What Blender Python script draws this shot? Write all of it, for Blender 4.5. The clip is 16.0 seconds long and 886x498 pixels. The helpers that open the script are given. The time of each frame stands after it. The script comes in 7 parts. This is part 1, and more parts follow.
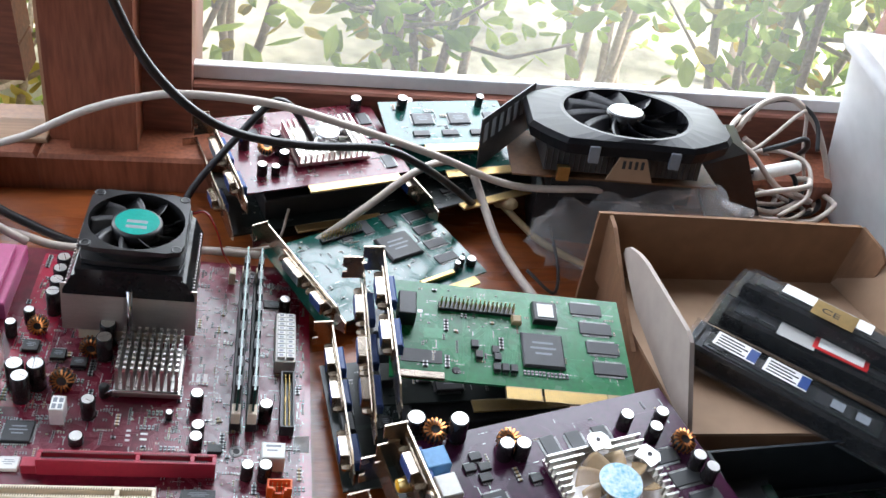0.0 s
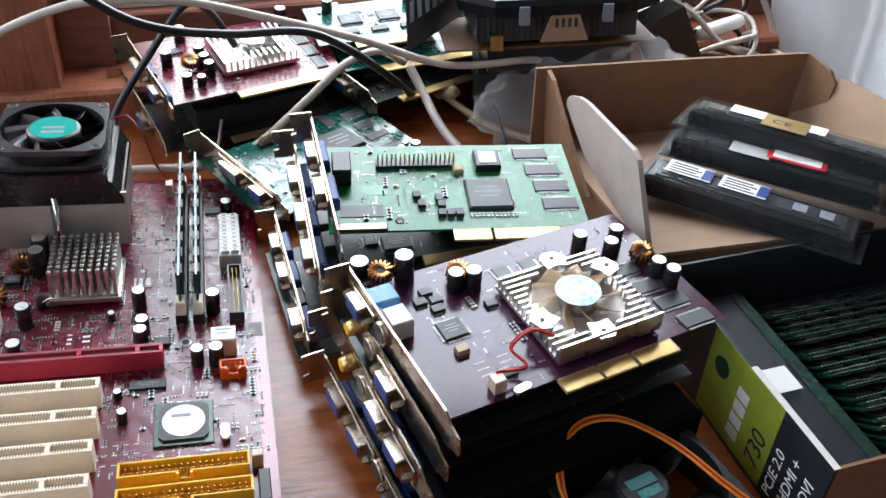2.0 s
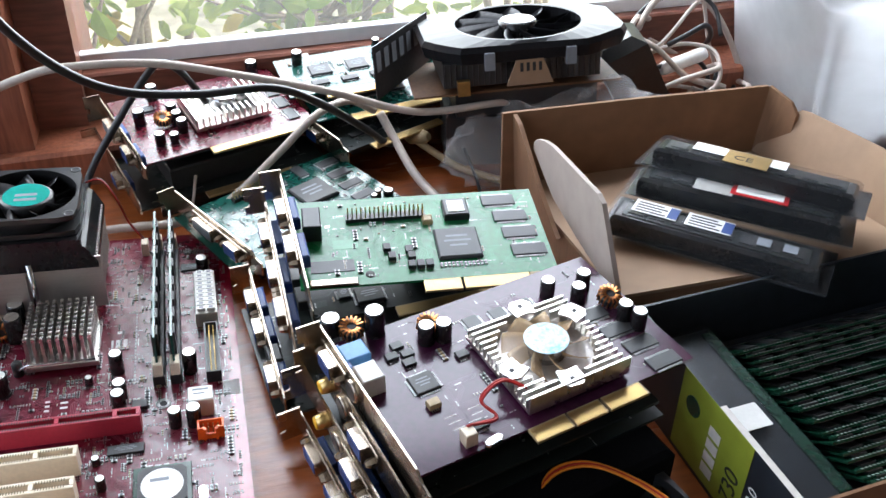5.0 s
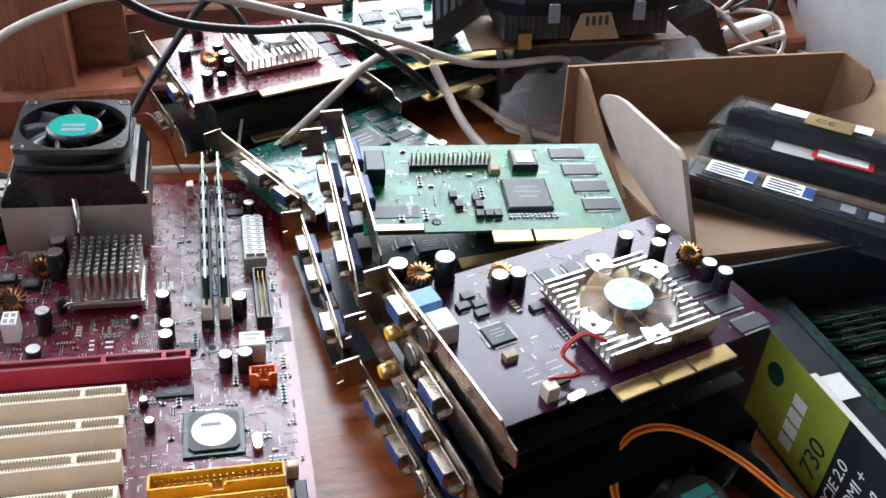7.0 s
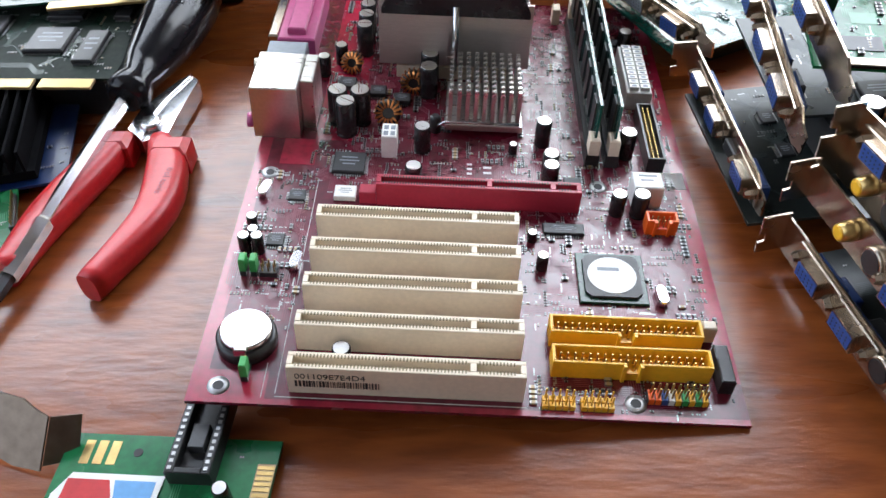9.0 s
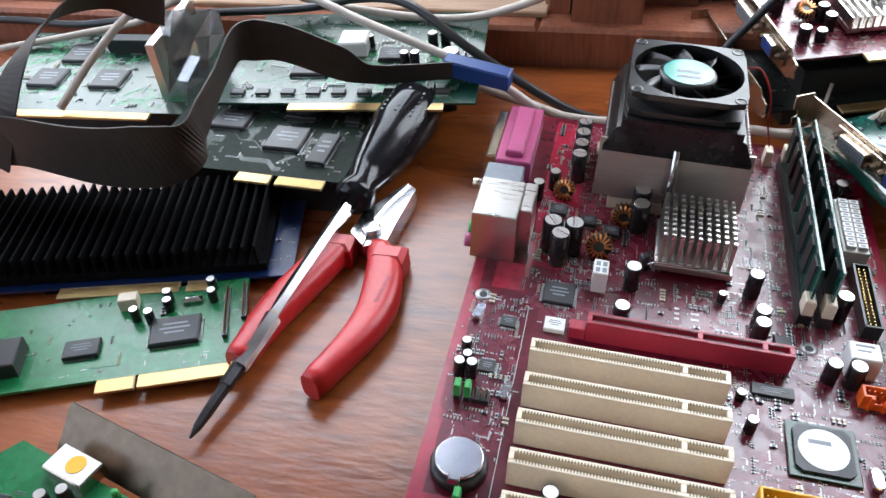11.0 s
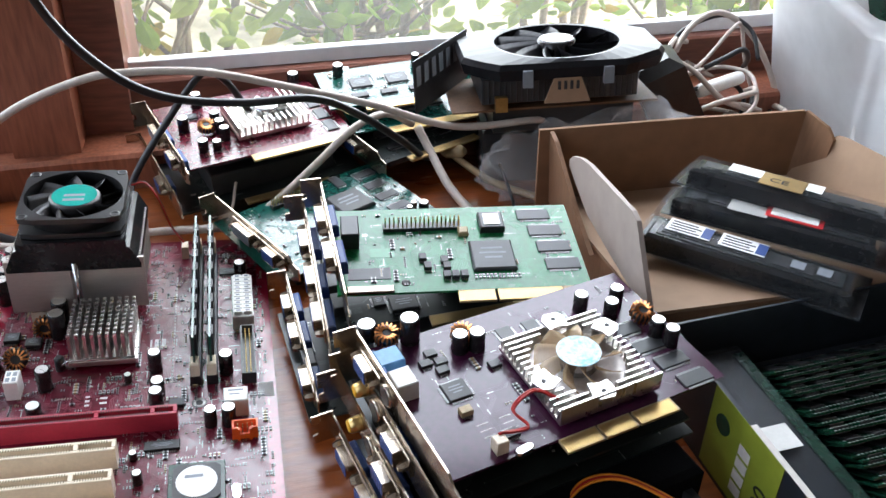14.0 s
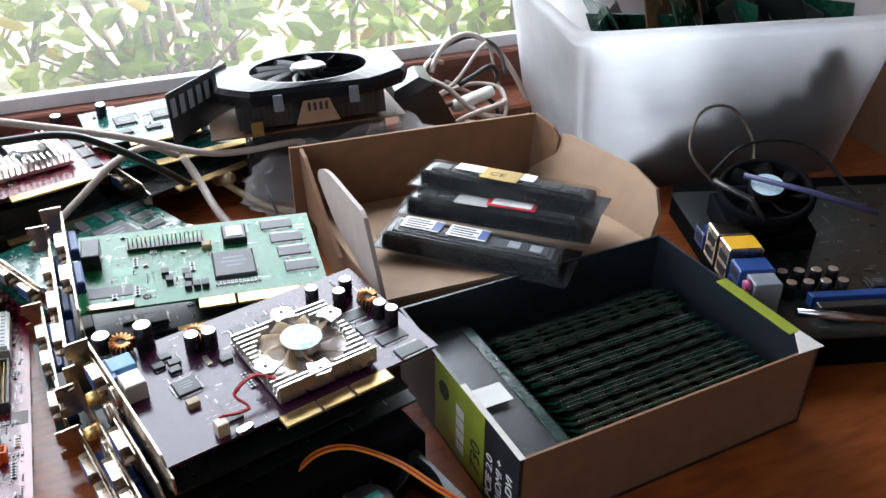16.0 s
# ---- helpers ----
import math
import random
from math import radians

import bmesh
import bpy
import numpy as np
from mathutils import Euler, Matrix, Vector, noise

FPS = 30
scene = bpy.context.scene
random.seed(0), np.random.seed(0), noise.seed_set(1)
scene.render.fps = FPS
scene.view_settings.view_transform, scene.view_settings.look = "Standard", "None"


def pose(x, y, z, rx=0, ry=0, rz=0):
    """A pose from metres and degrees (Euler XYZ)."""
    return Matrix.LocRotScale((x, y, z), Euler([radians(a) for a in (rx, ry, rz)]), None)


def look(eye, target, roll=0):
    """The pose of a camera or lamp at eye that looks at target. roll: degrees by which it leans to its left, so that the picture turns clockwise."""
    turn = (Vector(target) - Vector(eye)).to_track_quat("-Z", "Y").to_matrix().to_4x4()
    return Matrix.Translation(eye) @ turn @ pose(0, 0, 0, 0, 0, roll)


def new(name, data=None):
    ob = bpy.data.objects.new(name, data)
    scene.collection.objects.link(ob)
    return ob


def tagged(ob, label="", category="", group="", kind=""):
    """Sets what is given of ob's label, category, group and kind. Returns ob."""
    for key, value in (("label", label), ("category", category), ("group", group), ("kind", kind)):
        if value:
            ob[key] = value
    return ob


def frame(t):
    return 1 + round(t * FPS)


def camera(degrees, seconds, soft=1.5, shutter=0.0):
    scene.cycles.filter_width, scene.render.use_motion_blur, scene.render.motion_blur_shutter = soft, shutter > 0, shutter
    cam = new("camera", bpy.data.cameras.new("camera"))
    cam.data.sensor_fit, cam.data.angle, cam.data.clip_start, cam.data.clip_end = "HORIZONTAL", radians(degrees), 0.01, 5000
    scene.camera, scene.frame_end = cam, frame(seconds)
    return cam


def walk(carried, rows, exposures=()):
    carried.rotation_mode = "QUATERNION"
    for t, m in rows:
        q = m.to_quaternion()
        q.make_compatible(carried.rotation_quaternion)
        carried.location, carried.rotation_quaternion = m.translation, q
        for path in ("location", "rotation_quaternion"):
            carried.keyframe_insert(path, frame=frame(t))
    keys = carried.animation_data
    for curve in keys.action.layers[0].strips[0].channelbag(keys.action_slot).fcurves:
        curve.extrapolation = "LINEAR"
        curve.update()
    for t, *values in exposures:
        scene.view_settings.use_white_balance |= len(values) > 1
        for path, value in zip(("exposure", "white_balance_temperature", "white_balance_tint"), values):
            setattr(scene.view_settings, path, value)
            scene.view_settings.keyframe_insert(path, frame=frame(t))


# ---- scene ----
cam = camera(55.0, 16.0)
PATH = [
    (0, (0.192, -0.195, 0.42), (0.562, 1.348, -0.798), 9.5),
    (0.5, (0.198, -0.207, 0.382), (0.571, 1.38, -0.777), 6.9),
    (1, (0.193, -0.206, 0.36), (0.566, 1.354, -0.836), 6.4),
    (1.5, (0.192, -0.219, 0.344), (0.578, 1.317, -0.878), 5.5),
    (2, (0.221, -0.237, 0.342), (0.612, 1.303, -0.873), 1.8),
    (2.5, (0.226, -0.249, 0.348), (0.608, 1.296, -0.864), 0.6),
    (3, (0.228, -0.252, 0.351), (0.615, 1.294, -0.857), 0.1),
    (3.5, (0.237, -0.254, 0.353), (0.627, 1.298, -0.846), -1.0),
    (4, (0.245, -0.248, 0.369), (0.648, 1.325, -0.799), -1.7),
    (6.5, (0.207, -0.227, 0.33), (0.641, 1.333, -0.845), 2.5),
    (7, (0.202, -0.22, 0.329), (0.606, 1.327, -0.873), 2.1),
    (7.5, (0.185, -0.207, 0.329), (0.529, 1.333, -0.9), 1.2),
    (8, (0.167, -0.196, 0.297), (0.357, 1.326, -0.987), -1.2),
    (8.5, (0.138, -0.188, 0.276), (0.136, 1.246, -1.118), -4.0),
    (9, (0.117, -0.179, 0.276), (-0.001, 1.237, -1.131), -4.3),
    (9.5, (0.072, -0.166, 0.277), (-0.252, 1.22, -1.128), -5.4),
    (12, (0.108, -0.188, 0.344), (-0.325, 1.365, -0.839), -4.4),
    (12.5, (0.148, -0.208, 0.35), (-0.097, 1.405, -0.807), -3.9),
    (13, (0.184, -0.224, 0.349), (0.236, 1.406, -0.809), -2.4),
    (13.5, (0.212, -0.235, 0.35), (0.427, 1.391, -0.794), -2.0),
    (14, (0.226, -0.244, 0.358), (0.59, 1.365, -0.773), 0.3),
    (14.5, (0.238, -0.247, 0.351), (0.675, 1.356, -0.762), 0.5),
    (15, (0.244, -0.255, 0.352), (0.716, 1.347, -0.75), -0.0),
    (15.5, (0.256, -0.284, 0.366), (0.776, 1.321, -0.709), -0.1),
    (16, (0.286, -0.313, 0.358), (0.965, 1.253, -0.686), 0.3),
]
EXPOSURE = [(0, 1.12), (1, 1.22), (2, 1.34), (4, 1.32), (6.5, 1.35), (8, 1.35), (9, 1.26), (9.5, 1.22), (12, 1.24), (16, 1.27)]
walk(cam, [(t, look(eye, target, roll)) for t, eye, target, roll in PATH], EXPOSURE)

# ---- world, light, room ----
world = bpy.data.worlds.new("sky")
scene.world = world
world.use_nodes = True
_n = world.node_tree.nodes
_sky = _n.new("ShaderNodeTexSky")
_sky.sky_type, _sky.sun_disc = "NISHITA", False
_sky.sun_elevation, _sky.sun_rotation = radians(51), radians(97)
_sky.air_density, _sky.dust_density = 1.0, 4.0
world.node_tree.links.new(_sky.outputs[0], _n["Background"].inputs[0])
_n["Background"].inputs[1].default_value = 0.15

sun = new("sun", bpy.data.lights.new("sun", "SUN"))
sun.data.energy, sun.data.angle, sun.data.color = 5.0, radians(12), (1.0, 0.97, 0.93)
sun.matrix_world = look((2.6, -0.3, 3.0), (0.2, 0.0, 0.0))


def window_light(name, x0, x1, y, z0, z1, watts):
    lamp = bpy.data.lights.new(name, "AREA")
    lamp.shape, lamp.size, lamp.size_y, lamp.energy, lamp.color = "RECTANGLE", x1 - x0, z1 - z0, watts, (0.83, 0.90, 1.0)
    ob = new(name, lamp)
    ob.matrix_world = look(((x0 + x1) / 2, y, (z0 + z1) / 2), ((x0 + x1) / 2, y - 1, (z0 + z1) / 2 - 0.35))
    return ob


window_light("daylight_main_window", 0.13, 0.73, 0.60, 0.085, 0.70, 5.0)
window_light("daylight_side_window", -0.75, -0.05, 0.62, 0.035, 0.70, 5.4)
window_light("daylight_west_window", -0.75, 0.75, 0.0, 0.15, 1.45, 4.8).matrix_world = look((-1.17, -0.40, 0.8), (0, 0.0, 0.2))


# ---- materials ----
def mat(name, col, rough=0.5, metal=0.0, var=0.15, scale=40.0, bump=0.0, bscale=400.0, coat=0.0, stretch=(1, 1, 1), col2=None, fine=0.5, rvar=0.1, spec=0.5):
    """A surface with colour that varies at two scales, grain and uneven gloss."""
    m = bpy.data.materials.new(name)
    m.use_nodes = True
    nt = m.node_tree
    b = nt.nodes["Principled BSDF"]
    tc = nt.nodes.new("ShaderNodeTexCoord")
    mp = nt.nodes.new("ShaderNodeMapping")
    mp.inputs["Scale"].default_value = stretch
    nt.links.new(tc.outputs["Object"], mp.inputs[0])
    n1 = nt.nodes.new("ShaderNodeTexNoise")
    n1.inputs["Scale"].default_value, n1.inputs["Detail"].default_value = scale, 4
    n2 = nt.nodes.new("ShaderNodeTexNoise")
    n2.inputs["Scale"].default_value, n2.inputs["Detail"].default_value = scale * 9, 3
    nt.links.new(mp.outputs[0], n1.inputs[0])
    nt.links.new(mp.outputs[0], n2.inputs[0])
    mix = nt.nodes.new("ShaderNodeMix")
    mix.data_type = "FLOAT"
    mix.inputs[0].default_value = fine
    nt.links.new(n1.outputs[0], mix.inputs[2])
    nt.links.new(n2.outputs[0], mix.inputs[3])
    ramp = nt.nodes.new("ShaderNodeValToRGB")
    lo = tuple(max(0.0, c * (1 - var)) for c in col)
    hi = col2 or tuple(min(1.0, c * (1 + var)) for c in col)
    ramp.color_ramp.elements[0].position, ramp.color_ramp.elements[0].color = 0.36, (*lo, 1)
    ramp.color_ramp.elements[1].position, ramp.color_ramp.elements[1].color = 0.64, (*hi, 1)
    nt.links.new(mix.outputs[0], ramp.inputs[0])
    nt.links.new(ramp.outputs[0], b.inputs["Base Color"])
    b.inputs["Metallic"].default_value, b.inputs["Coat Weight"].default_value = metal, coat
    b.inputs["Coat Roughness"].default_value, b.inputs["Specular IOR Level"].default_value = 0.12, spec
    mr = nt.nodes.new("ShaderNodeMapRange")
    mr.inputs[3].default_value, mr.inputs[4].default_value = max(0.03, rough - rvar), min(1.0, rough + rvar)
    nt.links.new(n1.outputs[0], mr.inputs[0])
    nt.links.new(mr.outputs[0], b.inputs["Roughness"])
    if bump:
        n3 = nt.nodes.new("ShaderNodeTexNoise")
        n3.inputs["Scale"].default_value, n3.inputs["Detail"].default_value = bscale, 5
        nt.links.new(mp.outputs[0], n3.inputs[0])
        bp = nt.nodes.new("ShaderNodeBump")
        bp.inputs["Strength"].default_value, bp.inputs["Distance"].default_value = bump, 0.001
        nt.links.new(n3.outputs[0], bp.inputs["Height"])
        nt.links.new(bp.outputs[0], b.inputs["Normal"])
    return m


def clear(name, rough, tint, alpha=0.25, scale=60, span=None, glow=0.0):
    """Thin clear film: mostly see-through, with gloss."""
    m = bpy.data.materials.new(name)
    m.use_nodes = True
    nt = m.node_tree
    b, out = nt.nodes["Principled BSDF"], nt.nodes["Material Output"]
    b.inputs["Base Color"].default_value, b.inputs["Roughness"].default_value = (*tint, 1), rough
    tr, mx = nt.nodes.new("ShaderNodeBsdfTransparent"), nt.nodes.new("ShaderNodeMixShader")
    fr = nt.nodes.new("ShaderNodeTexNoise")
    fr.inputs["Scale"].default_value = scale
    mr = nt.nodes.new("ShaderNodeMapRange")
    mr.inputs[3].default_value, mr.inputs[4].default_value = span or (alpha * 0.4, alpha * 1.7)
    nt.links.new(fr.outputs[0], mr.inputs[0])
    nt.links.new(mr.outputs[0], mx.inputs[0])
    nt.links.new(tr.outputs[0], mx.inputs[1])
    nt.links.new(b.outputs[0], mx.inputs[2])
    if glow:
        tl, both = nt.nodes.new("ShaderNodeBsdfTranslucent"), nt.nodes.new("ShaderNodeMixShader")
        tl.inputs[0].default_value, both.inputs[0].default_value = (*tint, 1), glow
        nt.links.new(b.outputs[0], both.inputs[1])
        nt.links.new(tl.outputs[0], both.inputs[2])
        nt.links.new(both.outputs[0], mx.inputs[2])
    nt.links.new(mx.outputs[0], out.inputs[0])
    bp = nt.nodes.new("ShaderNodeBump")
    bp.inputs["Strength"].default_value, bp.inputs["Distance"].default_value = 0.6, 0.002
    nt.links.new(fr.outputs[0], bp.inputs["Height"])
    nt.links.new(bp.outputs[0], b.inputs["Normal"])
    return m


WOOD = mat("varnished_table_wood", (0.21, 0.046, 0.010), 0.3, var=0.3, scale=4, bump=0.3, bscale=60, stretch=(1, 4, 1), col2=(0.33, 0.088, 0.021), fine=0.5, rvar=0.18, coat=0.14, spec=0.5)
SILL = mat("pale_bare_wood", (0.42, 0.26, 0.16), 0.5, var=0.25, scale=4, stretch=(1, 9, 1), bump=0.3, bscale=30)
POST = mat("dark_red_stained_wood", (0.27, 0.085, 0.046), 0.4, var=0.4, scale=4, stretch=(8, 8, 1), bump=0.4, bscale=25, col2=(0.34, 0.118, 0.064))
RAIL = mat("brown_stained_rail", (0.20, 0.072, 0.048), 0.42, var=0.4, scale=4, stretch=(1, 8, 8), bump=0.3, bscale=25, col2=(0.26, 0.094, 0.06))
WHITE = mat("white_frame_paint", (0.78, 0.79, 0.8), 0.35, var=0.06, scale=12, bump=0.05)
WALL = mat("dark_wood_panelling", (0.16, 0.09, 0.06), 0.55, var=0.3, scale=3, bump=0.2, bscale=40, stretch=(6, 6, 1), col2=(0.22, 0.12, 0.075))
CEIL = mat("pale_bounce_plaster", (0.76, 0.73, 0.69), 0.8, var=0.1, scale=3, bump=0.2, bscale=80)
# Black heat sink fins; also the near-black of painted-in shade.
FINS_SHADE = mat("black_anodised_fins_and_shade", (0.005, 0.005, 0.006), 0.85, var=0.2, scale=60, spec=0.05)
FLOOR = mat("dark_floor_boards", (0.12, 0.07, 0.04), 0.5, var=0.3, scale=3, stretch=(1, 8, 1))
PCB_RED = mat("red_solder_mask", (0.11, 0.006, 0.018), 0.25, var=0.35, scale=25, bump=0.05, coat=0.2, fine=0.4, spec=0.7)
PCB_RED2 = mat("bright_red_solder_mask", (0.32, 0.013, 0.038), 0.22, var=0.3, scale=25, coat=0.15, spec=0.9)
PCB_PURPLE = mat("purple_solder_mask", (0.046, 0.008, 0.030), 0.19, var=0.25, scale=30, coat=0.08, spec=0.45)
PCB_GREEN = mat("green_solder_mask", (0.010, 0.155, 0.050), 0.27, var=0.25, scale=30, coat=0.08)
PCB_DKGREEN = mat("dark_green_solder_mask", (0.005, 0.038, 0.021), 0.25, var=0.3, scale=30, coat=0.08)
PCB_TEAL = mat("teal_solder_mask", (0.007, 0.075, 0.058), 0.16, var=0.25, scale=30, coat=0.2, spec=0.8)
PCB_BLACK = mat("black_solder_mask", (0.014, 0.018, 0.017), 0.3, var=0.3, scale=30, coat=0.05, spec=0.35)
# Dark mask with the ribbon's shade put into its colour.
PCB_SHADED = mat("shaded_dark_solder_mask", (0.010, 0.019, 0.013), 0.65, var=0.4, scale=30, spec=0.2)
PCB_BLUE = mat("blue_solder_mask", (0.006, 0.02, 0.08), 0.3, var=0.25, scale=30, coat=0.2)
PCB_BROWN = mat("brown_circuit_board", (0.13, 0.06, 0.025), 0.65, var=0.25, scale=30)
TRACE_RED = mat("red_mask_over_copper", (0.20, 0.028, 0.05), 0.28, var=0.15, coat=0.2)
TRACE_PUR = mat("purple_mask_over_copper", (0.10, 0.04, 0.08), 0.25, var=0.15, coat=0.2)
TRACE_GRN = mat("green_mask_over_copper", (0.035, 0.27, 0.11), 0.3, var=0.15, coat=0.2)
TRACE_TEAL = mat("teal_mask_over_copper", (0.03, 0.15, 0.13), 0.3, var=0.15, coat=0.2)
TRACE_DK = mat("dark_mask_over_copper", (0.035, 0.05, 0.05), 0.3, var=0.15)
TIN = mat("solder_tin", (0.42, 0.42, 0.42), 0.45, 1.0, var=0.2, scale=200)
NICKEL = mat("nickel_plated_steel", (0.46, 0.39, 0.315), 0.26, 1.0, var=0.12, scale=30, bump=0.05, bscale=900, rvar=0.08)
# Nickel darkened in its colour, in place of the table's dark reflection.
NICKEL_REFLECT_DARK = mat("dark_reflecting_nickel_plate", (0.17, 0.13, 0.10), 0.38, 1.0, var=0.2, scale=20, bump=0.05, bscale=900)
ALU = mat("raw_aluminium", (0.72, 0.70, 0.67), 0.30, 1.0, var=0.08, scale=60, stretch=(1, 12, 1), bump=0.05)
ALU_MATT = mat("sawn_aluminium_fins", (0.55, 0.51, 0.48), 0.5, 0.9, var=0.1, scale=60, stretch=(1, 1, 10))
STEEL = mat("polished_steel", (0.66, 0.66, 0.68), 0.18, 1.0, var=0.1, scale=40)
DARKSTEEL = mat("black_steel_tip", (0.06, 0.06, 0.065), 0.4, 0.8, var=0.2)
GOLD = mat("gold_contacts", (0.60, 0.42, 0.17), 0.33, 1.0, var=0.12, scale=200)
COPPER = mat("lacquered_copper_wire", (0.62, 0.25, 0.09), 0.3, 1.0, var=0.2, scale=300)
CREAM = mat("cream_plastic", (0.74, 0.63, 0.49), 0.42, var=0.07, scale=60, bump=0.04)
# Cream darkened to put shade into slot floors and contact gaps.
CREAM_SHADED = mat("cream_plastic_darkened", (0.24, 0.19, 0.11), 0.6, var=0.1)
REDPL = mat("dark_red_plastic", (0.36, 0.025, 0.05), 0.35, var=0.1, scale=60)
YELLOW = mat("yellow_plastic", (0.80, 0.43, 0.025), 0.38, var=0.08, scale=60)
ORANGE = mat("orange_plastic", (0.85, 0.13, 0.015), 0.36, var=0.08, scale=60)
PINK = mat("magenta_plastic", (0.38, 0.06, 0.17), 0.4, var=0.1)
BLUEPL = mat("blue_port_plastic", (0.016, 0.055, 0.22), 0.4, var=0.1)
BLUE2 = mat("light_blue_plastic", (0.12, 0.33, 0.62), 0.42, var=0.1)
GREENPL = mat("green_plastic", (0.04, 0.33, 0.08), 0.4, var=0.1)
WHITEPL = mat("white_plastic", (0.75, 0.74, 0.71), 0.42, var=0.06, scale=50)
LEVER = mat("dark_violet_plastic", (0.07, 0.07, 0.16), 0.4, var=0.15)
GREYPL = mat("grey_plastic", (0.2, 0.22, 0.25), 0.45, var=0.1)
BLACK = mat("black_plastic", (0.020, 0.020, 0.021), 0.33, var=0.25, scale=80, bump=0.05)
BLACKGL = mat("glossy_black_plastic", (0.012, 0.012, 0.013), 0.2, var=0.2, spec=0.4)
SHROUD = mat("satin_black_shroud", (0.012, 0.012, 0.014), 0.32, var=0.2, spec=0.12)
CHIP = mat("chip_epoxy", (0.022, 0.022, 0.024), 0.42, var=0.2, scale=200, bump=0.08, bscale=1500)
CHIPGREY = mat("grey_chip_epoxy", (0.05, 0.052, 0.056), 0.42, var=0.15, scale=200)
SLEEVE = mat("capacitor_sleeve", (0.015, 0.013, 0.014), 0.25, var=0.2)
BEIGE = mat("beige_ceramic", (0.42, 0.31, 0.17), 0.5, var=0.15)
PAPER = mat("white_paper_label", (0.8, 0.8, 0.78), 0.6, var=0.04, scale=60)
INK = mat("black_print", (0.02, 0.02, 0.022), 0.6, var=0.1)
SILK = mat("white_silkscreen", (0.62, 0.58, 0.58), 0.55, var=0.08)
CARDB = mat("brown_cardboard", (0.21, 0.108, 0.055), 0.75, var=0.12, scale=8, stretch=(1, 6, 1), bump=0.15, bscale=120)
CARDB_IN = mat("pale_cardboard_liner", (0.30, 0.19, 0.118), 0.75, var=0.1, scale=8, bump=0.12, bscale=120)
CARDWHITE = mat("white_card_edge", (0.62, 0.58, 0.54), 0.7, var=0.08)
HANDLE = mat("glossy_black_grip", (0.010, 0.010, 0.012), 0.14, var=0.2, scale=60, spec=0.28)
FLAPCARD = mat("greyish_card_flap", (0.36, 0.30, 0.265), 0.7, var=0.1, scale=8, bump=0.1, bscale=120)
LIME = mat("lime_printed_card", (0.23, 0.27, 0.03), 0.35, var=0.12, scale=12)
BLACKCARD = mat("black_printed_card", (0.016, 0.02, 0.026), 0.32, var=0.3, scale=10)
REDRUB = mat("red_dipped_rubber", (0.50, 0.02, 0.025), 0.35, var=0.12, scale=40, bump=0.06, bscale=200)
CABLE_W = mat("white_cable_sheath", (0.48, 0.415, 0.365), 0.45, var=0.1, scale=30)
CABLE_T = mat("tan_braided_wire", (0.16, 0.13, 0.10), 0.6, var=0.2)
CABLE_K = mat("black_cable_sheath", (0.014, 0.014, 0.016), 0.33, var=0.2)
WIRE_R = mat("red_wire", (0.42, 0.015, 0.012), 0.35, var=0.1)
WIRE_O = mat("orange_wire", (0.75, 0.24, 0.02), 0.35, var=0.1)
TAPE_GREY = mat("grey_ribbon", (0.042, 0.032, 0.027), 0.6, var=0.2, scale=15, bump=0.15, bscale=60)
TEAL_LABEL = mat("teal_fan_label", (0.01, 0.30, 0.25), 0.25, var=0.12, scale=60, coat=0.4)
BLUE_LABEL = mat("pale_blue_label", (0.22, 0.6, 0.8), 0.3, var=0.25, scale=60, col2=(0.8, 0.86, 0.88))
HDPE = clear("milky_white_bin", 0.4, (0.88, 0.89, 0.91), 0.8, 9, (0.52, 0.66), 0.8)
# Translucent share lays a bright haze over the garden view.
GLASS = clear("hazy_window_glass", 0.03, (0.93, 0.96, 0.97), 0.06, 7, (0.02, 0.058), 0.8)
FILM = clear("clear_blister_film", 0.06, (0.10, 0.11, 0.12), 0.08, 25, (0.08, 0.22))
BAGFILM = clear("crumpled_clear_bag", 0.08, (0.9, 0.91, 0.93), 0.3, 60, (0.02, 0.34), 0.6)
TAPEFILM = clear("clear_tape", 0.25, (0.75, 0.75, 0.72), 0.5)


def leafy(name, col, col2, through_light):
    """Thin leaf: part of the light shines through it."""
    m = mat(name, col, 0.45, var=0.35, scale=3, col2=col2, fine=0.2)
    nt = m.node_tree
    b, out = nt.nodes["Principled BSDF"], nt.nodes["Material Output"]
    tl, mx = nt.nodes.new("ShaderNodeBsdfTranslucent"), nt.nodes.new("ShaderNodeMixShader")
    nt.links.new(b.inputs["Base Color"].links[0].from_socket, tl.inputs[0])
    mx.inputs[0].default_value = through_light
    nt.links.new(b.outputs[0], mx.inputs[1])
    nt.links.new(tl.outputs[0], mx.inputs[2])
    nt.links.new(mx.outputs[0], out.inputs[0])
    return m


LEAF = leafy("shrub_leaf", (0.32, 0.52, 0.08), (0.62, 0.74, 0.22), 0.5)
LEAF_Y = leafy("yellowing_leaf", (0.6, 0.42, 0.06), (0.7, 0.6, 0.16), 0.5)
BARK = mat("grey_brown_bark", (0.46, 0.38, 0.31), 0.8, var=0.3, scale=20, bump=0.4, bscale=60)
GROUND = mat("pale_garden_ground", (0.5, 0.48, 0.42), 0.9, var=0.3, scale=2)
BACKDROP = mat("pale_green_backdrop", (0.29, 0.36, 0.20), 0.85, var=0.3, scale=2.5, col2=(0.44, 0.48, 0.36), fine=0.3, bump=0.2, bscale=30)


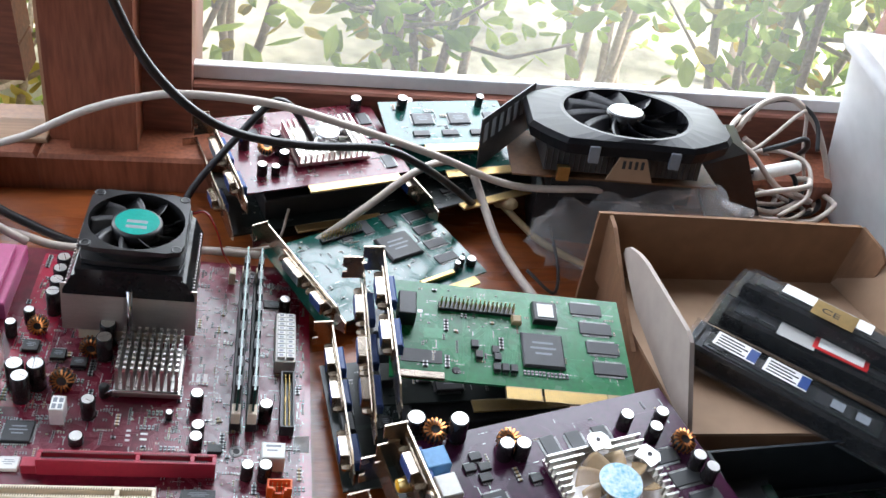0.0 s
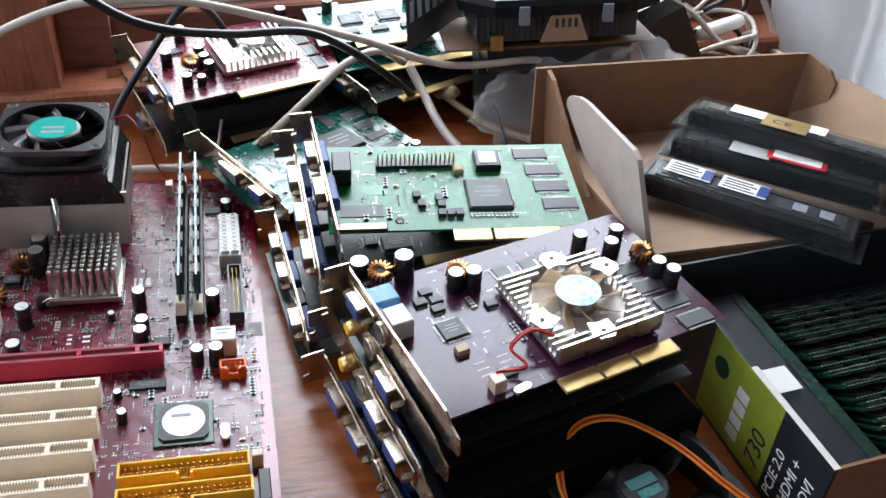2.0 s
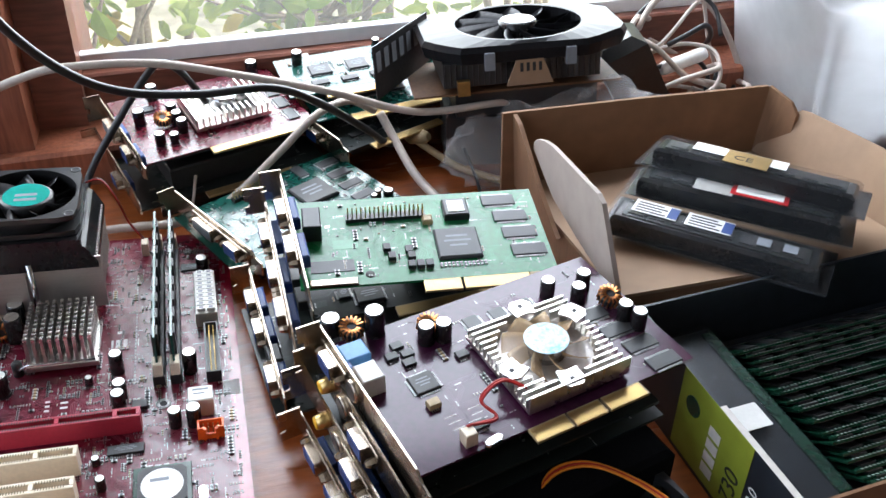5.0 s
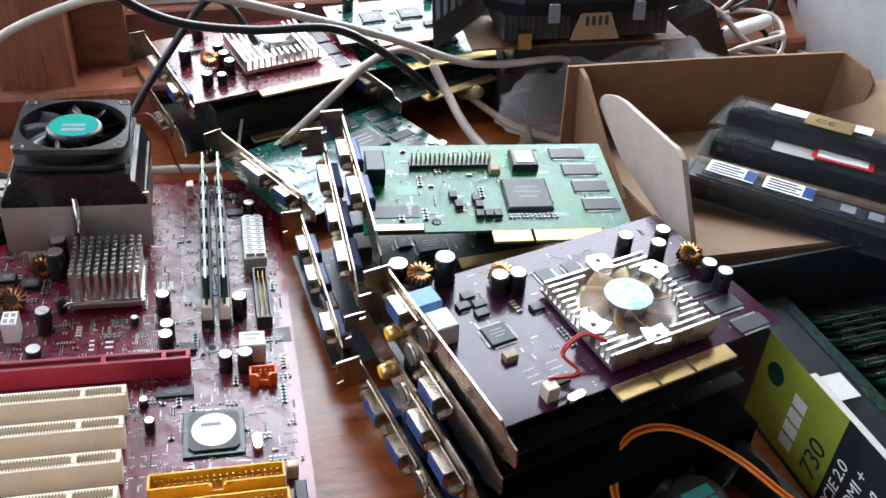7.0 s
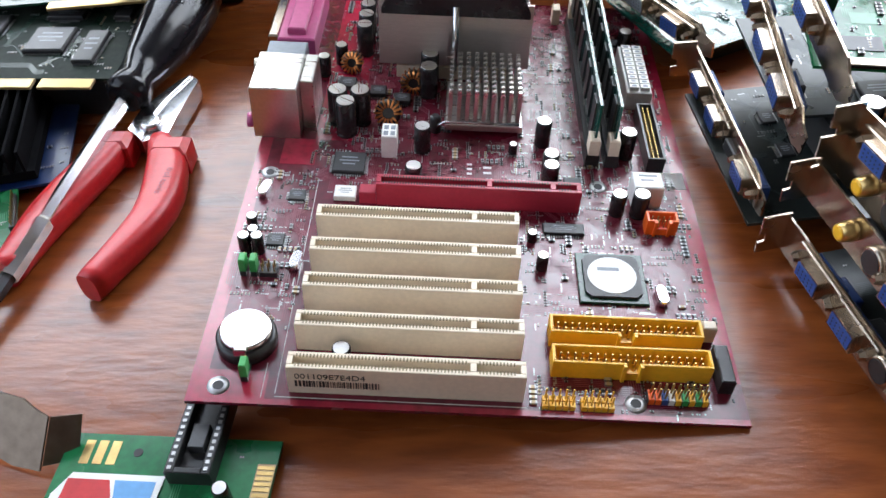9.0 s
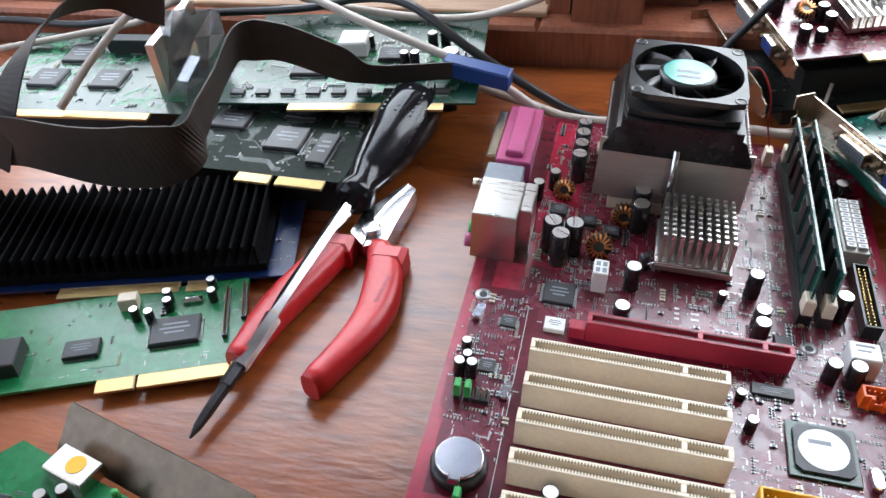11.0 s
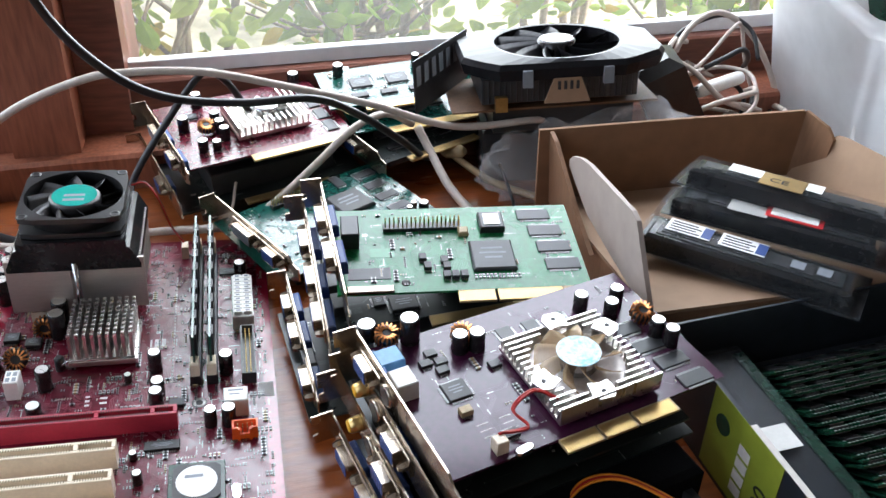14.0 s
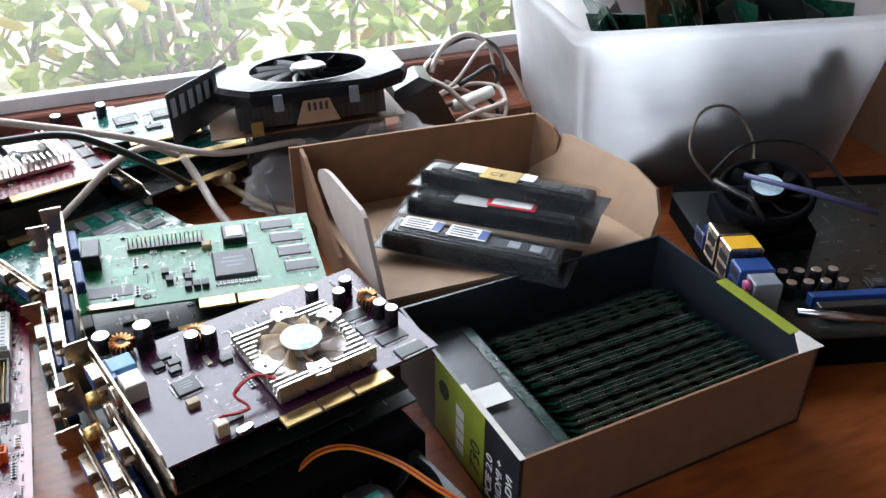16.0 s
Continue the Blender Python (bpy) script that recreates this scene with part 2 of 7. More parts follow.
# ---- mesh helpers ----
def bx(bm, x0, y0, z0, x1, y1, z1, ch=0.0):
    """A box; ch chamfers its top edges."""
    zs = [(z0, 0.0), (z1, 0.0)] if not ch else [(z0, 0.0), (z1 - ch, 0.0), (z1, ch)]
    rings = [[bm.verts.new(p) for p in ((x0 + c, y0 + c, z), (x1 - c, y0 + c, z), (x1 - c, y1 - c, z), (x0 + c, y1 - c, z))] for z, c in zs]
    bm.faces.new(rings[0][::-1])
    bm.faces.new(rings[-1])
    for a, b in zip(rings, rings[1:]):
        for i in range(4):
            bm.faces.new((a[i], a[(i + 1) % 4], b[(i + 1) % 4], b[i]))
    return bm


def lathe(bm, x, y, prof, seg=16, smooth=True):
    """Rings of (radius, z) about a vertical axis, closed at both ends."""
    rings = []
    for r, z in prof:
        rings.append([bm.verts.new((x + r * math.cos(2 * math.pi * i / seg), y + r * math.sin(2 * math.pi * i / seg), z)) for i in range(seg)])
    for a, b in zip(rings, rings[1:]):
        for i in range(seg):
            bm.faces.new((a[i], a[(i + 1) % seg], b[(i + 1) % seg], b[i])).smooth = smooth
    bm.faces.new(rings[0][::-1])
    bm.faces.new(rings[-1])
    return bm


def prism(bm, pts, z0, z1):
    """A flat outline, counter-clockwise, with a thickness."""
    a = [bm.verts.new((x, y, z0)) for x, y in pts]
    b = [bm.verts.new((x, y, z1)) for x, y in pts]
    bm.faces.new(a[::-1])
    bm.faces.new(b)
    for i in range(len(pts)):
        j = (i + 1) % len(pts)
        bm.faces.new((a[i], a[j], b[j], b[i]))
    return bm


def moved(bm, m):
    bmesh.ops.transform(bm, matrix=m, verts=bm.verts)
    return bm


def tube(bm, pts, r, seg=6):
    """A round bar along points."""
    pts = [Vector(p) for p in pts]
    rings = []
    for i, p in enumerate(pts):
        d = (pts[min(i + 1, len(pts) - 1)] - pts[max(i - 1, 0)]).normalized()
        u = d.cross(Vector((0, 0, 1)) if abs(d.z) < 0.9 else Vector((1, 0, 0))).normalized()
        v = d.cross(u)
        rr = r[i] if isinstance(r, (list, tuple)) else r
        rings.append([bm.verts.new(p + rr * (math.cos(2 * math.pi * k / seg) * u + math.sin(2 * math.pi * k / seg) * v)) for k in range(seg)])
    for a, b in zip(rings, rings[1:]):
        for i in range(seg):
            bm.faces.new((a[i], b[i], b[(i + 1) % seg], a[(i + 1) % seg])).smooth = True
    bm.faces.new(rings[0])
    bm.faces.new(rings[-1][::-1])
    return bm


def spline(pts, n=8):
    """Catmull-Rom through points."""
    P = [Vector(p) for p in pts]
    P = [2 * P[0] - P[1]] + P + [2 * P[-1] - P[-2]]
    out = []
    for i in range(1, len(P) - 2):
        for k in range(n):
            t = k / n
            a, b, c, d = P[i - 1 : i + 3]
            out.append(0.5 * (2 * b + (c - a) * t + (2 * a - 5 * b + 4 * c - d) * t * t + (3 * b - a - 3 * c + d) * t ** 3))
    return out + [P[-2]]


MESHES = {}


def mesh_of(bm, material, key=None):
    if key is not None and key in MESHES:
        bm.free()
        return MESHES[key]
    me = bpy.data.meshes.new(material.name)
    bmesh.ops.recalc_face_normals(bm, faces=bm.faces)
    bm.to_mesh(me)
    bm.free()
    me.materials.append(material)
    if key is not None:
        MESHES[key] = me
    return me


def part(name, bm, material, parent, label="", at=None, key=None):
    ob = new(name, mesh_of(bm, material, key))
    ob.parent = parent
    if at is not None:
        ob.matrix_basis = at
    return tagged(ob, label)


def thing(name, m, label, category, group="", kind=""):
    ob = new(name)
    ob.empty_display_size = 0.01
    ob.matrix_basis = m
    return tagged(ob, label, category, group, kind)


def solo(name, bm, material, m, label, category, group="", kind=""):
    ob = new(name, mesh_of(bm, material))
    ob.matrix_basis = m
    return tagged(ob, label, category, group, kind)


def structure(name, bm, material, label, category):
    return solo(name, bm, material, Matrix(), label, category, kind="structure")


def B_():
    return bmesh.new()


# ---- electronics kit: all in the board's own frame, z = 0 at its upper face ----
def capacitor(parent, x, y, r, h, z=0.0):
    body = part("capacitor", lathe(B_(), 0, 0, [(r, 0), (r, h * 0.06), (r * 0.93, h * 0.09), (r, h * 0.13), (r, h - r * 0.18), (r * 0.93, h)], 14), SLEEVE, parent, "", pose(x, y, z, 0, 0, random.uniform(0, 360)), ("cap", r, h))
    bm = B_()
    lathe(bm, 0, 0, [(r * 0.86, h - 0.0001), (r * 0.84, h + 0.00025)], 14)
    part("can_top", bm, ALU, body, "bare aluminium top", None, ("captop", r, h))
    return body


def chip(parent, x, y, w, d, h, side="xy", material=None, rz=0.0, z=0.0, marks=True, name="chip"):
    """A flat black package with legs on two or four sides and faint print."""
    k = (w, d, h, side, material.name if material else "")
    body = part(name, bx(B_(), -w / 2, -d / 2, 0.0003, w / 2, d / 2, h, min(w, d) * 0.04), material or CHIP, parent, "", pose(x, y, z, 0, 0, rz), ("chip",) + k)
    if side:
        bm, p = B_(), max(0.0011, min(w, d) / 16)
        if "x" in side:
            for i in range(int(d * 0.88 / p)):
                yy = -d * 0.44 + (i + 0.5) * p
                for s in (-1, 1):
                    xa, xb = sorted((s * w / 2, s * (w / 2 + 0.0014)))
                    bx(bm, xa, yy - p * 0.22, 0.0001, xb, yy + p * 0.22, 0.0006)
        if "y" in side:
            for i in range(int(w * 0.88 / p)):
                xx = -w * 0.44 + (i + 0.5) * p
                for s in (-1, 1):
                    ya, yb = sorted((s * d / 2, s * (d / 2 + 0.0014)))
                    bx(bm, xx - p * 0.22, ya, 0.0001, xx + p * 0.22, yb, 0.0006)
        part("pins", bm, TIN, body, "tinned legs", None, ("pins",) + k)
    if marks and min(w, d) > 0.006:
        bm = B_()
        for i in range(3):
            ww = w * (0.5, 0.62, 0.4)[i]
            yy = d * (0.2 - 0.16 * i)
            bx(bm, -ww / 2, yy - d * 0.03, h, ww / 2, yy + d * 0.03, h + 0.00005)
        part("print", bm, GREYPL, body, "", None, ("mark",) + k)
    return body


def smds(parent, regions, n, seed, z=0.0):
    """Tiny soldered parts too small to pick apart, scattered in rows over rectangles."""
    rnd = random.Random(seed)
    dark, tin, tan = B_(), B_(), B_()
    for x0, y0, x1, y1 in regions:
        area = max(1, int(n * (x1 - x0) * (y1 - y0) / 1e-4))
        done = 0
        while done < area:
            cx, cy, run, ax = rnd.uniform(x0, x1), rnd.uniform(y0, y1), rnd.choice((1, 1, 2, 3, 4, 6)), rnd.random() < 0.5
            big = rnd.random() < 0.12
            w, d, h = (0.0024, 0.0014, 0.0012) if big else (0.0012, 0.00065, 0.0005)
            body = tan if rnd.random() < 0.3 else dark
            for i in range(run):
                px, py = (cx, cy + i * (d + 0.0009)) if ax else (cx + i * (d + 0.0009), cy)
                if not (x0 < px < x1 and y0 < py < y1):
                    break
                a, b = (w, d) if ax else (d, w)
                bx(body, px - a * 0.3, py - b * 0.3 if not ax else py - b / 2, z, px + a * 0.3, py + b * 0.3 if not ax else py + b / 2, z + h)
                for s in (-1, 1):
                    if ax:
                        bx(tin, px + s * a * 0.42 - a * 0.16, py - b / 2, z, px + s * a * 0.42 + a * 0.16, py + b / 2, z + h * 0.92)
                    else:
                        bx(tin, px - a / 2, py + s * b * 0.42 - b * 0.16, z, px + a / 2, py + s * b * 0.42 + b * 0.16, z + h * 0.92)
                done += 1
            done += 0.2
    for nm, bm, mt in (("chip_resistors", dark, CHIP), ("solder_joints", tin, TIN), ("chip_capacitors", tan, BEIGE)):
        tagged(part(nm, bm, mt, parent), kind="stuff")


def traces(parent, regions, n, seed, material, z=0.0, wid=0.00035):
    """Bundles of copper lines under the mask, with bends at 45 degrees, and bare vias."""
    rnd = random.Random(seed)
    bm, vi = B_(), B_()
    for x0, y0, x1, y1 in regions:
        for _ in range(max(1, int(n * (x1 - x0) * (y1 - y0) / 1e-3))):
            x, y = rnd.uniform(x0, x1), rnd.uniform(y0, y1)
            a = rnd.choice((0, 2, 4, 6)) * math.pi / 4
            route = []
            for _k in range(rnd.choice((2, 3, 3, 4))):
                route.append((a, rnd.uniform(0.004, 0.018)))
                a += rnd.choice((-1, 1)) * math.pi / 4
            for j in range(rnd.choice((1, 2, 4, 6, 8))):
                px, py = x + j * 0.0009 * -math.sin(route[0][0]), y + j * 0.0009 * math.cos(route[0][0])
                for ang, ln in route:
                    c, s = math.cos(ang), math.sin(ang)
                    qx, qy = px + ln * c, py + ln * s
                    if not (x0 < qx < x1 and y0 < qy < y1 and x0 < px < x1 and y0 < py < y1):
                        break
                    w = wid / 2
                    bm.faces.new([bm.verts.new(v) for v in ((px + s * w, py - c * w, z + 0.00006), (qx + s * w, qy - c * w, z + 0.00006), (qx - s * w, qy + c * w, z + 0.00006), (px - s * w, py + c * w, z + 0.00006))])
                    px, py = qx, qy
                if rnd.random() < 0.8:
                    r = 0.0004
                    vi.faces.new([vi.verts.new((px + r * math.cos(q), py + r * math.sin(q), z + 0.00009)) for q in (0, 1.05, 2.09, 3.14, 4.19, 5.24)])
    tagged(part("traces", bm, material, parent), kind="stuff")
    tagged(part("vias", vi, TIN, parent), kind="stuff")


def silk(parent, boxes, material=None, z=0.0):
    bm = B_()
    for x0, y0, x1, y1 in boxes:
        bx(bm, x0, y0, z, x1, y1, z + 0.0001)
    return part("print", bm, material or SILK, parent)


def header(parent, x, y, nx, ny, p=0.00254, h=0.0085, base=None, rz=0.0, pinmat=None, name="pin_header"):
    b = part(name, bx(B_(), -p / 2, -p / 2, 0, (nx - 0.5) * p, (ny - 0.5) * p, 0.0026), base or BLACK, parent, "", pose(x, y, 0, 0, 0, rz))
    bm = B_()
    for i in range(nx):
        for j in range(ny):
            bx(bm, i * p - 0.0003, j * p - 0.0003, 0.0026, i * p + 0.0003, j * p + 0.0003, h, 0.0002)
    part("pins", bm, pinmat or GOLD, b)
    return b


def coil(parent, x, y, r, tilt=0.0, z=0.004):
    """A ring core wound with copper wire."""
    c = part("coil", lathe(B_(), 0, 0, [(r * 0.55, -0.002), (r, -0.002), (r, 0.002), (r * 0.55, 0.002)], 18), BLACK, parent, "copper-wound ring choke", pose(x, y, z, tilt, 0, 0))
    for k in range(15):
        loop = [(q, 0.0, w) for q, w in ((r * 0.5, -0.0026), (r * 1.06, -0.0026), (r * 1.06, 0.0026), (r * 0.5, 0.0026), (r * 0.5, -0.0026))]
        part("winding", tube(B_(), loop, 0.0006, 5), COPPER, c, "copper wire winding", pose(0, 0, 0, 0, 0, 22.5 * k), ("turn", r))
    return c


def port(parent, y, z, kind, x=0.0):
    """A socket that looks out of a slot bracket towards -x."""
    if kind in ("vga", "dvi", "serial"):
        w = {"vga": 0.016, "dvi": 0.025, "serial": 0.016}[kind]
        bm = B_()
        prism(bm, [(-w / 2, -0.004), (w / 2, -0.004), (w / 2 - 0.0012, 0.0045), (-w / 2 + 0.0012, 0.0045)], 0, 0.0060)
        moved(bm, Matrix.Translation((x, y, z)) @ Matrix(((0, 0, -1, 0), (1, 0, 0, 0), (0, 1, 0, 0), (0, 0, 0, 1))))
        s = part("socket", bm, NICKEL, parent, "plated connector shell")
        bm = B_()
        bx(bm, x - 0.0064, y - w / 2 + 0.0012, z - 0.0030, x - 0.0059, y + w / 2 - 0.0012, z + 0.0036)
        ins = part("insert", bm, {"vga": BLUEPL, "dvi": GREYPL, "serial": DARKSTEEL}[kind], s)
        bm = B_()
        for i in range(int(w / 0.0026) - 1):
            for j in range(3):
                bx(bm, x - 0.0066, y - w / 2 + 0.003 + i * 0.0024, z - 0.0018 + j * 0.0018, x - 0.0063, y - w / 2 + 0.0036 + i * 0.0024, z - 0.0012 + j * 0.0018)
        part("holes", bm, INK, s)
        for sg in (-1, 1):
            bm = B_()
            lathe(bm, 0, 0, [(0.0025, 0), (0.0025, 0.0035), (0.0015, 0.0058), (0.0008, 0.0058)], 6, False)
            moved(bm, Matrix.Translation((x, y + sg * (w / 2 + 0.0042), z)) @ Matrix.Rotation(radians(-90), 4, "Y"))
            part("hex_nut", bm, NICKEL, s)
        bm = B_()
        bx(bm, x + 0.0012, y - w / 2 - 0.003, z - 0.0055, x + 0.0060, y + w / 2 + 0.002, z + 0.0028, 0.001)
        part("housing", bm, BLACK if kind == "serial" else BLUEPL, s)
        bm = B_()
        bx(bm, x - 0.0012, y - w / 2 - 0.0072, z - 0.0056, x - 0.0002, y + w / 2 + 0.0072, z + 0.0058, 0.0006)
        part("flange", bm, NICKEL, s, "plated connector flange")
    elif kind == "rca":
        bm = B_()
        lathe(bm, 0, 0, [(0.0042, 0), (0.0042, 0.002), (0.0036, 0.0062), (0.0022, 0.0062), (0.0022, 0.004)], 14)
        moved(bm, Matrix.Translation((x, y, z)) @ Matrix.Rotation(radians(-90), 4, "Y"))
        s = part("socket", bm, GOLD, parent, "yellow phono socket")
        bm = B_()
        lathe(bm, 0, 0, [(0.0032, 0.0060), (0.0032, 0.0066), (0.002, 0.0068)], 14)
        moved(bm, Matrix.Translation((x, y, z)) @ Matrix.Rotation(radians(-90), 4, "Y"))
        part("insert", bm, YELLOW, s)
    else:
        bm = B_()
        lathe(bm, 0, 0, [(0.0062, 0), (0.0062, 0.0022), (0.0052, 0.0024)], 18)
        moved(bm, Matrix.Translation((x, y, z)) @ Matrix.Rotation(radians(-90), 4, "Y"))
        s = part("socket", bm, NICKEL, parent, "round video socket")
        bm = B_()
        lathe(bm, 0, 0, [(0.0048, 0.0022), (0.0048, 0.0027)], 18)
        moved(bm, Matrix.Translation((x, y, z)) @ Matrix.Rotation(radians(-90), 4, "Y"))
        part("insert", bm, BLACK, s)


def bracket(parent, ports, y0=-0.014, zb=-0.004, length=0.12, width=0.0185, material=None, name="bracket"):
    """A slot bracket in the plane x = 0: tongue at its near end, bent and notched tab at the far end."""
    t = 0.0010
    bm = B_()
    out = [(y0, zb + 0.004), (y0 + 0.004, zb + 0.003), (y0 + 0.009, zb), (y0 + length - 0.002, zb), (y0 + length, zb + 0.002), (y0 + length, zb + width), (y0 + 0.012, zb + width), (y0 + 0.007, zb + width - 0.004), (y0, zb + width - 0.005)]
    prism(bm, out, 0, t)
    moved(bm, Matrix(((0, 0, 1, 0), (1, 0, 0, 0), (0, 1, 0, 0), (0, 0, 0, 1))))
    tab = B_()
    ye = y0 + length
    pts = [(-0.0115, zb - 0.0), (-0.0115, zb + 0.006), (-0.0085, zb + 0.0065), (-0.0085, zb + 0.0105), (-0.0115, zb + 0.011), (-0.0115, zb + width + 0.002), (t, zb + width + 0.002), (t, zb)]
    prism(tab, pts[::-1], 0, t)
    moved(tab, Matrix.Translation((0, ye, 0)) @ Matrix(((1, 0, 0, 0), (0, 0, -1, 0), (0, 1, 0, 0), (0, 0, 0, 1))))
    b = part(name, bm, material or NICKEL, parent, "plated steel slot bracket")
    part("tab", tab, material or NICKEL, b, "bent mounting tab")
    for kind, y, dz in ports:
        port(b, y, zb + 0.0095 + dz, kind)
    return b


def hung_bracket(parent, m, far, near, ports):
    """A slot bracket whose upper edge runs between two places of the room; ports by their distance from the near end."""
    far, near = Vector(far), Vector(near)
    y = (far - near).normalized()
    x = y.cross(Vector((0, 0, 1))).normalized()
    f = Matrix((x, y, x.cross(y))).transposed().to_4x4()
    f.translation = near
    b = bracket(parent, ports, 0.0, -0.0185, (far - near).length)
    b.matrix_basis = m.inverted() @ f
    return b


def contacts(parent, x0, x1, y0, y1, p=0.0012, z=0.0):
    """A gold edge connector: PCB tongue, with one gold finger beside the other."""
    bm = B_()
    bx(bm, x0, y0, z - 0.0016, x1, y1, z)
    tongue = part("edge_connector", bm, BEIGE, parent, "gold-plated edge connector")
    bm = B_()
    n = int((x1 - x0) / p)
    for i in range(n):
        bx(bm, x0 + (i + 0.14) * p, y0 + 0.0004, z, x0 + (i + 0.86) * p, y1 - 0.0008, z + 0.00012)
        bx(bm, x0 + (i + 0.14) * p, y0 - 0.0001, z - 0.0014, x0 + (i + 0.86) * p, y0, z)
    tagged(part("gold_fingers", bm, GOLD, tongue), kind="stuff")
    return tongue


def frame_of(o, xdir, ydir):
    """A pose with its origin at o, x along xdir and y near ydir."""
    x = Vector(xdir).normalized()
    z = x.cross(Vector(ydir)).normalized()
    y = z.cross(x)
    m = Matrix((x, y, z)).transposed().to_4x4()
    m.translation = o
    return m


def text(body, size, m, material, parent=None, name="lettering", label=""):
    cu = bpy.data.curves.new(name, "FONT")
    cu.body, cu.size, cu.extrude = body, size, 0.00006
    tmp = bpy.data.objects.new("tmp", cu)
    scene.collection.objects.link(tmp)
    me = bpy.data.meshes.new_from_object(tmp.evaluated_get(bpy.context.evaluated_depsgraph_get()))
    bpy.data.objects.remove(tmp)
    me.materials.clear()
    me.materials.append(material)
    ob = new(name, me)
    ob.parent, ob.matrix_basis = parent, m
    return tagged(ob, label)


def fan_blades(parent, n, r0, r1, h, twist, z, material, cx=0.0, cy=0.0, thick=0.0007):
    """Curved blades round a hub, one object each on one mesh."""
    bm, rows = B_(), []
    for i in range(6):
        f = i / 5
        r, a, da = r0 + (r1 - r0) * f, twist * f * 0.5, (0.62 - 0.08 * f) * 2 * math.pi / n
        rows.append([(r * math.cos(a + s * da), r * math.sin(a + s * da), h * (0.5 - s)) for s in (0, 0.33, 0.66, 1)])
    vs = [[bm.verts.new(p) for p in row] for row in rows]
    vb = [[bm.verts.new((p[0], p[1], p[2] - thick)) for p in row] for row in rows]
    for g, flip in ((vs, 0), (vb, 1)):
        for i in range(5):
            for j in range(3):
                q = (g[i][j], g[i + 1][j], g[i + 1][j + 1], g[i][j + 1])
                bm.faces.new(q[::-1] if flip else q).smooth = True
    for j in range(3):
        bm.faces.new((vs[5][j], vb[5][j], vb[5][j + 1], vs[5][j + 1]))
    for i in range(5):
        bm.faces.new((vs[i][0], vb[i][0], vb[i + 1][0], vs[i + 1][0]))
        bm.faces.new((vs[i][3], vs[i + 1][3], vb[i + 1][3], vb[i][3]))
    me = mesh_of(bm, material)
    for k in range(n):
        ob = new("blade", me)
        ob.parent, ob.matrix_basis = parent, pose(cx, cy, z, 0, 0, 360 * k / n)


def square_fan(parent, w, h, label_mat, z=0.0, blades=7, frame_mat=None, cx=0.0, cy=0.0, core=0.2):
    """A square case fan, its upper rim at z: frame with a round opening, rotor, blades and label."""
    r, bm = w * 0.475, B_()
    seg = 32
    ring_o, ring_i = [], []
    for i in range(seg):
        a = 2 * math.pi * i / seg
        c, s = math.cos(a), math.sin(a)
        k = w / 2 / max(abs(c), abs(s))
        k = min(k, w * 0.66)
        ring_o.append((k * c, k * s))
        ring_i.append((r * c, r * s))
    for z0, z1 in ((z - 0.0032, z), (z - h, z - h + 0.0032)):
        vo = [[bm.verts.new((x + cx, y + cy, zz)) for x, y in ring_o] for zz in (z0, z1)]
        vi = [[bm.verts.new((x + cx, y + cy, zz)) for x, y in ring_i] for zz in (z0, z1)]
        for i in range(seg):
            j = (i + 1) % seg
            bm.faces.new((vo[1][i], vo[1][j], vi[1][j], vi[1][i]))
            bm.faces.new((vo[0][i], vi[0][i], vi[0][j], vo[0][j]))
            bm.faces.new((vo[0][i], vo[0][j], vo[1][j], vo[1][i]))
    duct = [[bm.verts.new((rr * math.cos(2 * math.pi * i / seg) + cx, rr * math.sin(2 * math.pi * i / seg) + cy, zz)) for i in range(seg)] for rr, zz in ((r, z), (r, z - h), (r + 0.0012, z - h), (r + 0.0012, z - 0.001))]
    for a, b in zip(duct, duct[1:]):
        for i in range(seg):
            bm.faces.new((a[i], a[(i + 1) % seg], b[(i + 1) % seg], b[i])).smooth = True
    fr = part("fan_frame", bm, frame_mat or BLACK, parent, "black plastic fan frame")
    for sx in (-1, 1):
        for sy in (-1, 1):
            bm = B_()
            lathe(bm, cx + sx * w * 0.43, cy + sy * w * 0.43, [(0.0034, z - 0.0002), (0.0034, z + 0.0002), (0.0021, z + 0.0003), (0.002, z - 0.0015)], 12)
            part("screw_hole", bm, frame_mat or BLACK, fr)
    for k in range(3):
        a = 2 * math.pi * k / 3 + 0.4
        bm = tube(B_(), [(cx + 0.01 * math.cos(a), cy + 0.01 * math.sin(a), z - h + 0.002), (cx + r * math.cos(a), cy + r * math.sin(a), z - h + 0.002)], 0.0016, 5)
        part("strut", bm, frame_mat or BLACK, fr)
    hub = w * core
    rot = part("rotor", lathe(B_(), cx, cy, [(hub, z - h + 0.004), (hub, z - 0.0025), (hub * 0.93, z - 0.0012), (hub * 0.8, z - 0.001)], 24), frame_mat or BLACK, parent, "fan rotor hub")
    fan_blades(rot, blades, hub, r * 0.96, h * 0.62, 0.55, z - h * 0.45, frame_mat or BLACK, cx, cy)
    part("label", lathe(B_(), cx, cy, [(hub * 0.86, z - 0.0011), (hub * 0.86, z - 0.0008)], 24), label_mat, rot, "round printed fan label")
    bm = B_()
    for i in range(2):
        bx(bm, cx - hub * 0.4, cy - hub * (0.1 + 0.35 * i), z - 0.0008, cx + hub * 0.4, cy + hub * (0.08 - 0.35 * i), z - 0.00072)
    part("print", bm, GREYPL, rot)
    return fr


def cable(name, pts, r, material, label, category="cable", smoothness=8):
    return solo(name, tube(B_(), spline(pts, smoothness), r, 8), material, Matrix(), label, category)

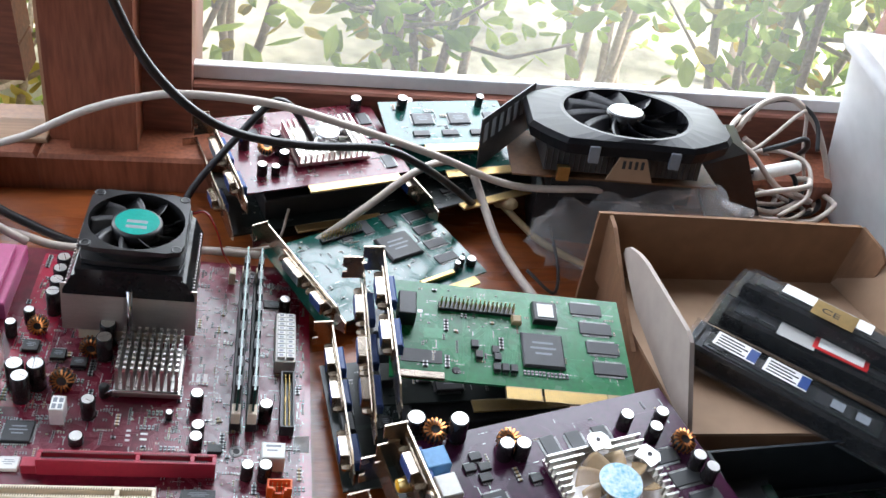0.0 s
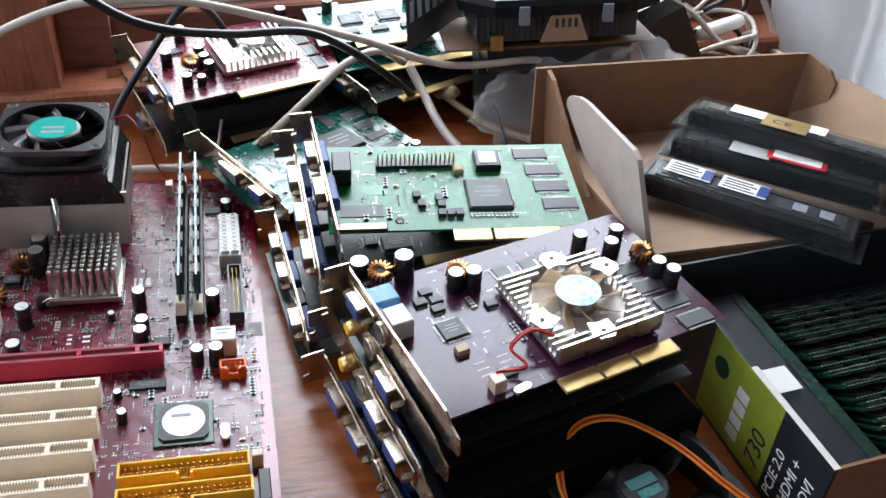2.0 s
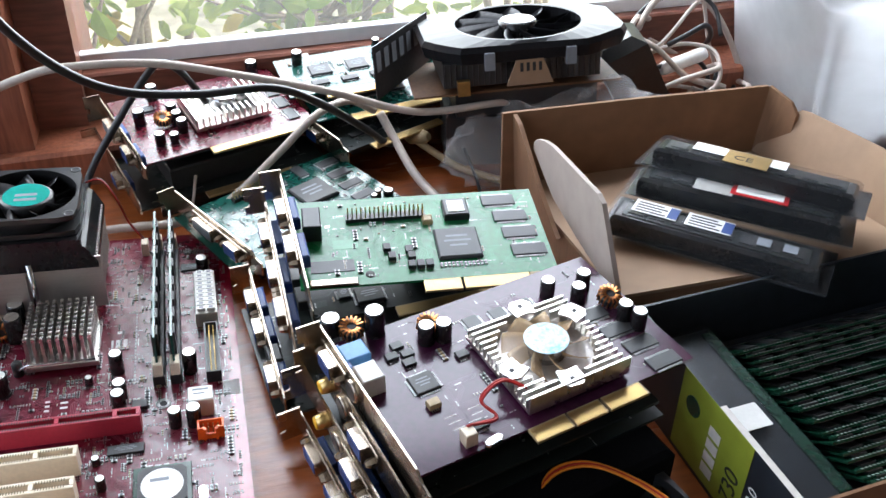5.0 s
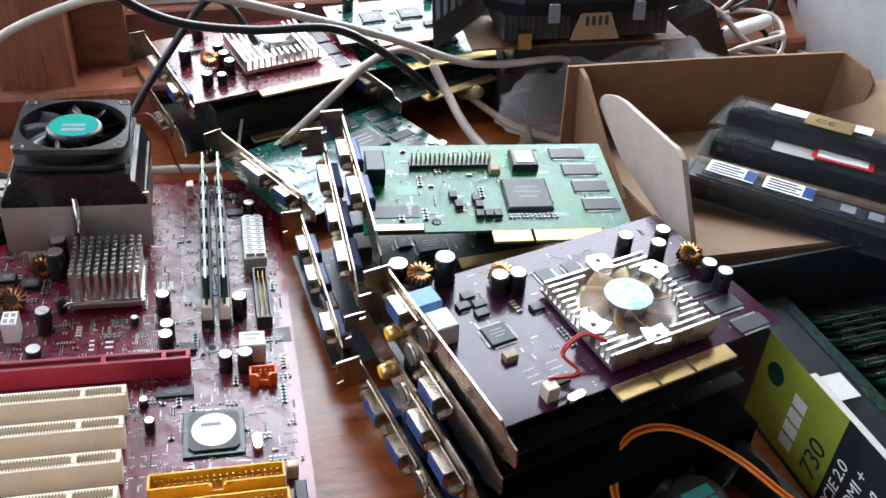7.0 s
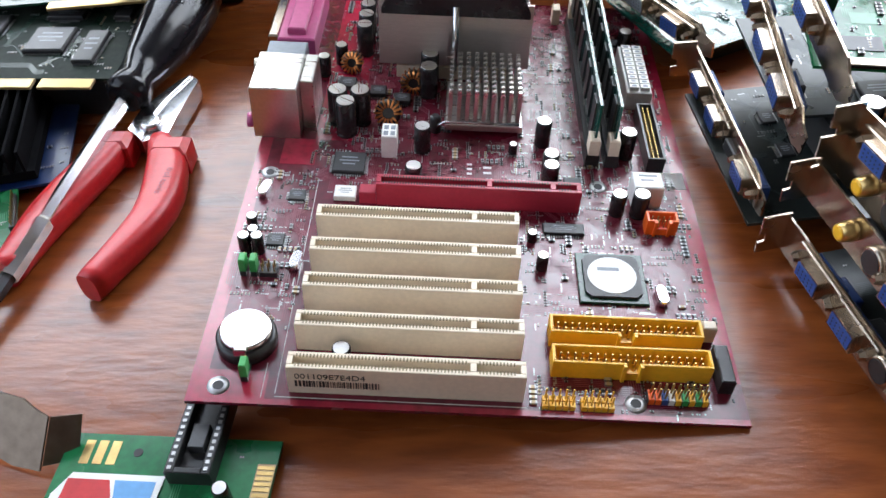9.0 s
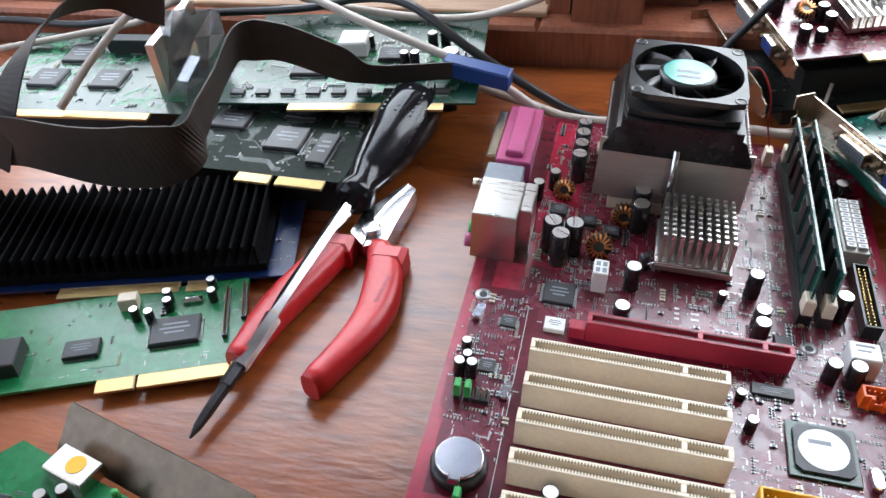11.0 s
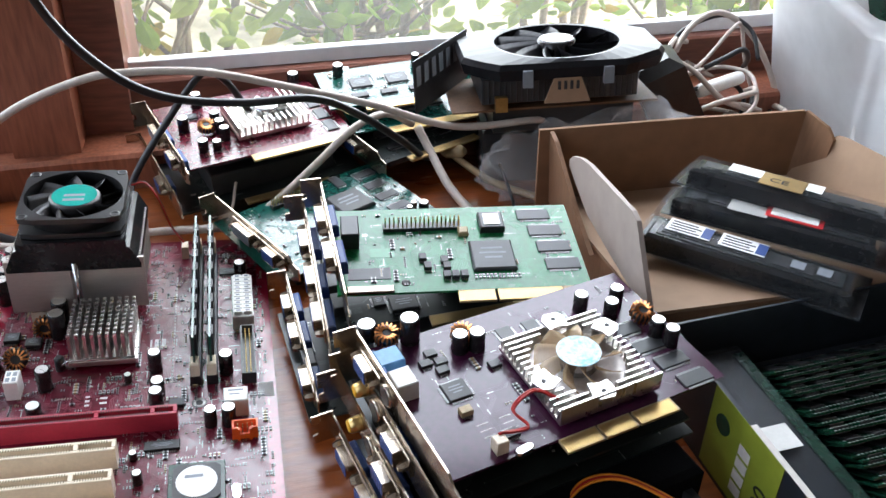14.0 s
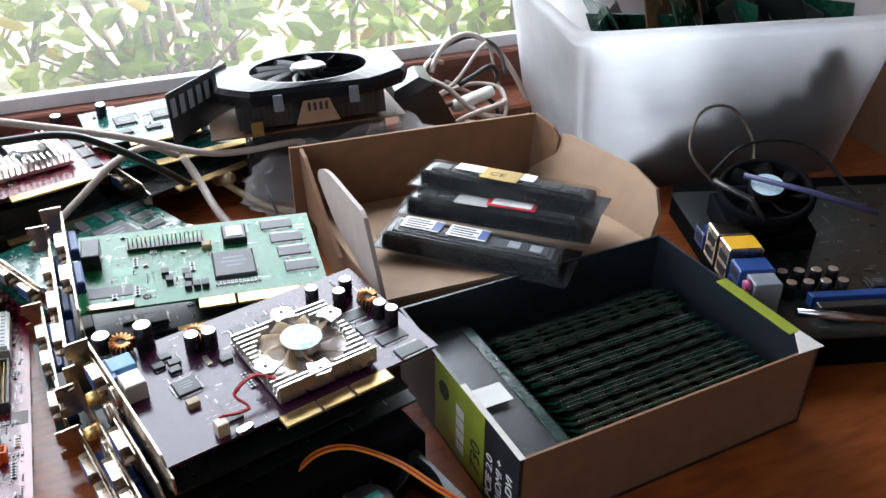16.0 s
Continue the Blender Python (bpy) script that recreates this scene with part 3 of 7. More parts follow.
# ---- the room, window wall and table ----
Z0 = -0.75
structure("table_top", bx(B_(), -0.75, -0.50, -0.035, 1.05, 0.405, 0.0), WOOD, "worn red-brown varnished wooden table top", "table")
structure("floor", bx(B_(), -1.2, -3.0, Z0 - 0.05, 1.8, 0.9, Z0), FLOOR, "dark wooden floor boards", "floor")
# Ceiling and south wall are unseen; their pale colour bounces fill light.
structure("ceiling", bx(B_(), -1.2, -3.0, 1.75, 1.8, 0.9, 1.8), CEIL, "unseen ceiling, pale to bounce fill light", "ceiling")
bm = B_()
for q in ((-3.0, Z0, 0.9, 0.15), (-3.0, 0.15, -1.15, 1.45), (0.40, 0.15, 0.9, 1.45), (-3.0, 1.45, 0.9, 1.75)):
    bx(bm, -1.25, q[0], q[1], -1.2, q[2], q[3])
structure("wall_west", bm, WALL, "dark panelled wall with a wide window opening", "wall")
structure("wall_east", bx(B_(), 1.8, -3.0, Z0, 1.85, 0.9, 1.75), WALL, "dark wood panelled wall", "wall")
structure("wall_south", bx(B_(), -1.2, -3.05, Z0, 1.8, -3.0, 1.75), CEIL, "unseen south wall, pale to bounce fill light", "wall")
bm = B_()
bx(bm, -1.2, 0.50, Z0, 1.8, 0.60, -0.036)
bx(bm, 0.10, 0.516, -0.036, 0.86, 0.60, 0.0)
bx(bm, -1.2, 0.50, 0.0, -0.80, 0.60, 1.75)
bx(bm, 0.86, 0.50, 0.0, 1.8, 0.60, 1.75)
bx(bm, -0.80, 0.50, 1.02, 0.86, 0.60, 1.75)
structure("wall_north", bm, WALL, "dark panelled wall with wide window openings", "wall")
structure("window_sill", bx(bx(B_(), -0.80, 0.4075, -0.035, 0.0, 0.452, 0.030, 0.003), 0.0002, 0.4075, -0.035, 0.86, 0.515, 0.030, 0.003), POST, "red-brown stained wooden window sill", "sill")
structure("sill_board", bx(B_(), -0.80, 0.425, 0.0302, 0.005, 0.457, 0.034, 0.001), SILL, "pale bare wooden sill board", "sill")

LEAN = Matrix(((1, 0, 0.105, 0), (0, 1, 0, 0), (0, 0, 1, 0), (0, 0, 0, 1)))
post = thing("window_post", LEAN, "dark red stained wooden window post", "post", kind="structure")
part("core", bx(B_(), 0.022, 0.420, 0.030, 0.073, 0.56, 1.02, 0.002), POST, post)
part("side_board", bx(B_(), 0.0045, 0.432, 0.030, 0.0195, 0.55, 1.02, 0.002), POST, post)
part("edge_strip", bx(B_(), 0.0, 0.440, 0.030, 0.0042, 0.54, 1.02), SILL, post, "pale worn edge strip")
part("jamb", bx(B_(), 0.0735, 0.452, 0.030, 0.112, 0.56, 1.02, 0.002), RAIL, post, "brown window jamb")

win = thing("window_1", Matrix(), "large fixed window with brown rail and white glazing strip", "window", kind="structure")
part("bottom_rail", bx(B_(), 0.112, 0.462, 0.030, 0.80, 0.50, 0.0695, 0.002), RAIL, win, "brown stained bottom rail")
part("glazing_strip", bx(B_(), 0.112, 0.474, 0.070, 0.80, 0.4845, 0.0825, 0.001), WHITE, win, "white glazing strip")
part("side_strip", bx(B_(), 0.765, 0.4748, 0.0828, 0.785, 0.4845, 1.02), WHITE, win, "white glazing strip")
part("side_jamb", bx(B_(), 0.7855, 0.462, 0.0700, 0.86, 0.56, 1.02, 0.002), RAIL, win, "brown window jamb")
pane = part("pane", bx(B_(), 0.113, 0.485, 0.0705, 0.764, 0.488, 1.02), GLASS, win, "clear window glass")
pane.visible_shadow = False

win2 = thing("window_2", pose(0, 0.012, 0, 0, 0, 0), "side window sash standing ajar over the sill", "window", kind="structure")
part("bottom_rail", bx(B_(), -0.80, 0.462, 0.0585, -0.018, 0.50, 0.091, 0.002), RAIL, win2, "brown stained sash rail")
part("glazing_strip", bx(B_(), -0.80, 0.464, 0.0913, -0.05, 0.479, 0.105, 0.002), WHITE, win2, "white glazing strip")
part("sash_stile", bx(B_(), -0.0495, 0.462, 0.0913, -0.018, 0.50, 1.02, 0.002), RAIL, win2, "brown sash stile")
pane = part("pane", bx(B_(), -0.80, 0.480, 0.0915, -0.05, 0.483, 1.02), GLASS, win2, "clear window glass")
pane.visible_shadow = False

# outside: ground, pale backdrop added for distant foliage, shrubs
structure("ground", bx(B_(), -60, 0.62, -0.62, 60, 90, -0.60), GROUND, "pale garden ground", "ground")
structure("garden_backdrop", bx(B_(), -4.0, 3.4, -0.6, 5.5, 3.6, 2.6), BACKDROP, "pale green backdrop standing in for blurred foliage behind the shrubs", "wall")


def shrub(x, y, seed, h, label, yellow, n):
    rnd = random.Random(seed)
    m = pose(x, y, -0.6)
    t = thing("shrub", m, label, "shrub", "shrubs outside the window")
    wood, tips = B_(), []
    for k in range(7):
        a, lean = rnd.uniform(0, 6.28), rnd.uniform(0.1, 0.5)
        p, pts = Vector((rnd.uniform(-0.08, 0.08), rnd.uniform(-0.08, 0.08), 0)), []
        for i in range(7):
            pts.append(p.copy())
            if i > 1:
                tips.append(p.copy())
            p = p + Vector((math.cos(a) * lean, math.sin(a) * lean, 1)).normalized() * h / 6
            a += rnd.uniform(-0.7, 0.7)
        tube(wood, pts, [0.012 - 0.0013 * i for i in range(7)], 6)
        for _ in range(5):
            b = rnd.choice(pts[2:])
            d = Vector((rnd.uniform(-1, 1), rnd.uniform(-1, 1), rnd.uniform(0.0, 0.9))).normalized()
            q = [b, b + d * 0.14, b + d * 0.26 + Vector((0, 0, 0.05))]
            tube(wood, q, [0.005, 0.004, 0.002], 5)
            tips += q[1:]
    part("branches", wood, BARK, t, "grey-brown branches")
    for nm, mt, share, lb in (("leaves", LEAF, 1 - yellow, "green leaves"), ("yellow_leaves", LEAF_Y, yellow, "yellowing leaves")):
        bm = B_()
        for _ in range(int(n * share)):
            c = rnd.choice(tips) + Vector((rnd.gauss(0, 0.085), rnd.gauss(0, 0.085), rnd.gauss(0, 0.085)))
            s = rnd.uniform(0.013, 0.031)
            mm = Matrix.Translation(c) @ Euler((rnd.uniform(-1.2, 1.2), rnd.uniform(-1.2, 1.2), rnd.uniform(0, 6.28))).to_matrix().to_4x4()
            out = [(0, -1.1), (0.5, -0.55), (0.62, 0.1), (0.35, 0.75), (0, 1.25), (-0.35, 0.75), (-0.62, 0.1), (-0.5, -0.55)]
            mid = bm.verts.new(mm @ Vector((0, 0, 0.12 * s)))
            ring = [bm.verts.new(mm @ Vector((px * s, py * s, -0.1 * s * abs(px)))) for px, py in out]
            for i in range(8):
                bm.faces.new((mid, ring[i], ring[(i + 1) % 8]))
        tagged(part(nm, bm, mt, t, lb), kind="stuff")
    return t


for k, (x, y, h, yl) in enumerate(((-0.55, 1.25, 1.1, 0.45), (0.0, 1.7, 1.2, 0.3), (0.45, 1.35, 1.15, 0.12), (0.95, 1.6, 1.2, 0.15), (1.5, 1.9, 1.3, 0.2), (-1.2, 1.8, 1.2, 0.5), (0.7, 2.5, 1.5, 0.2), (2.2, 2.4, 1.5, 0.15), (1.1, 1.15, 1.0, 0.1), (-0.2, 2.5, 1.4, 0.25))):
    shrub(x, y, 40 + k, h, "leafy garden shrub with green and yellowing leaves", yl, 1000)

for k, (x, y, h) in enumerate(((-1.0, 1.25, 0.5), (-0.72, 1.5, 0.55), (-0.40, 1.15, 0.45), (-0.12, 1.4, 0.5), (-0.55, 1.75, 0.6))):
    shrub(x, y, 70 + k, h, "low garden shrub with many yellow leaves", 0.55, 260)

# ---- red motherboard ----
MB = Matrix.Translation((0.207, 0, -0.0015)) @ pose(0, 0, 0, 0, 5, 0) @ Matrix.Translation((-0.207, 0, 0.004))
mb = thing("motherboard", MB, "dark red computer motherboard lying on the wooden table", "motherboard")
W_, D_ = 0.211, 0.305
part("circuit_board", bx(B_(), 0.001, 0.001, -0.0016, W_, D_, 0.0), PCB_RED, mb, "dark red glossy circuit board")
for x0, y0, x1, y1 in ((0.001, 0.001, 0.03, 0.016), (0.001, 0.016, 0.007, 0.16), (0.013, 0.14, 0.03, 0.16), (0.204, 0.02, 0.211, 0.30), (0.03, 0.001, 0.211, 0.0035), (0.028, 0.16, 0.05, 0.30)):
    part("copper_area", bx(B_(), x0, y0, 0.0, x1, y1, 0.00005), PCB_RED2, mb, "brighter red copper-backed area")
FREE = [(0.004, 0.035, 0.034, 0.135), (0.125, 0.045, 0.207, 0.128), (0.028, 0.118, 0.14, 0.165), (0.13, 0.125, 0.207, 0.30), (0.028, 0.165, 0.095, 0.30), (0.13, 0.004, 0.208, 0.02)]
traces(mb, FREE, 14.0, 1, TRACE_RED)
smds(mb, FREE, 8.0, 2)
for x, y in ((0.012, 0.0085), (0.169, 0.0085), (0.010, 0.133), (0.167, 0.133), (0.012, 0.294), (0.169, 0.294)):
    bm = B_()
    lathe(bm, x, y, [(0.0042, 0.0), (0.0042, 0.00025), (0.0021, 0.0003)], 18)
    h = part("mounting_hole", bm, TIN, mb, "tinned mounting hole ring")
    part("hole", lathe(B_(), x, y, [(0.0021, 0.0002), (0.0021, 0.0004)], 14), INK, h)


def slot(y, x0, x1, key, h, w, material, inner, nm, label):
    """An expansion slot: two walls, end caps, a key bridge and rows of contact gaps."""
    bm = B_()
    t = w * 0.26
    bx(bm, x0, y, 0, x1, y + t, h, 0.0003)
    bx(bm, x0, y + w - t, 0, x1, y + w, h, 0.0003)
    bx(bm, x0, y + t, 0, x0 + 0.002, y + w - t, h)
    bx(bm, x1 - 0.002, y + t, 0, x1, y + w - t, h)
    for k in key:
        bx(bm, k, y + t, 0, k + 0.0022, y + w - t, h)
    s = part(nm, bm, material, mb, label)
    # Floor coloured dark for the shade between the slot walls.
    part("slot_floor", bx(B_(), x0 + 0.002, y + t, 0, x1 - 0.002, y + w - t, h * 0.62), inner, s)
    bm = B_()
    n = int((x1 - x0 - 0.006) / 0.00127)
    for i in range(n):
        xx = x0 + 0.003 + i * 0.00127
        if any(abs(xx - k - 0.001) < 0.0018 for k in key):
            continue
        for yy in (y + t - 0.0006, y + w - t - 0.0001):
            bx(bm, xx, yy - 0.0005, h - 0.0001, xx + 0.0006, yy + 0.0010, h + 0.00006)
    tagged(part("contact_gaps", bm, CREAM_SHADED if inner is CREAM_SHADED else INK, s), kind="stuff")
    return s


for k in range(5):
    s = slot(0.0070 + 0.02032 * k, 0.0388, 0.1265, (0.1060,), 0.0150, 0.0078, CREAM, CREAM_SHADED, "expansion_slot", "cream plastic expansion slot")
    if k == 0:
        text("001109E7E4D4", 0.0042, Matrix.Translation((0.0415, 0.00695, 0.0088)) @ pose(0, 0, 0, 90), INK, s)
        bm, rnd, xx = B_(), random.Random(5), 0.0415
        while xx < 0.073:
            w = rnd.choice((0.0003, 0.0006, 0.0009))
            bx(bm, xx, 0.00688, 0.0040, xx + w, 0.00699, 0.0076)
            xx += w + rnd.choice((0.0003, 0.0006))
        tagged(part("barcode", bm, INK, s), kind="stuff")
slot(0.1135, 0.0625, 0.156, (0.113, 0.142), 0.0125, 0.0075, REDPL, INK, "graphics_slot", "dark red plastic graphics slot")
bm = B_()
bx(bm, 0.0545, 0.114, 0, 0.0622, 0.1205, 0.0065, 0.0004)
part("slot_latch", bm, REDPL, mb)


def box_socket(x0, y0, x1, y1, h, material, nx, ny, notch, nm, label):
    """A shrouded pin connector with a key notch in its near wall."""
    t, bm = 0.0011, B_()
    bx(bm, x0, y1 - t, 0, x1, y1, h, 0.0002)
    mid = (x0 + x1) / 2
    if notch:
        bx(bm, x0, y0, 0, mid - 0.0025, y0 + t, h, 0.0002)
        bx(bm, mid + 0.0025, y0, 0, x1, y0 + t, h, 0.0002)
        bx(bm, mid - 0.0038, y0 - 0.0012, 0, mid - 0.0025, y0, h)
        bx(bm, mid + 0.0025, y0 - 0.0012, 0, mid + 0.0038, y0, h)
        bx(bm, mid - 0.0025, y0, 0, mid + 0.0025, y0 + t, h * 0.45)
    else:
        bx(bm, x0, y0, 0, x1, y0 + t, h, 0.0002)
    bx(bm, x0, y0 + t, 0, x0 + t, y1 - t, h)
    bx(bm, x1 - t, y0 + t, 0, x1, y1 - t, h)
    bx(bm, x0 + t, y0 + t, 0, x1 - t, y1 - t, h * 0.3)
    s = part(nm, bm, material, mb, label)
    bm = B_()
    for i in range(nx):
        for j in range(ny):
            px = x0 + (x1 - x0) * (i + 1.2) / (nx + 1.4)
            py = (y0 + y1) / 2 + (j - (ny - 1) / 2) * 0.00254
            bx(bm, px - 0.0003, py - 0.0003, h * 0.3, px + 0.0003, py + 0.0003, h * 0.86, 0.0001)
    part("pins", bm, GOLD, s, "gold pins")
    return s


box_socket(0.1375, 0.0345, 0.1975, 0.0435, 0.0095, YELLOW, 20, 2, True, "drive_connector", "yellow drive ribbon connector")
box_socket(0.1375, 0.0195, 0.1985, 0.0285, 0.0095, YELLOW, 20, 2, True, "drive_connector", "yellow drive ribbon connector")
box_socket(0.1850, 0.1015, 0.1990, 0.1085, 0.0085, ORANGE, 4, 2, True, "case_fan_connector", "orange plastic connector")
fl = box_socket(0.1915, 0.146, 0.2000, 0.192, 0.0085, BLACK, 2, 2, False, "floppy_connector", "black ribbon connector")
bm = B_()
for i in range(17):
    for j in range(2):
        bx(bm, 0.1945 + j * 0.0025 - 0.0003, 0.149 + i * 0.0025 - 0.0003, 0.003, 0.1945 + j * 0.0025 + 0.0003, 0.149 + i * 0.0025 + 0.0003, 0.0075)
part("pins", bm, GOLD, fl, "gold pins")
bm = B_()
bx(bm, 0.1872, 0.198, 0, 0.2005, 0.2435, 0.0105, 0.0004)
pw = part("power_socket", bm, WHITEPL, mb, "white main power socket")
bm = B_()
for i in range(10):
    for j in range(2):
        bx(bm, 0.1886 + j * 0.0058, 0.2 + i * 0.0042, 0.0106, 0.1934 + j * 0.0058, 0.2034 + i * 0.0042, 0.0128)
tagged(part("collars", bm, WHITEPL, pw), kind="stuff")
bm = B_()
for i in range(10):
    for j in range(2):
        bx(bm, 0.1897 + j * 0.0058, 0.2008 + i * 0.0042, 0.01281, 0.1923 + j * 0.0058, 0.2026 + i * 0.0042, 0.01285)
part("openings", bm, GREYPL, pw)
bm = B_()
bx(bm, 0.062, 0.148, 0, 0.0695, 0.159, 0.013, 0.0005)
aux = part("power_socket", bm, WHITEPL, mb, "small white square power socket")
bm = B_()
for i in range(2):
    for j in range(2):
        bx(bm, 0.063 + i * 0.0033, 0.1493 + j * 0.0046, 0.013, 0.0652 + i * 0.0033, 0.1526 + j * 0.0046, 0.01305)
part("openings", bm, GREYPL, aux)

# heat sink with pins
bm = bx(B_(), 0.0925, 0.169, 0.003, 0.1315, 0.2075, 0.0065, 0.0004)
hs = part("heat_sink", bm, ALU, mb, "aluminium pin-fin heat sink")
for i in range(9):
    for j in range(9):
        part("fin", bx(B_(), 0, 0, 0.0065, 0.0019, 0.0021, 0.0258, 0.0002), ALU, hs, "", pose(0.0938 + i * 0.00425, 0.1703 + j * 0.0042, 0), "pinfin")
bm = tube(B_(), [(0.086, 0.171, 0.001), (0.090, 0.1695, 0.006), (0.0925, 0.1695, 0.0075), (0.13, 0.1695, 0.0075)], 0.0007, 6)
part("spring_clip", bm, STEEL, hs)
part("clip_post", lathe(B_(), 0.0875, 0.172, [(0.003, 0), (0.003, 0.008), (0.0018, 0.0095)], 12), BLACK, hs)

# chips
v = part("bridge_chip", bx(B_(), 0.152, 0.0575, 0.0002, 0.181, 0.0865, 0.0016, 0.0003), PCB_DKGREEN, mb, "square chip on a green base with white round label")
part("package", prism(B_(), [(0.1545, 0.0625), (0.157, 0.06), (0.176, 0.06), (0.1785, 0.0625), (0.1785, 0.0815), (0.176, 0.084), (0.157, 0.084), (0.1545, 0.0815)], 0.0016, 0.003), CHIP, v)
part("label", lathe(B_(), 0.1665, 0.0722, [(0.0105, 0.003), (0.0105, 0.0032)], 28), PAPER, v, "white round label")
bm = B_()
for i, (a, b) in enumerate(((0.1625, 0.1638), (0.1655, 0.1668), (0.1685, 0.1698))):
    bx(bm, a - 0.002, 0.0745, 0.0032, b, 0.0765, 0.00326)
part("print", bm, GREYPL, v)
chip(mb, 0.0470, 0.1415, 0.0155, 0.0155, 0.0022)
chip(mb, 0.0475, 0.1190, 0.0100, 0.0085, 0.0028, "", WHITEPL, name="bios_chip")
chip(mb, 0.0255, 0.1165, 0.0075, 0.0070, 0.0016)
chip(mb, 0.0205, 0.0865, 0.0075, 0.0075, 0.0016)
chip(mb, 0.1480, 0.1010, 0.0185, 0.0065, 0.0022, "y")
chip(mb, 0.0560, 0.2020, 0.0085, 0.0080, 0.003, "y")
chip(mb, 0.0690, 0.1960, 0.0090, 0.0075, 0.003, "y")
chip(mb, 0.0390, 0.2080, 0.0090, 0.0090, 0.003, "x")
chip(mb, 0.1545, 0.1330, 0.0080, 0.0060, 0.003, "y")
chip(mb, 0.1880, 0.2620, 0.0180, 0.0075, 0.002, "y")
for x, y, rz in ((0.0105, 0.1185, 75), (0.0315, 0.0730, 80), (0.1865, 0.0620, 95)):
    bm = B_()
    for sgn in (-1, 1):
        lathe(bm, sgn * 0.0032, 0, [(0.0021, 0), (0.0021, 0.0034), (0.0017, 0.0037)], 12)
    bx(bm, -0.0032, -0.0021, 0, 0.0032, 0.0021, 0.0036)
    part("crystal", bm, STEEL, mb, "silver quartz crystal can", pose(x, y, 0.0003, 0, 0, rz), "crystal")
sp = part("square_inductor", bx(B_(), 0.181, 0.1195, 0, 0.1945, 0.131, 0.0125, 0.0006), WHITEPL, mb, "white boxed part with a printed label")
silk(sp, [(0.1835, 0.1275, 0.192, 0.1288), (0.184, 0.1245, 0.19, 0.1254)], GREYPL, 0.0125)

# capacitors: x, y, radius, height
for x, y, r, h in ((0.038, 0.176, 0.0052, 0.020), (0.0493, 0.1765, 0.0052, 0.020), (0.0430, 0.1665, 0.0052, 0.020), (0.0255, 0.2180, 0.0034, 0.012), (0.0455, 0.2410, 0.0046, 0.019), (0.0455, 0.2525, 0.0046, 0.019), (0.0455, 0.2640, 0.0046, 0.019), (0.0455, 0.2755, 0.0046, 0.019),
                   (0.0828, 0.2160, 0.0050, 0.018), (0.0826, 0.2035, 0.0050, 0.018), (0.0815, 0.1555, 0.0042, 0.015), (0.0783, 0.1360, 0.0042, 0.006), (0.1415, 0.1645, 0.0040, 0.0145), (0.1440, 0.1425, 0.0040, 0.012), (0.1435, 0.1340, 0.0040, 0.012),
                   (0.1825, 0.1580, 0.0042, 0.015), (0.1735, 0.1150, 0.0036, 0.012), (0.1835, 0.1145, 0.0040, 0.013), (0.1335, 0.0945, 0.0022, 0.005), (0.1370, 0.0775, 0.0026, 0.008), (0.0087, 0.0795, 0.0027, 0.010), (0.0143, 0.0798, 0.0027, 0.010), (0.0093, 0.0940, 0.0025, 0.008),
                   (0.0110, 0.0870, 0.0025, 0.007), (0.0572, 0.0212, 0.0037, 0.010), (0.1265, 0.1560, 0.0022, 0.006), (0.1930, 0.2560, 0.0040, 0.013), (0.0335, 0.2300, 0.0034, 0.012)):
    capacitor(mb, x, y, r, h)
coil(mb, 0.0633, 0.1770, 0.0065, 70, 0.0065)
coil(mb, 0.0400, 0.2230, 0.0055, 70, 0.0055)
coil(mb, 0.0745, 0.2060, 0.0062, 80, 0.006)

# battery
bt = part("battery_holder", lathe(B_(), 0.019, 0.030, [(0.0118, 0), (0.0118, 0.0045), (0.0108, 0.0052)], 28), BLACK, mb, "black round battery holder")
part("coin_cell", lathe(B_(), 0.019, 0.0305, [(0.0102, 0.0052), (0.0102, 0.0074), (0.0095, 0.0079)], 28), STEEL, bt, "silver coin cell")
part("spring_clip", bx(B_(), 0.0165, 0.0188, 0.0, 0.0215, 0.0215, 0.0086, 0.0004), STEEL, bt)
# jumpers and front-panel pins
for x, y, mt in ((0.0105, 0.068, GREENPL), (0.0150, 0.068, GREENPL), (0.0215, 0.0140, GREENPL)):
    header(mb, x, y - 0.002, 1, 3, base=BLACK, h=0.008)
    part("jumper", bx(B_(), x - 0.0014, y - 0.0032, 0.0028, x + 0.0014, y + 0.0018, 0.0095, 0.0004), mt, mb, "green jumper cap")
header(mb, 0.0185, 0.0660, 3, 2, h=0.007)
bm = B_()
for i in range(5):
    for j in range(2):
        for x0 in (0.1335, 0.148):
            bx(bm, x0 + i * 0.00254, 0.0042 + j * 0.0026, 0.0, x0 + i * 0.00254 + 0.0021, 0.0063 + j * 0.0026, 0.0025)
            bx(bm, x0 + i * 0.00254 + 0.0008, 0.005 + j * 0.0026, 0.0025, x0 + i * 0.00254 + 0.0013, 0.0055 + j * 0.0026, 0.0082)
tagged(part("usb_pins", bm, YELLOW, mb, "yellow pin headers"), kind="stuff")
for i, mt in enumerate((ORANGE, ORANGE, BLUEPL, WHITEPL, YELLOW, GREENPL, YELLOW, GREENPL, YELLOW)):
    part("panel_pin", bx(B_(), 0.1735 + i * 0.00254, 0.0085, 0.0, 0.1756 + i * 0.00254, 0.0135, 0.003, 0.0002), mt, mb)
header(mb, 0.1746, 0.0098, 9, 2, h=0.0085)
part("jumper_block", bx(B_(), 0.2010, 0.0150, 0, 0.2065, 0.0330, 0.0075, 0.0005), BLACK, mb, "black pin block")
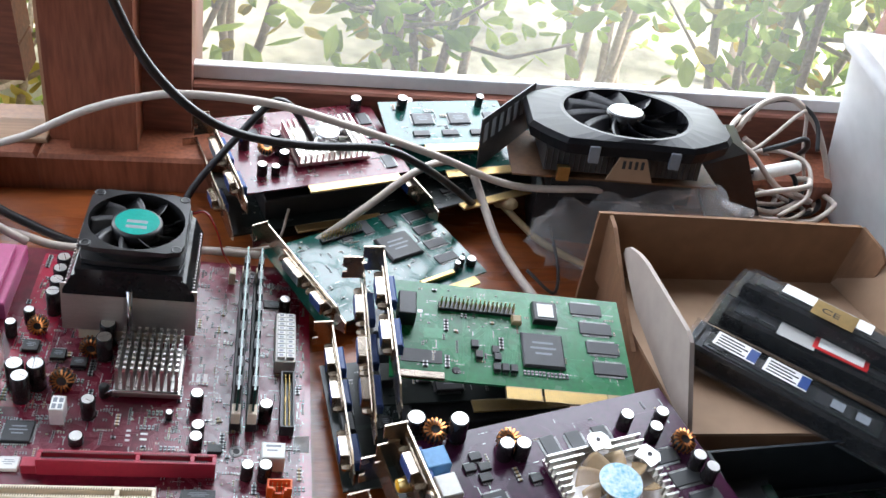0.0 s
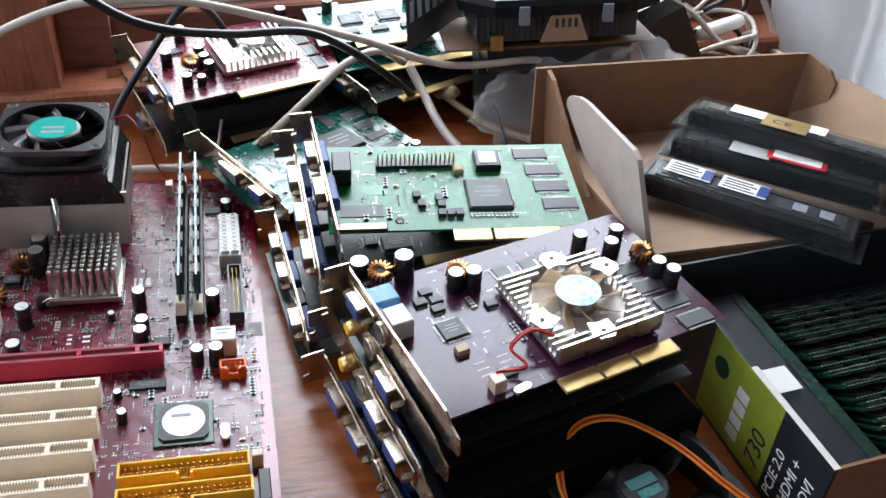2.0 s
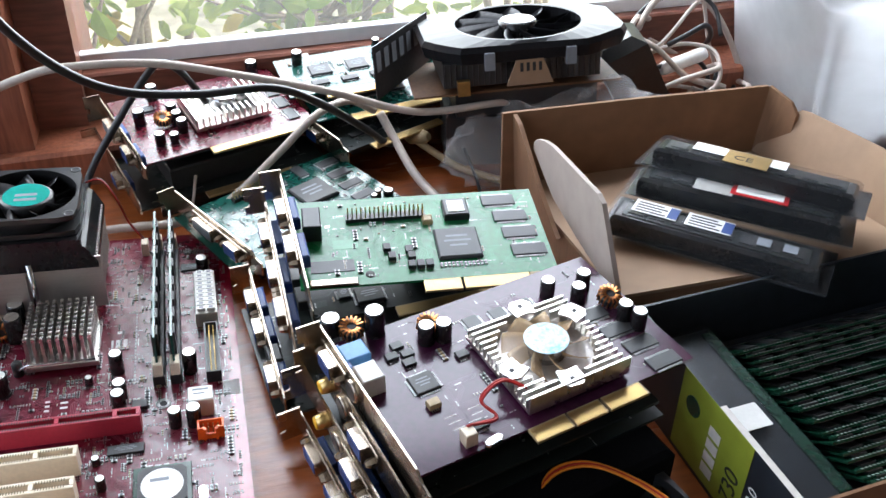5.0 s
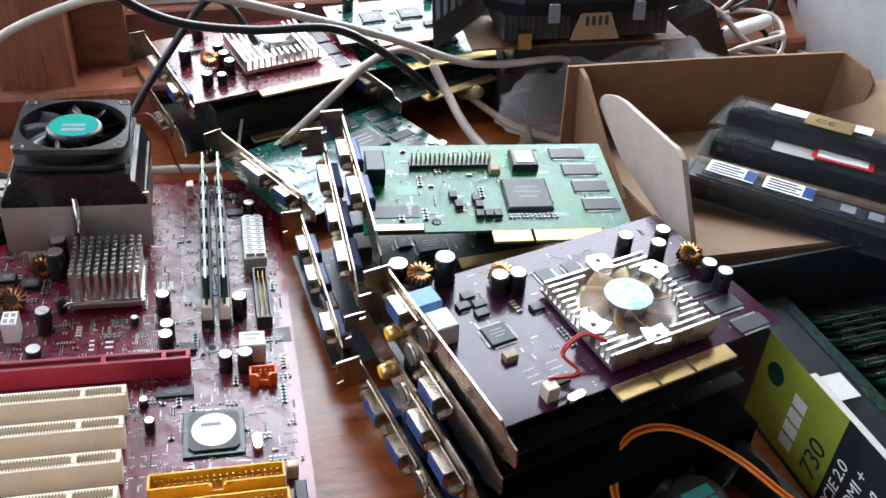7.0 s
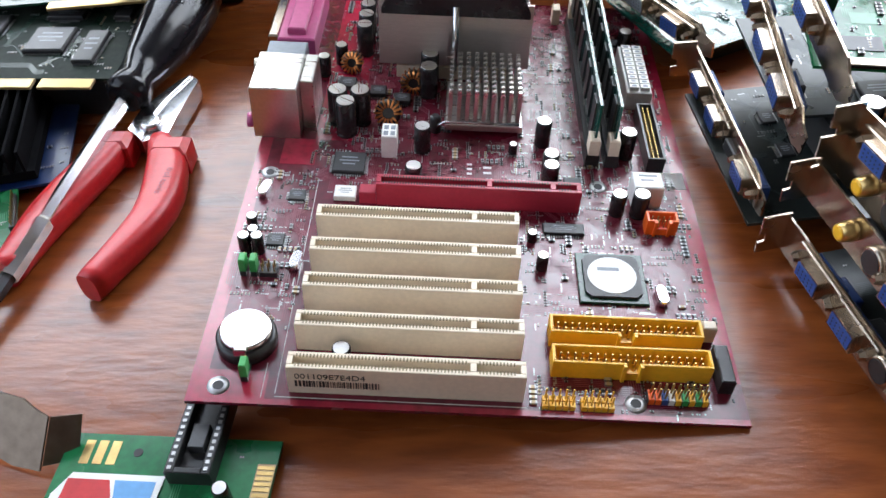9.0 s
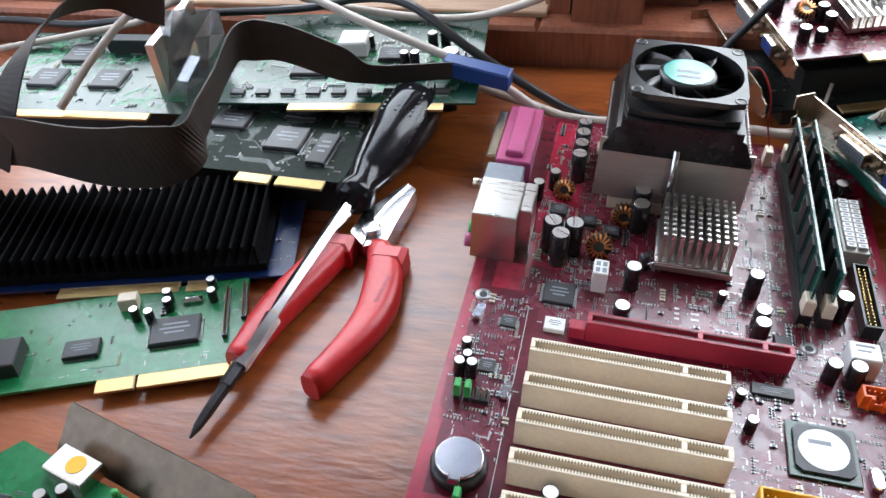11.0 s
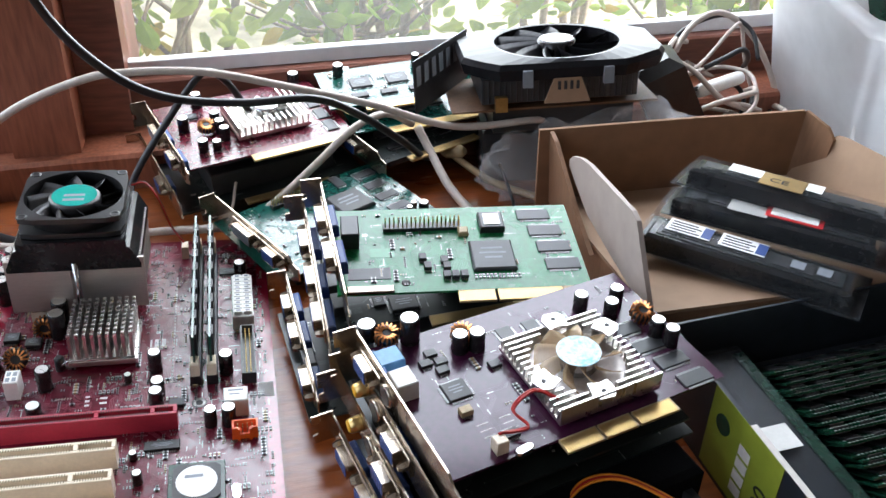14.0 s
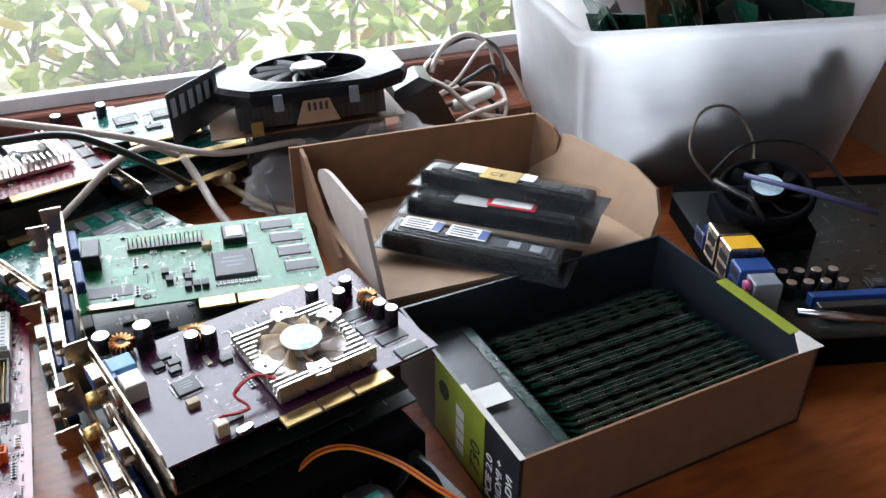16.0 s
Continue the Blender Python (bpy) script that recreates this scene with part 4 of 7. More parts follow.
part("connector", bx(B_(), 0.1985, 0.0400, 0, 0.2040, 0.0445, 0.0085, 0.0005), CREAM, mb, "cream plastic connector")
part("tape", bx(B_(), 0.2005, 0.134, 0.0001, 0.2095, 0.146, 0.0003), TAPEFILM, mb, "strip of clear tape")
# print on the board: maker's mark and title as plain bars
silk(mb, [(0.1395 + 0.0042 * i, 0.186, 0.1420 + 0.0042 * i, 0.1935) for i in range(2)] + [(0.1368, 0.186, 0.1380, 0.1935), (0.140, 0.199, 0.1425, 0.2015)])
silk(mb, [(0.1505, 0.152 + 0.0032 * i, 0.1516, 0.1542 + 0.0032 * i) for i in range(34)], None)
silk(mb, [(0.104, 0.138 + 0.0035 * i, 0.1065, 0.1395 + 0.0035 * i) for i in range(3)] + [(0.112, 0.139, 0.116, 0.1405), (0.112, 0.143, 0.116, 0.1445)])
silk(mb, [(0.128 + 0.005 * (i % 4), 0.05 + 0.006 * (i // 4), 0.1305 + 0.005 * (i % 4), 0.0506 + 0.006 * (i // 4)) for i in range(12)])
silk(mb, [(0.0335, 0.006, 0.0338, 0.13), (0.0335, 0.0045, 0.128, 0.0048), (0.0285, 0.004, 0.0288, 0.02)])

# rear sockets along the edge
io = part("audio_block", bx(B_(), -0.0025, 0.1605, 0, 0.0205, 0.1925, 0.0290, 0.0006), ALU, mb, "plated double-height audio and game port block")
part("rear_shell", bx(B_(), 0.0207, 0.170, 0, 0.0270, 0.1945, 0.0275, 0.0006), ALU, io, "plated rear shell")
for i, mt in enumerate((PINK, GREENPL, BLUE2)):
    bm = B_()
    lathe(bm, 0, 0, [(0.0038, 0), (0.0038, 0.0035), (0.0018, 0.0036)], 14)
    moved(bm, Matrix.Translation((-0.0025, 0.1655 + 0.0105 * i, 0.0065)) @ Matrix.Rotation(radians(-90), 4, "Y"))
    part("jack", bm, mt, io, "round coloured jack socket")
ser = part("serial_port", bx(B_(), -0.0050, 0.2060, 0, 0.0160, 0.2260, 0.0150, 0.0006), GREYPL, mb, "grey plastic port block")
bm = B_()
lathe(bm, 0, 0, [(0.003, 0), (0.003, 0.006), (0.002, 0.0062)], 8)
moved(bm, Matrix.Translation((-0.005, 0.2120, 0.009)) @ Matrix.Rotation(radians(-90), 4, "Y"))
part("hex_nut", bm, NICKEL, ser)
par = part("parallel_port", bx(B_(), -0.0020, 0.2320, 0, 0.0185, 0.2920, 0.0130, 0.0008), PINK, mb, "magenta plastic parallel port")
part("ridge", bx(B_(), 0.0030, 0.2370, 0.013, 0.0130, 0.2870, 0.0165, 0.0008), PINK, par)
part("shell", bx(B_(), -0.0085, 0.2370, 0.002, -0.0022, 0.2870, 0.0115, 0.0010), NICKEL, par, "plated connector shell")

# memory slots
for x in (0.1650, 0.1745):
    s = part("memory_slot", bx(B_(), x - 0.0033, 0.1480, 0, x + 0.0033, 0.2840, 0.0075, 0.0004), BLACK, mb, "black memory slot")
    part("latch", bx(B_(), x - 0.0026, 0.1475, 0.0076, x + 0.0026, 0.1560, 0.0165, 0.0006), CREAM, s, "cream plastic latch")
    part("latch", bx(B_(), x - 0.0026, 0.2765, 0.0076, x + 0.0026, 0.2840, 0.0165, 0.0006), CREAM, s, "cream plastic latch")
part("fan_plug", bx(B_(), 0.1535, 0.2820, 0, 0.1580, 0.2900, 0.0100, 0.0005), CREAM, mb, "cream fan plug")


def memory(name, m, label, group, rest=PCB_TEAL, back=True):
    """A memory module standing on its contacts; x along its length, z up."""
    t = thing(name, m, label, "memory module", group)
    part("circuit_board", bx(B_(), 0, -0.0006, 0, 0.1334, 0.0006, 0.0305), rest, t)
    tn = B_()
    for i in range(8):
        x = 0.006 + i * 0.0155 + (0.004 if i > 3 else 0)
        part("memory_chip", bx(B_(), 0, -0.0018, 0.0085, 0.0085, -0.0007, 0.0275), CHIP, t, "", pose(x, 0, 0), "dimm_front")
        part("memory_chip", bx(B_(), 0, 0.0007, 0.0085, 0.0085, 0.0018, 0.0275), CHIP, t, "", pose(x, 0, 0), "dimm_back")
    for i in range(52):
        bx(tn, 0.004 + i * 0.00242, -0.00075, 0.0285, 0.0051 + i * 0.00242, 0.00075, 0.0300)
        bx(tn, 0.004 + i * 0.00242, -0.0007, 0.0003, 0.0056 + i * 0.00242, 0.0007, 0.003)
    tagged(part("solder_joints", tn, TIN, t), kind="stuff")
    return t


for x in (0.1650, 0.1745):
    memory("memory_module", MB @ pose(x, 0.1498, 0.0048, 0, 0, 90), "teal memory module standing in a motherboard slot", "memory modules in the motherboard")

# processor cooler
cool = thing("processor_cooler", MB @ pose(0.0955, 0.2500, 0), "processor cooler with black fan on a pale heat sink", "cooler")
part("socket", bx(B_(), -0.031, -0.031, 0, 0.031, 0.031, 0.0075), CREAM, cool, "cream processor socket")
part("base", bx(B_(), -0.036, -0.031, 0.009, 0.036, 0.031, 0.014), ALU, cool, "aluminium heat sink base")
for i in range(20):
    yy = -0.0305 + i * 0.0031
    part("fin", bx(B_(), -0.038, yy, 0.014, 0.038, yy + 0.0009, 0.046), ALU_MATT, cool, "", None, ("coolfin", i))
part("end_plate", bx(B_(), -0.040, -0.0325, 0.0095, -0.0035, -0.0312, 0.047), ALU_MATT, cool, "pale metal fin plate")
part("end_plate", bx(B_(), 0.0035, -0.0325, 0.0095, 0.040, -0.0312, 0.047), ALU_MATT, cool, "pale metal fin plate")
bm = tube(B_(), [(0, -0.034, 0.046), (0.0005, -0.0345, 0.025), (0.0, -0.036, 0.013), (0.0, -0.0375, 0.010)], 0.0018, 6)
part("clip", bm, STEEL, cool, "bent steel retaining clip")
bm = B_()
prof = [(-0.0385, 0.040), (-0.0385, 0.043), (-0.033, 0.055), (-0.031, 0.056), (-0.031, 0.0605), (0.031, 0.0605), (0.031, 0.056), (0.033, 0.055), (0.0385, 0.043), (0.0385, 0.040)]
prism(bm, prof[::-1], -0.034, 0.034)
moved(bm, Matrix(((1, 0, 0, 0), (0, 0, 1, 0), (0, 1, 0, 0), (0, 0, 0, 1))))
part("shroud", bm, BLACKGL, cool, "flared black fan shroud")
square_fan(cool, 0.0605, 0.0135, TEAL_LABEL, 0.0745, 9, core=0.255)
for dx, mt in ((0, WIRE_R), (0.0013, CABLE_K)):
    part("wire", tube(B_(), spline([(0.031, 0.024 + dx, 0.066), (0.040, 0.024 + dx, 0.067), (0.048, 0.020 + dx, 0.055), (0.053, 0.026 + dx, 0.032), (0.0595, 0.036 + dx, 0.012)], 6), 0.0006, 5), mt, cool, "thin fan wire")


# ---- graphics cards ----
def card(name, m, L, W, pcb, trace, label, ports, edge=None, y0=-0.014, zb=-0.004, seed=7, group="", dens=1.4, length=0.12, bmat=None, tdens=4.0, x0=0.0012, ends=None):
    """An expansion card lying flat: x away from its bracket, y along the bracket, contacts on the near edge."""
    c = thing(name, m, label, "graphics card", group)
    part("circuit_board", bx(B_(), x0, 0, -0.0016, L, W, 0), pcb, c, "glossy circuit board")
    part("solder_side", bx(B_(), 0.006, 0.004, -0.0022, L - 0.006, W - 0.004, -0.0017), TRACE_DK, c)
    if ends:
        hung_bracket(c, m, *ends, ports)
    elif ports is not None:
        bracket(c, ports, y0, zb, length, material=bmat)
    reg = [(0.012, 0.006, L - 0.004, W - 0.004)]
    traces(c, reg, tdens, seed, trace)
    smds(c, reg, dens, seed + 1)
    for a, b in edge or ():
        contacts(c, a, b, -0.0085, 0.0)
    return c


def to(m, x, y):
    """World x, y to a card's own x, y."""
    p = m.inverted() @ Vector((x, y, m.translation.z))
    return p.x, p.y


# purple card, on top of the front stack
PM = pose(0.2890, -0.0030, 0.0670, 1.0, 0, 13.5)
pc = card("graphics_card", PM, 0.1475, 0.094, PCB_PURPLE, TRACE_PUR, "purple graphics card with silver fan heat sink atop the front stack", [("round", 0.074, 0.001), ("vga", 0.098, -0.001)], ((0.0500, 0.0700), (0.0712, 0.0890), (0.0905, 0.1130)), seed=11, group="stacked graphics cards", dens=0.9, x0=-0.0105, ends=((0.2555, 0.0880, 0.0825), (0.2830, -0.0270, 0.0860)))
for x, y, r, h in ((0.284, 0.0895, 0.0052, 0.0155), (0.2625, 0.0955, 0.0052, 0.010), (0.3075, 0.0765, 0.0043, 0.0115), (0.3165, 0.0765, 0.0043, 0.0115), (0.3790, 0.0945, 0.0040, 0.0115), (0.3930, 0.0860, 0.0040, 0.0115), (0.4000, 0.0960, 0.0040, 0.0115), (0.4110, 0.0665, 0.0040, 0.0115), (0.4155, 0.0590, 0.0040, 0.0115)):
    capacitor(pc, *to(PM, x, y), r, h)
for x, y in ((0.3105, 0.0825), (0.4085, 0.0800), (0.2720, 0.0895)):
    coil(pc, *to(PM, x, y), 0.0058, 12, 0.0055)
chip(pc, *to(PM, 0.2990, 0.0480), 0.0125, 0.0125, 0.0018, rz=0)
chip(pc, *to(PM, 0.3000, 0.0330), 0.0060, 0.0045, 0.0036, "y", BEIGE, marks=False, name="oscillator")
chip(pc, *to(PM, 0.3170, 0.0160), 0.0080, 0.0050, 0.0018, "y")
for i, (x, y) in enumerate(((0.292, 0.076), (0.296, 0.0695), (0.2955, 0.0630), (0.2880, 0.0690), (0.3220, 0.0620))):
    chip(pc, *to(PM, x, y), 0.0062, 0.0048, 0.0022, "y", marks=False)
for x, y, rz in ((0.4170, 0.0330, 0), (0.4110, 0.0470, 0), (0.4040, 0.0600, 0), (0.3660, 0.0865, 90), (0.3500, 0.0830, 90), (0.3350, 0.0800, 90), (0.3960, 0.0735, 0)):
    chip(pc, *to(PM, x, y), 0.0175, 0.0085, 0.0012, "y", CHIPGREY, rz, marks=False, name="memory_chip")
part("audio_header", bx(B_(), *to(PM, 0.2650, 0.0640), 0, *[a + b for a, b in zip(to(PM, 0.2650, 0.0640), (0.013, 0.012))], 0.0085, 0.0006), BLUE2, pc, "light blue plastic socket")
x, y = to(PM, 0.2700, 0.0455)
part("video_socket", bx(B_(), x, y, 0, x + 0.011, y + 0.013, 0.0105, 0.0006), WHITEPL, pc, "white plastic socket block")
x, y = to(PM, 0.3100, 0.0075)
part("fan_plug", bx(B_(), x - 0.003, y - 0.002, 0, x + 0.003, y + 0.004, 0.0075, 0.0004), CREAM, pc, "cream fan plug")
bm = B_()
for sg in (-1, 1):
    lathe(bm, sg * 0.003, 0, [(0.0019, 0), (0.0019, 0.0033), (0.0015, 0.0036)], 12)
bx(bm, -0.003, -0.0019, 0, 0.003, 0.0019, 0.0035)
part("crystal", bm, STEEL, pc, "silver quartz crystal can", pose(*to(PM, 0.3200, 0.0040), 0.0003, 0, 0, 8))
hx, hy = to(PM, 0.3610, 0.0500)
hsb = part("heat_sink", bx(B_(), hx - 0.0285, hy - 0.0285, 0.0022, hx + 0.0285, hy + 0.0285, 0.0042), ALU, pc, "silver slotted fan heat sink")
for i in range(15):
    yy = hy - 0.0275 + i * 0.0038
    if abs(yy + 0.0006 - hy) < 0.0235:
        half = math.sqrt(0.0240 ** 2 - min(0.0239, abs(yy + 0.0006 - hy)) ** 2)
        spans = [(hx - 0.0285, hx - half), (hx + half, hx + 0.0285)]
    else:
        spans = [(hx - 0.0285, hx + 0.0285)]
    for a, b in spans:
        if b - a > 0.003:
            part("fin", bx(B_(), a, yy, 0.0042, b, yy + 0.0011, 0.0100), ALU, hsb)
bm = bx(B_(), hx - 0.0285, hy - 0.0297, 0.0022, hx + 0.0285, hy - 0.0285, 0.0128)
part("side_plate", bm, ALU, hsb, "tall silver side plate")
bm = B_()
for i in range(4):
    bx(bm, hx - 0.008 + i * 0.0065, hy - 0.0299, 0.0055, hx - 0.0062 + i * 0.0065, hy - 0.0296, 0.0125)
part("slots", bm, STEEL, hsb)
for a in (15, 75, 190, 252):
    ca, sa = math.cos(radians(a)), math.sin(radians(a))
    bm = B_()
    prism(bm, [(0.0205, -0.0052), (0.0285, -0.0062), (0.0320, -0.0035), (0.0320, 0.0035), (0.0285, 0.0062), (0.0205, 0.0052), (0.0218, 0.0)], 0.0106, 0.0120)
    moved(bm, Matrix.Translation((hx, hy, 0)) @ pose(0, 0, 0, 0, 0, a + 10))
    lug = part("lug", bm, ALU, hsb, "silver fan mounting lug")
    bm = lathe(B_(), 0.0275, 0, [(0.0013, 0.0120), (0.0013, 0.0123)], 12)
    part("screw", moved(bm, Matrix.Translation((hx, hy, 0)) @ pose(0, 0, 0, 0, 0, a + 10)), INK, lug)
part("recess", lathe(B_(), hx, hy, [(0.0236, 0.0042), (0.0236, 0.0045)], 32), ALU_MATT, hsb, "dull recess under the fan")
rot = part("rotor", lathe(B_(), hx, hy, [(0.0100, 0.0046), (0.0100, 0.012), (0.0098, 0.0132)], 24), STEEL, hsb)
fan_blades(rot, 9, 0.009, 0.0218, 0.0062, 0.6, 0.0088, clear("smoky_clear_blades", 0.08, (0.72, 0.50, 0.28), 0.35, 30, (0.4, 0.75)), hx, hy, 0.0005)
part("label", lathe(B_(), hx, hy, [(0.0112, 0.0132), (0.0111, 0.0136)], 28), BLUE_LABEL, rot, "round pale blue label")
for dx, mt in ((0, WIRE_R), (0.0012, WIRE_R)):
    fx, fy = to(PM, 0.3100, 0.0090)
    part("wire", tube(B_(), spline([(hx - 0.024, hy - 0.020 + dx, 0.009), (hx - 0.034, hy - 0.014 + dx, 0.013), (hx - 0.047, hy - 0.018 + dx, 0.010), (hx - 0.044, hy - 0.027 + dx, 0.006), (fx + dx, fy + 0.002, 0.0078)], 6), 0.0007, 5), mt, pc, "thin red fan wire")
silk(pc, [(0.02 + 0.012 * i, 0.015 + 0.004 * j, 0.026 + 0.012 * i, 0.0156 + 0.004 * j) for i in range(2) for j in range(3)])

# two darker cards below the purple one
M2 = pose(0.2700, -0.0110, 0.0400, 0, 0, 13)
c2 = card("graphics_card", M2, 0.150, 0.095, PCB_BLACK, TRACE_DK, "dark graphics card in the middle of the front stack", [("vga", 0.030, -0.002), ("vga", 0.052, 0.000), ("round", 0.072, 0.0), ("rca", 0.088, 0.001)], None, seed=23, group="stacked graphics cards", dens=0.8, ends=((0.2455, 0.0890, 0.0556), (0.2725, -0.0280, 0.0540)))
part("heat_sink", bx(B_(), 0.045, 0.03, 0.002, 0.095, 0.075, 0.0105, 0.001), BLACK, c2, "black heat sink")
M4 = pose(0.2790, -0.0100, 0.0535, 0, 0, 13)
c4 = card("graphics_card", M4, 0.135, 0.090, PCB_BLACK, TRACE_DK, "dark graphics card directly under the purple one", [("vga", 0.054, 0.000), ("round", 0.078, 0.001), ("rca", 0.094, 0.002)], None, seed=25, group="stacked graphics cards", dens=0.6, ends=((0.2525, 0.0860, 0.0700), (0.2790, -0.0260, 0.0690)))
part("heat_sink", bx(B_(), 0.045, 0.02, 0.001, 0.105, 0.075, 0.0108, 0.001), BLACK, c4, "black heat sink")
M3 = pose(0.2640, -0.0120, 0.0085, 0, 0, 13)
c3 = card("graphics_card", M3, 0.150, 0.095, PCB_BLACK, TRACE_DK, "dark graphics card at the bottom of the front stack", [("vga", 0.024, 0.001), ("round", 0.046, 0.001), ("vga", 0.066, 0.001), ("vga", 0.092, 0.002)], None, seed=29, group="stacked graphics cards", dens=0.6, ends=((0.2400, 0.0860, 0.0290), (0.2690, -0.0310, 0.0250)))
chip(c3, 0.08, 0.05, 0.03, 0.03, 0.0045)
part("heat_sink", bx(B_(), 0.05, 0.03, 0.0046, 0.09, 0.07, 0.0222, 0.001), BLACK, c3, "black heat sink")
part("fan_block", bx(B_(), 0.03, 0.012, 0.0106, 0.12, 0.085, 0.0118, 0.0004), BLACK, c2)
part("support_block", bx(B_(), 0.03, 0.01, -0.0084, 0.12, 0.08, -0.0023), BLACK, c3, "dark underside parts")
# Added black block fills in the shade and heat sinks below the stack.
part("shade_block", bx(B_(), 0.016, -0.020, 0.0010, 0.148, 0.028, 0.0290, 0.003), FINS_SHADE, c3, "added matt black block for shade and heat sinks under the cards")

# bright green card on the back stack
GM = frame_of((0.2545, 0.1305, 0.0722), (0.141, -0.0125, -0.006), (0.0, 0.072, 0.011))
gc = card("graphics_card", GM, 0.1415, 0.0715, PCB_GREEN, TRACE_GRN, "bright green graphics card on top of the back stack", [("vga", 0.086, 0.0), ("vga", 0.052, 0.001)], ((0.064, 0.0850), (0.0865, 0.1240)), seed=31, group="stacked graphics cards", dens=2.2, tdens=7.0, x0=-0.003, ends=((0.2515, 0.2075, 0.1020), (0.2540, 0.0960, 0.0890)))


def glo(x, y):
    p = GM.inverted() @ Vector((x, y, 0.0722 + (y - 0.13) * 0.15))
    return p.x, p.y


chip(gc, *glo(0.3445, 0.1480), 0.0255, 0.0245, 0.0028, "", CHIPGREY, name="graphics_chip")
a, b = glo(0.3505, 0.1755)
part("chip_socket", bx(B_(), a - 0.0075, b - 0.0075, 0, a + 0.0075, b + 0.0075, 0.0048, 0.0008), BLACK, gc, "square black chip socket")
part("chip", bx(B_(), a - 0.005, b - 0.005, 0.0048, a + 0.005, b + 0.005, 0.0053), WHITEPL, gc, "socketed chip with pale label")
for x, y in ((0.3790, 0.1805), (0.3820, 0.1655), (0.3832, 0.1510), (0.3840, 0.1360)):
    chip(gc, *glo(x, y), 0.0205, 0.0090, 0.0012, "y", CHIPGREY, marks=False, name="memory_chip")
for x, y in ((0.3035, 0.1520), (0.3050, 0.1445), (0.3155, 0.1480), (0.3160, 0.1430), (0.3145, 0.1360), (0.3195, 0.1355), (0.3245, 0.1350)):
    chip(gc, *glo(x, y), 0.0042, 0.0048, 0.0030, "y", marks=False)
a, b = glo(0.2862, 0.1790)
header(gc, a, b, 18, 2, 0.0026, 0.0085)
a, b = glo(0.2600, 0.1745)
part("video_socket", bx(B_(), a - 0.001, b - 0.008, 0, a + 0.0095, b + 0.009, 0.0115, 0.0006), BLACK, gc, "black plastic socket block")
# Flat black patch painted where a cutout lies in shadow.
a, b = glo(0.2590, 0.1420)
part("shadow_patch", bx(B_(), a, b - 0.001, 0.00005, a + 0.024, b + 0.008, 0.0004), BLACK, gc, "flat black patch standing in for a shadowed cutout")
a, b = glo(0.2570, 0.1325)
part("spring_bar", bx(B_(), a, b - 0.003, 0.0004, a + 0.026, b + 0.0018, 0.0024, 0.0004), NICKEL, gc, "plated metal bracket foot")
a, b = glo(0.2905, 0.1345)
part("screw_hole", lathe(B_(), a, b, [(0.0026, 0), (0.0026, 0.0002), (0.0014, 0.0003)], 16), INK, gc)
part("hook", bx(B_(), 0.1245, -0.0070, -0.0016, 0.1385, 0.0, 0.0), BEIGE, gc, "bare board hook")
bm = B_()
a, b = glo(0.2740, 0.1575)
bx(bm, a, b, 0, a + 0.014, b + 0.0075, 0.0001)
part("print", bm, TRACE_GRN, gc, "pale maker's mark patch")
for x, y in ((0.266, 0.183), (0.2675, 0.178), (0.272, 0.176)):
    a, b = glo(x, y)
    silk(gc, [(a, b, a + 0.003, b + 0.0022)], TIN)
part("crystal", bx(B_(), *[v - 0.003 for v in glo(0.332, 0.1705)], 0.0, *[v + 0.003 for v in glo(0.332, 0.1705)], 0.0035, 0.0008), BEIGE, gc)

# cards below the green one
M5 = pose(0.2440, 0.1340, 0.0440, 3, 0, 3)
c5 = card("graphics_card", M5, 0.150, 0.078, PCB_BLACK, TRACE_DK, "black graphics card under the bright green one", [("vga", 0.030, 0.0), ("vga", 0.058, 0.0), ("vga", 0.088, 0.001)], ((0.06, 0.12),), seed=37, group="stacked graphics cards", dens=1.6, ends=((0.2405, 0.2160, 0.0870), (0.2430, 0.0980, 0.0640)))
chip(c5, 0.0480, 0.0125, 0.0165, 0.0125, 0.003)
part("heat_sink", bx(B_(), 0.075, 0.02, 0.002, 0.12, 0.06, 0.016, 0.001), BLACK, c5, "black heat sink")
M6 = pose(0.2270, 0.0960, 0.0150, 2, 0, 7)
c6 = card("graphics_card", M6, 0.155, 0.095, PCB_BLACK, TRACE_DK, "dark graphics card at the bottom of the back stack", [("vga", 0.020, 0.001), ("vga", 0.064, 0.0), ("vga", 0.092, 0.001)], ((0.06, 0.12),), seed=41, group="stacked graphics cards", dens=0.8, ends=((0.2245, 0.2170, 0.0310), (0.2335, 0.0990, 0.0310)))
part("heat_sink", bx(B_(), 0.045, 0.02, 0.002, 0.13, 0.085, 0.0235, 0.001), BLACK, c6, "black heat sink")
rnd = random.Random(77)
for c, W in ((c2, 0.095), (c3, 0.095), (c5, 0.078), (c6, 0.095)):
    for i in range(3):
        y = 0.012 + i * (W - 0.02) / 3
        part("socket_block", bx(B_(), 0.0065, y, 0, 0.0145, y + 0.014, rnd.uniform(0.005, 0.008), 0.0006), rnd.choice((BLACK, BLACK, BLUEPL)), c)
        chip(c, 0.034, y + 0.007, 0.007, 0.009, 0.0018, "x")

# teal card lying behind, its bracket leaning over
M7 = pose(0.2190, 0.2240, 0.0170, 2, 0, 27.5)
c7 = card("graphics_card", M7, 0.142, 0.092, PCB_TEAL, TRACE_TEAL, "teal graphics card lying flat behind the stacks", [("dvi", 0.066, 0.0), ("vga", 0.030, 0.0)], ((0.085, 0.13),), seed=43, group="stacked graphics cards", dens=2.4, tdens=7.0, ends=((0.1800, 0.3160, 0.0375), (0.2330, 0.2140, 0.0385)))
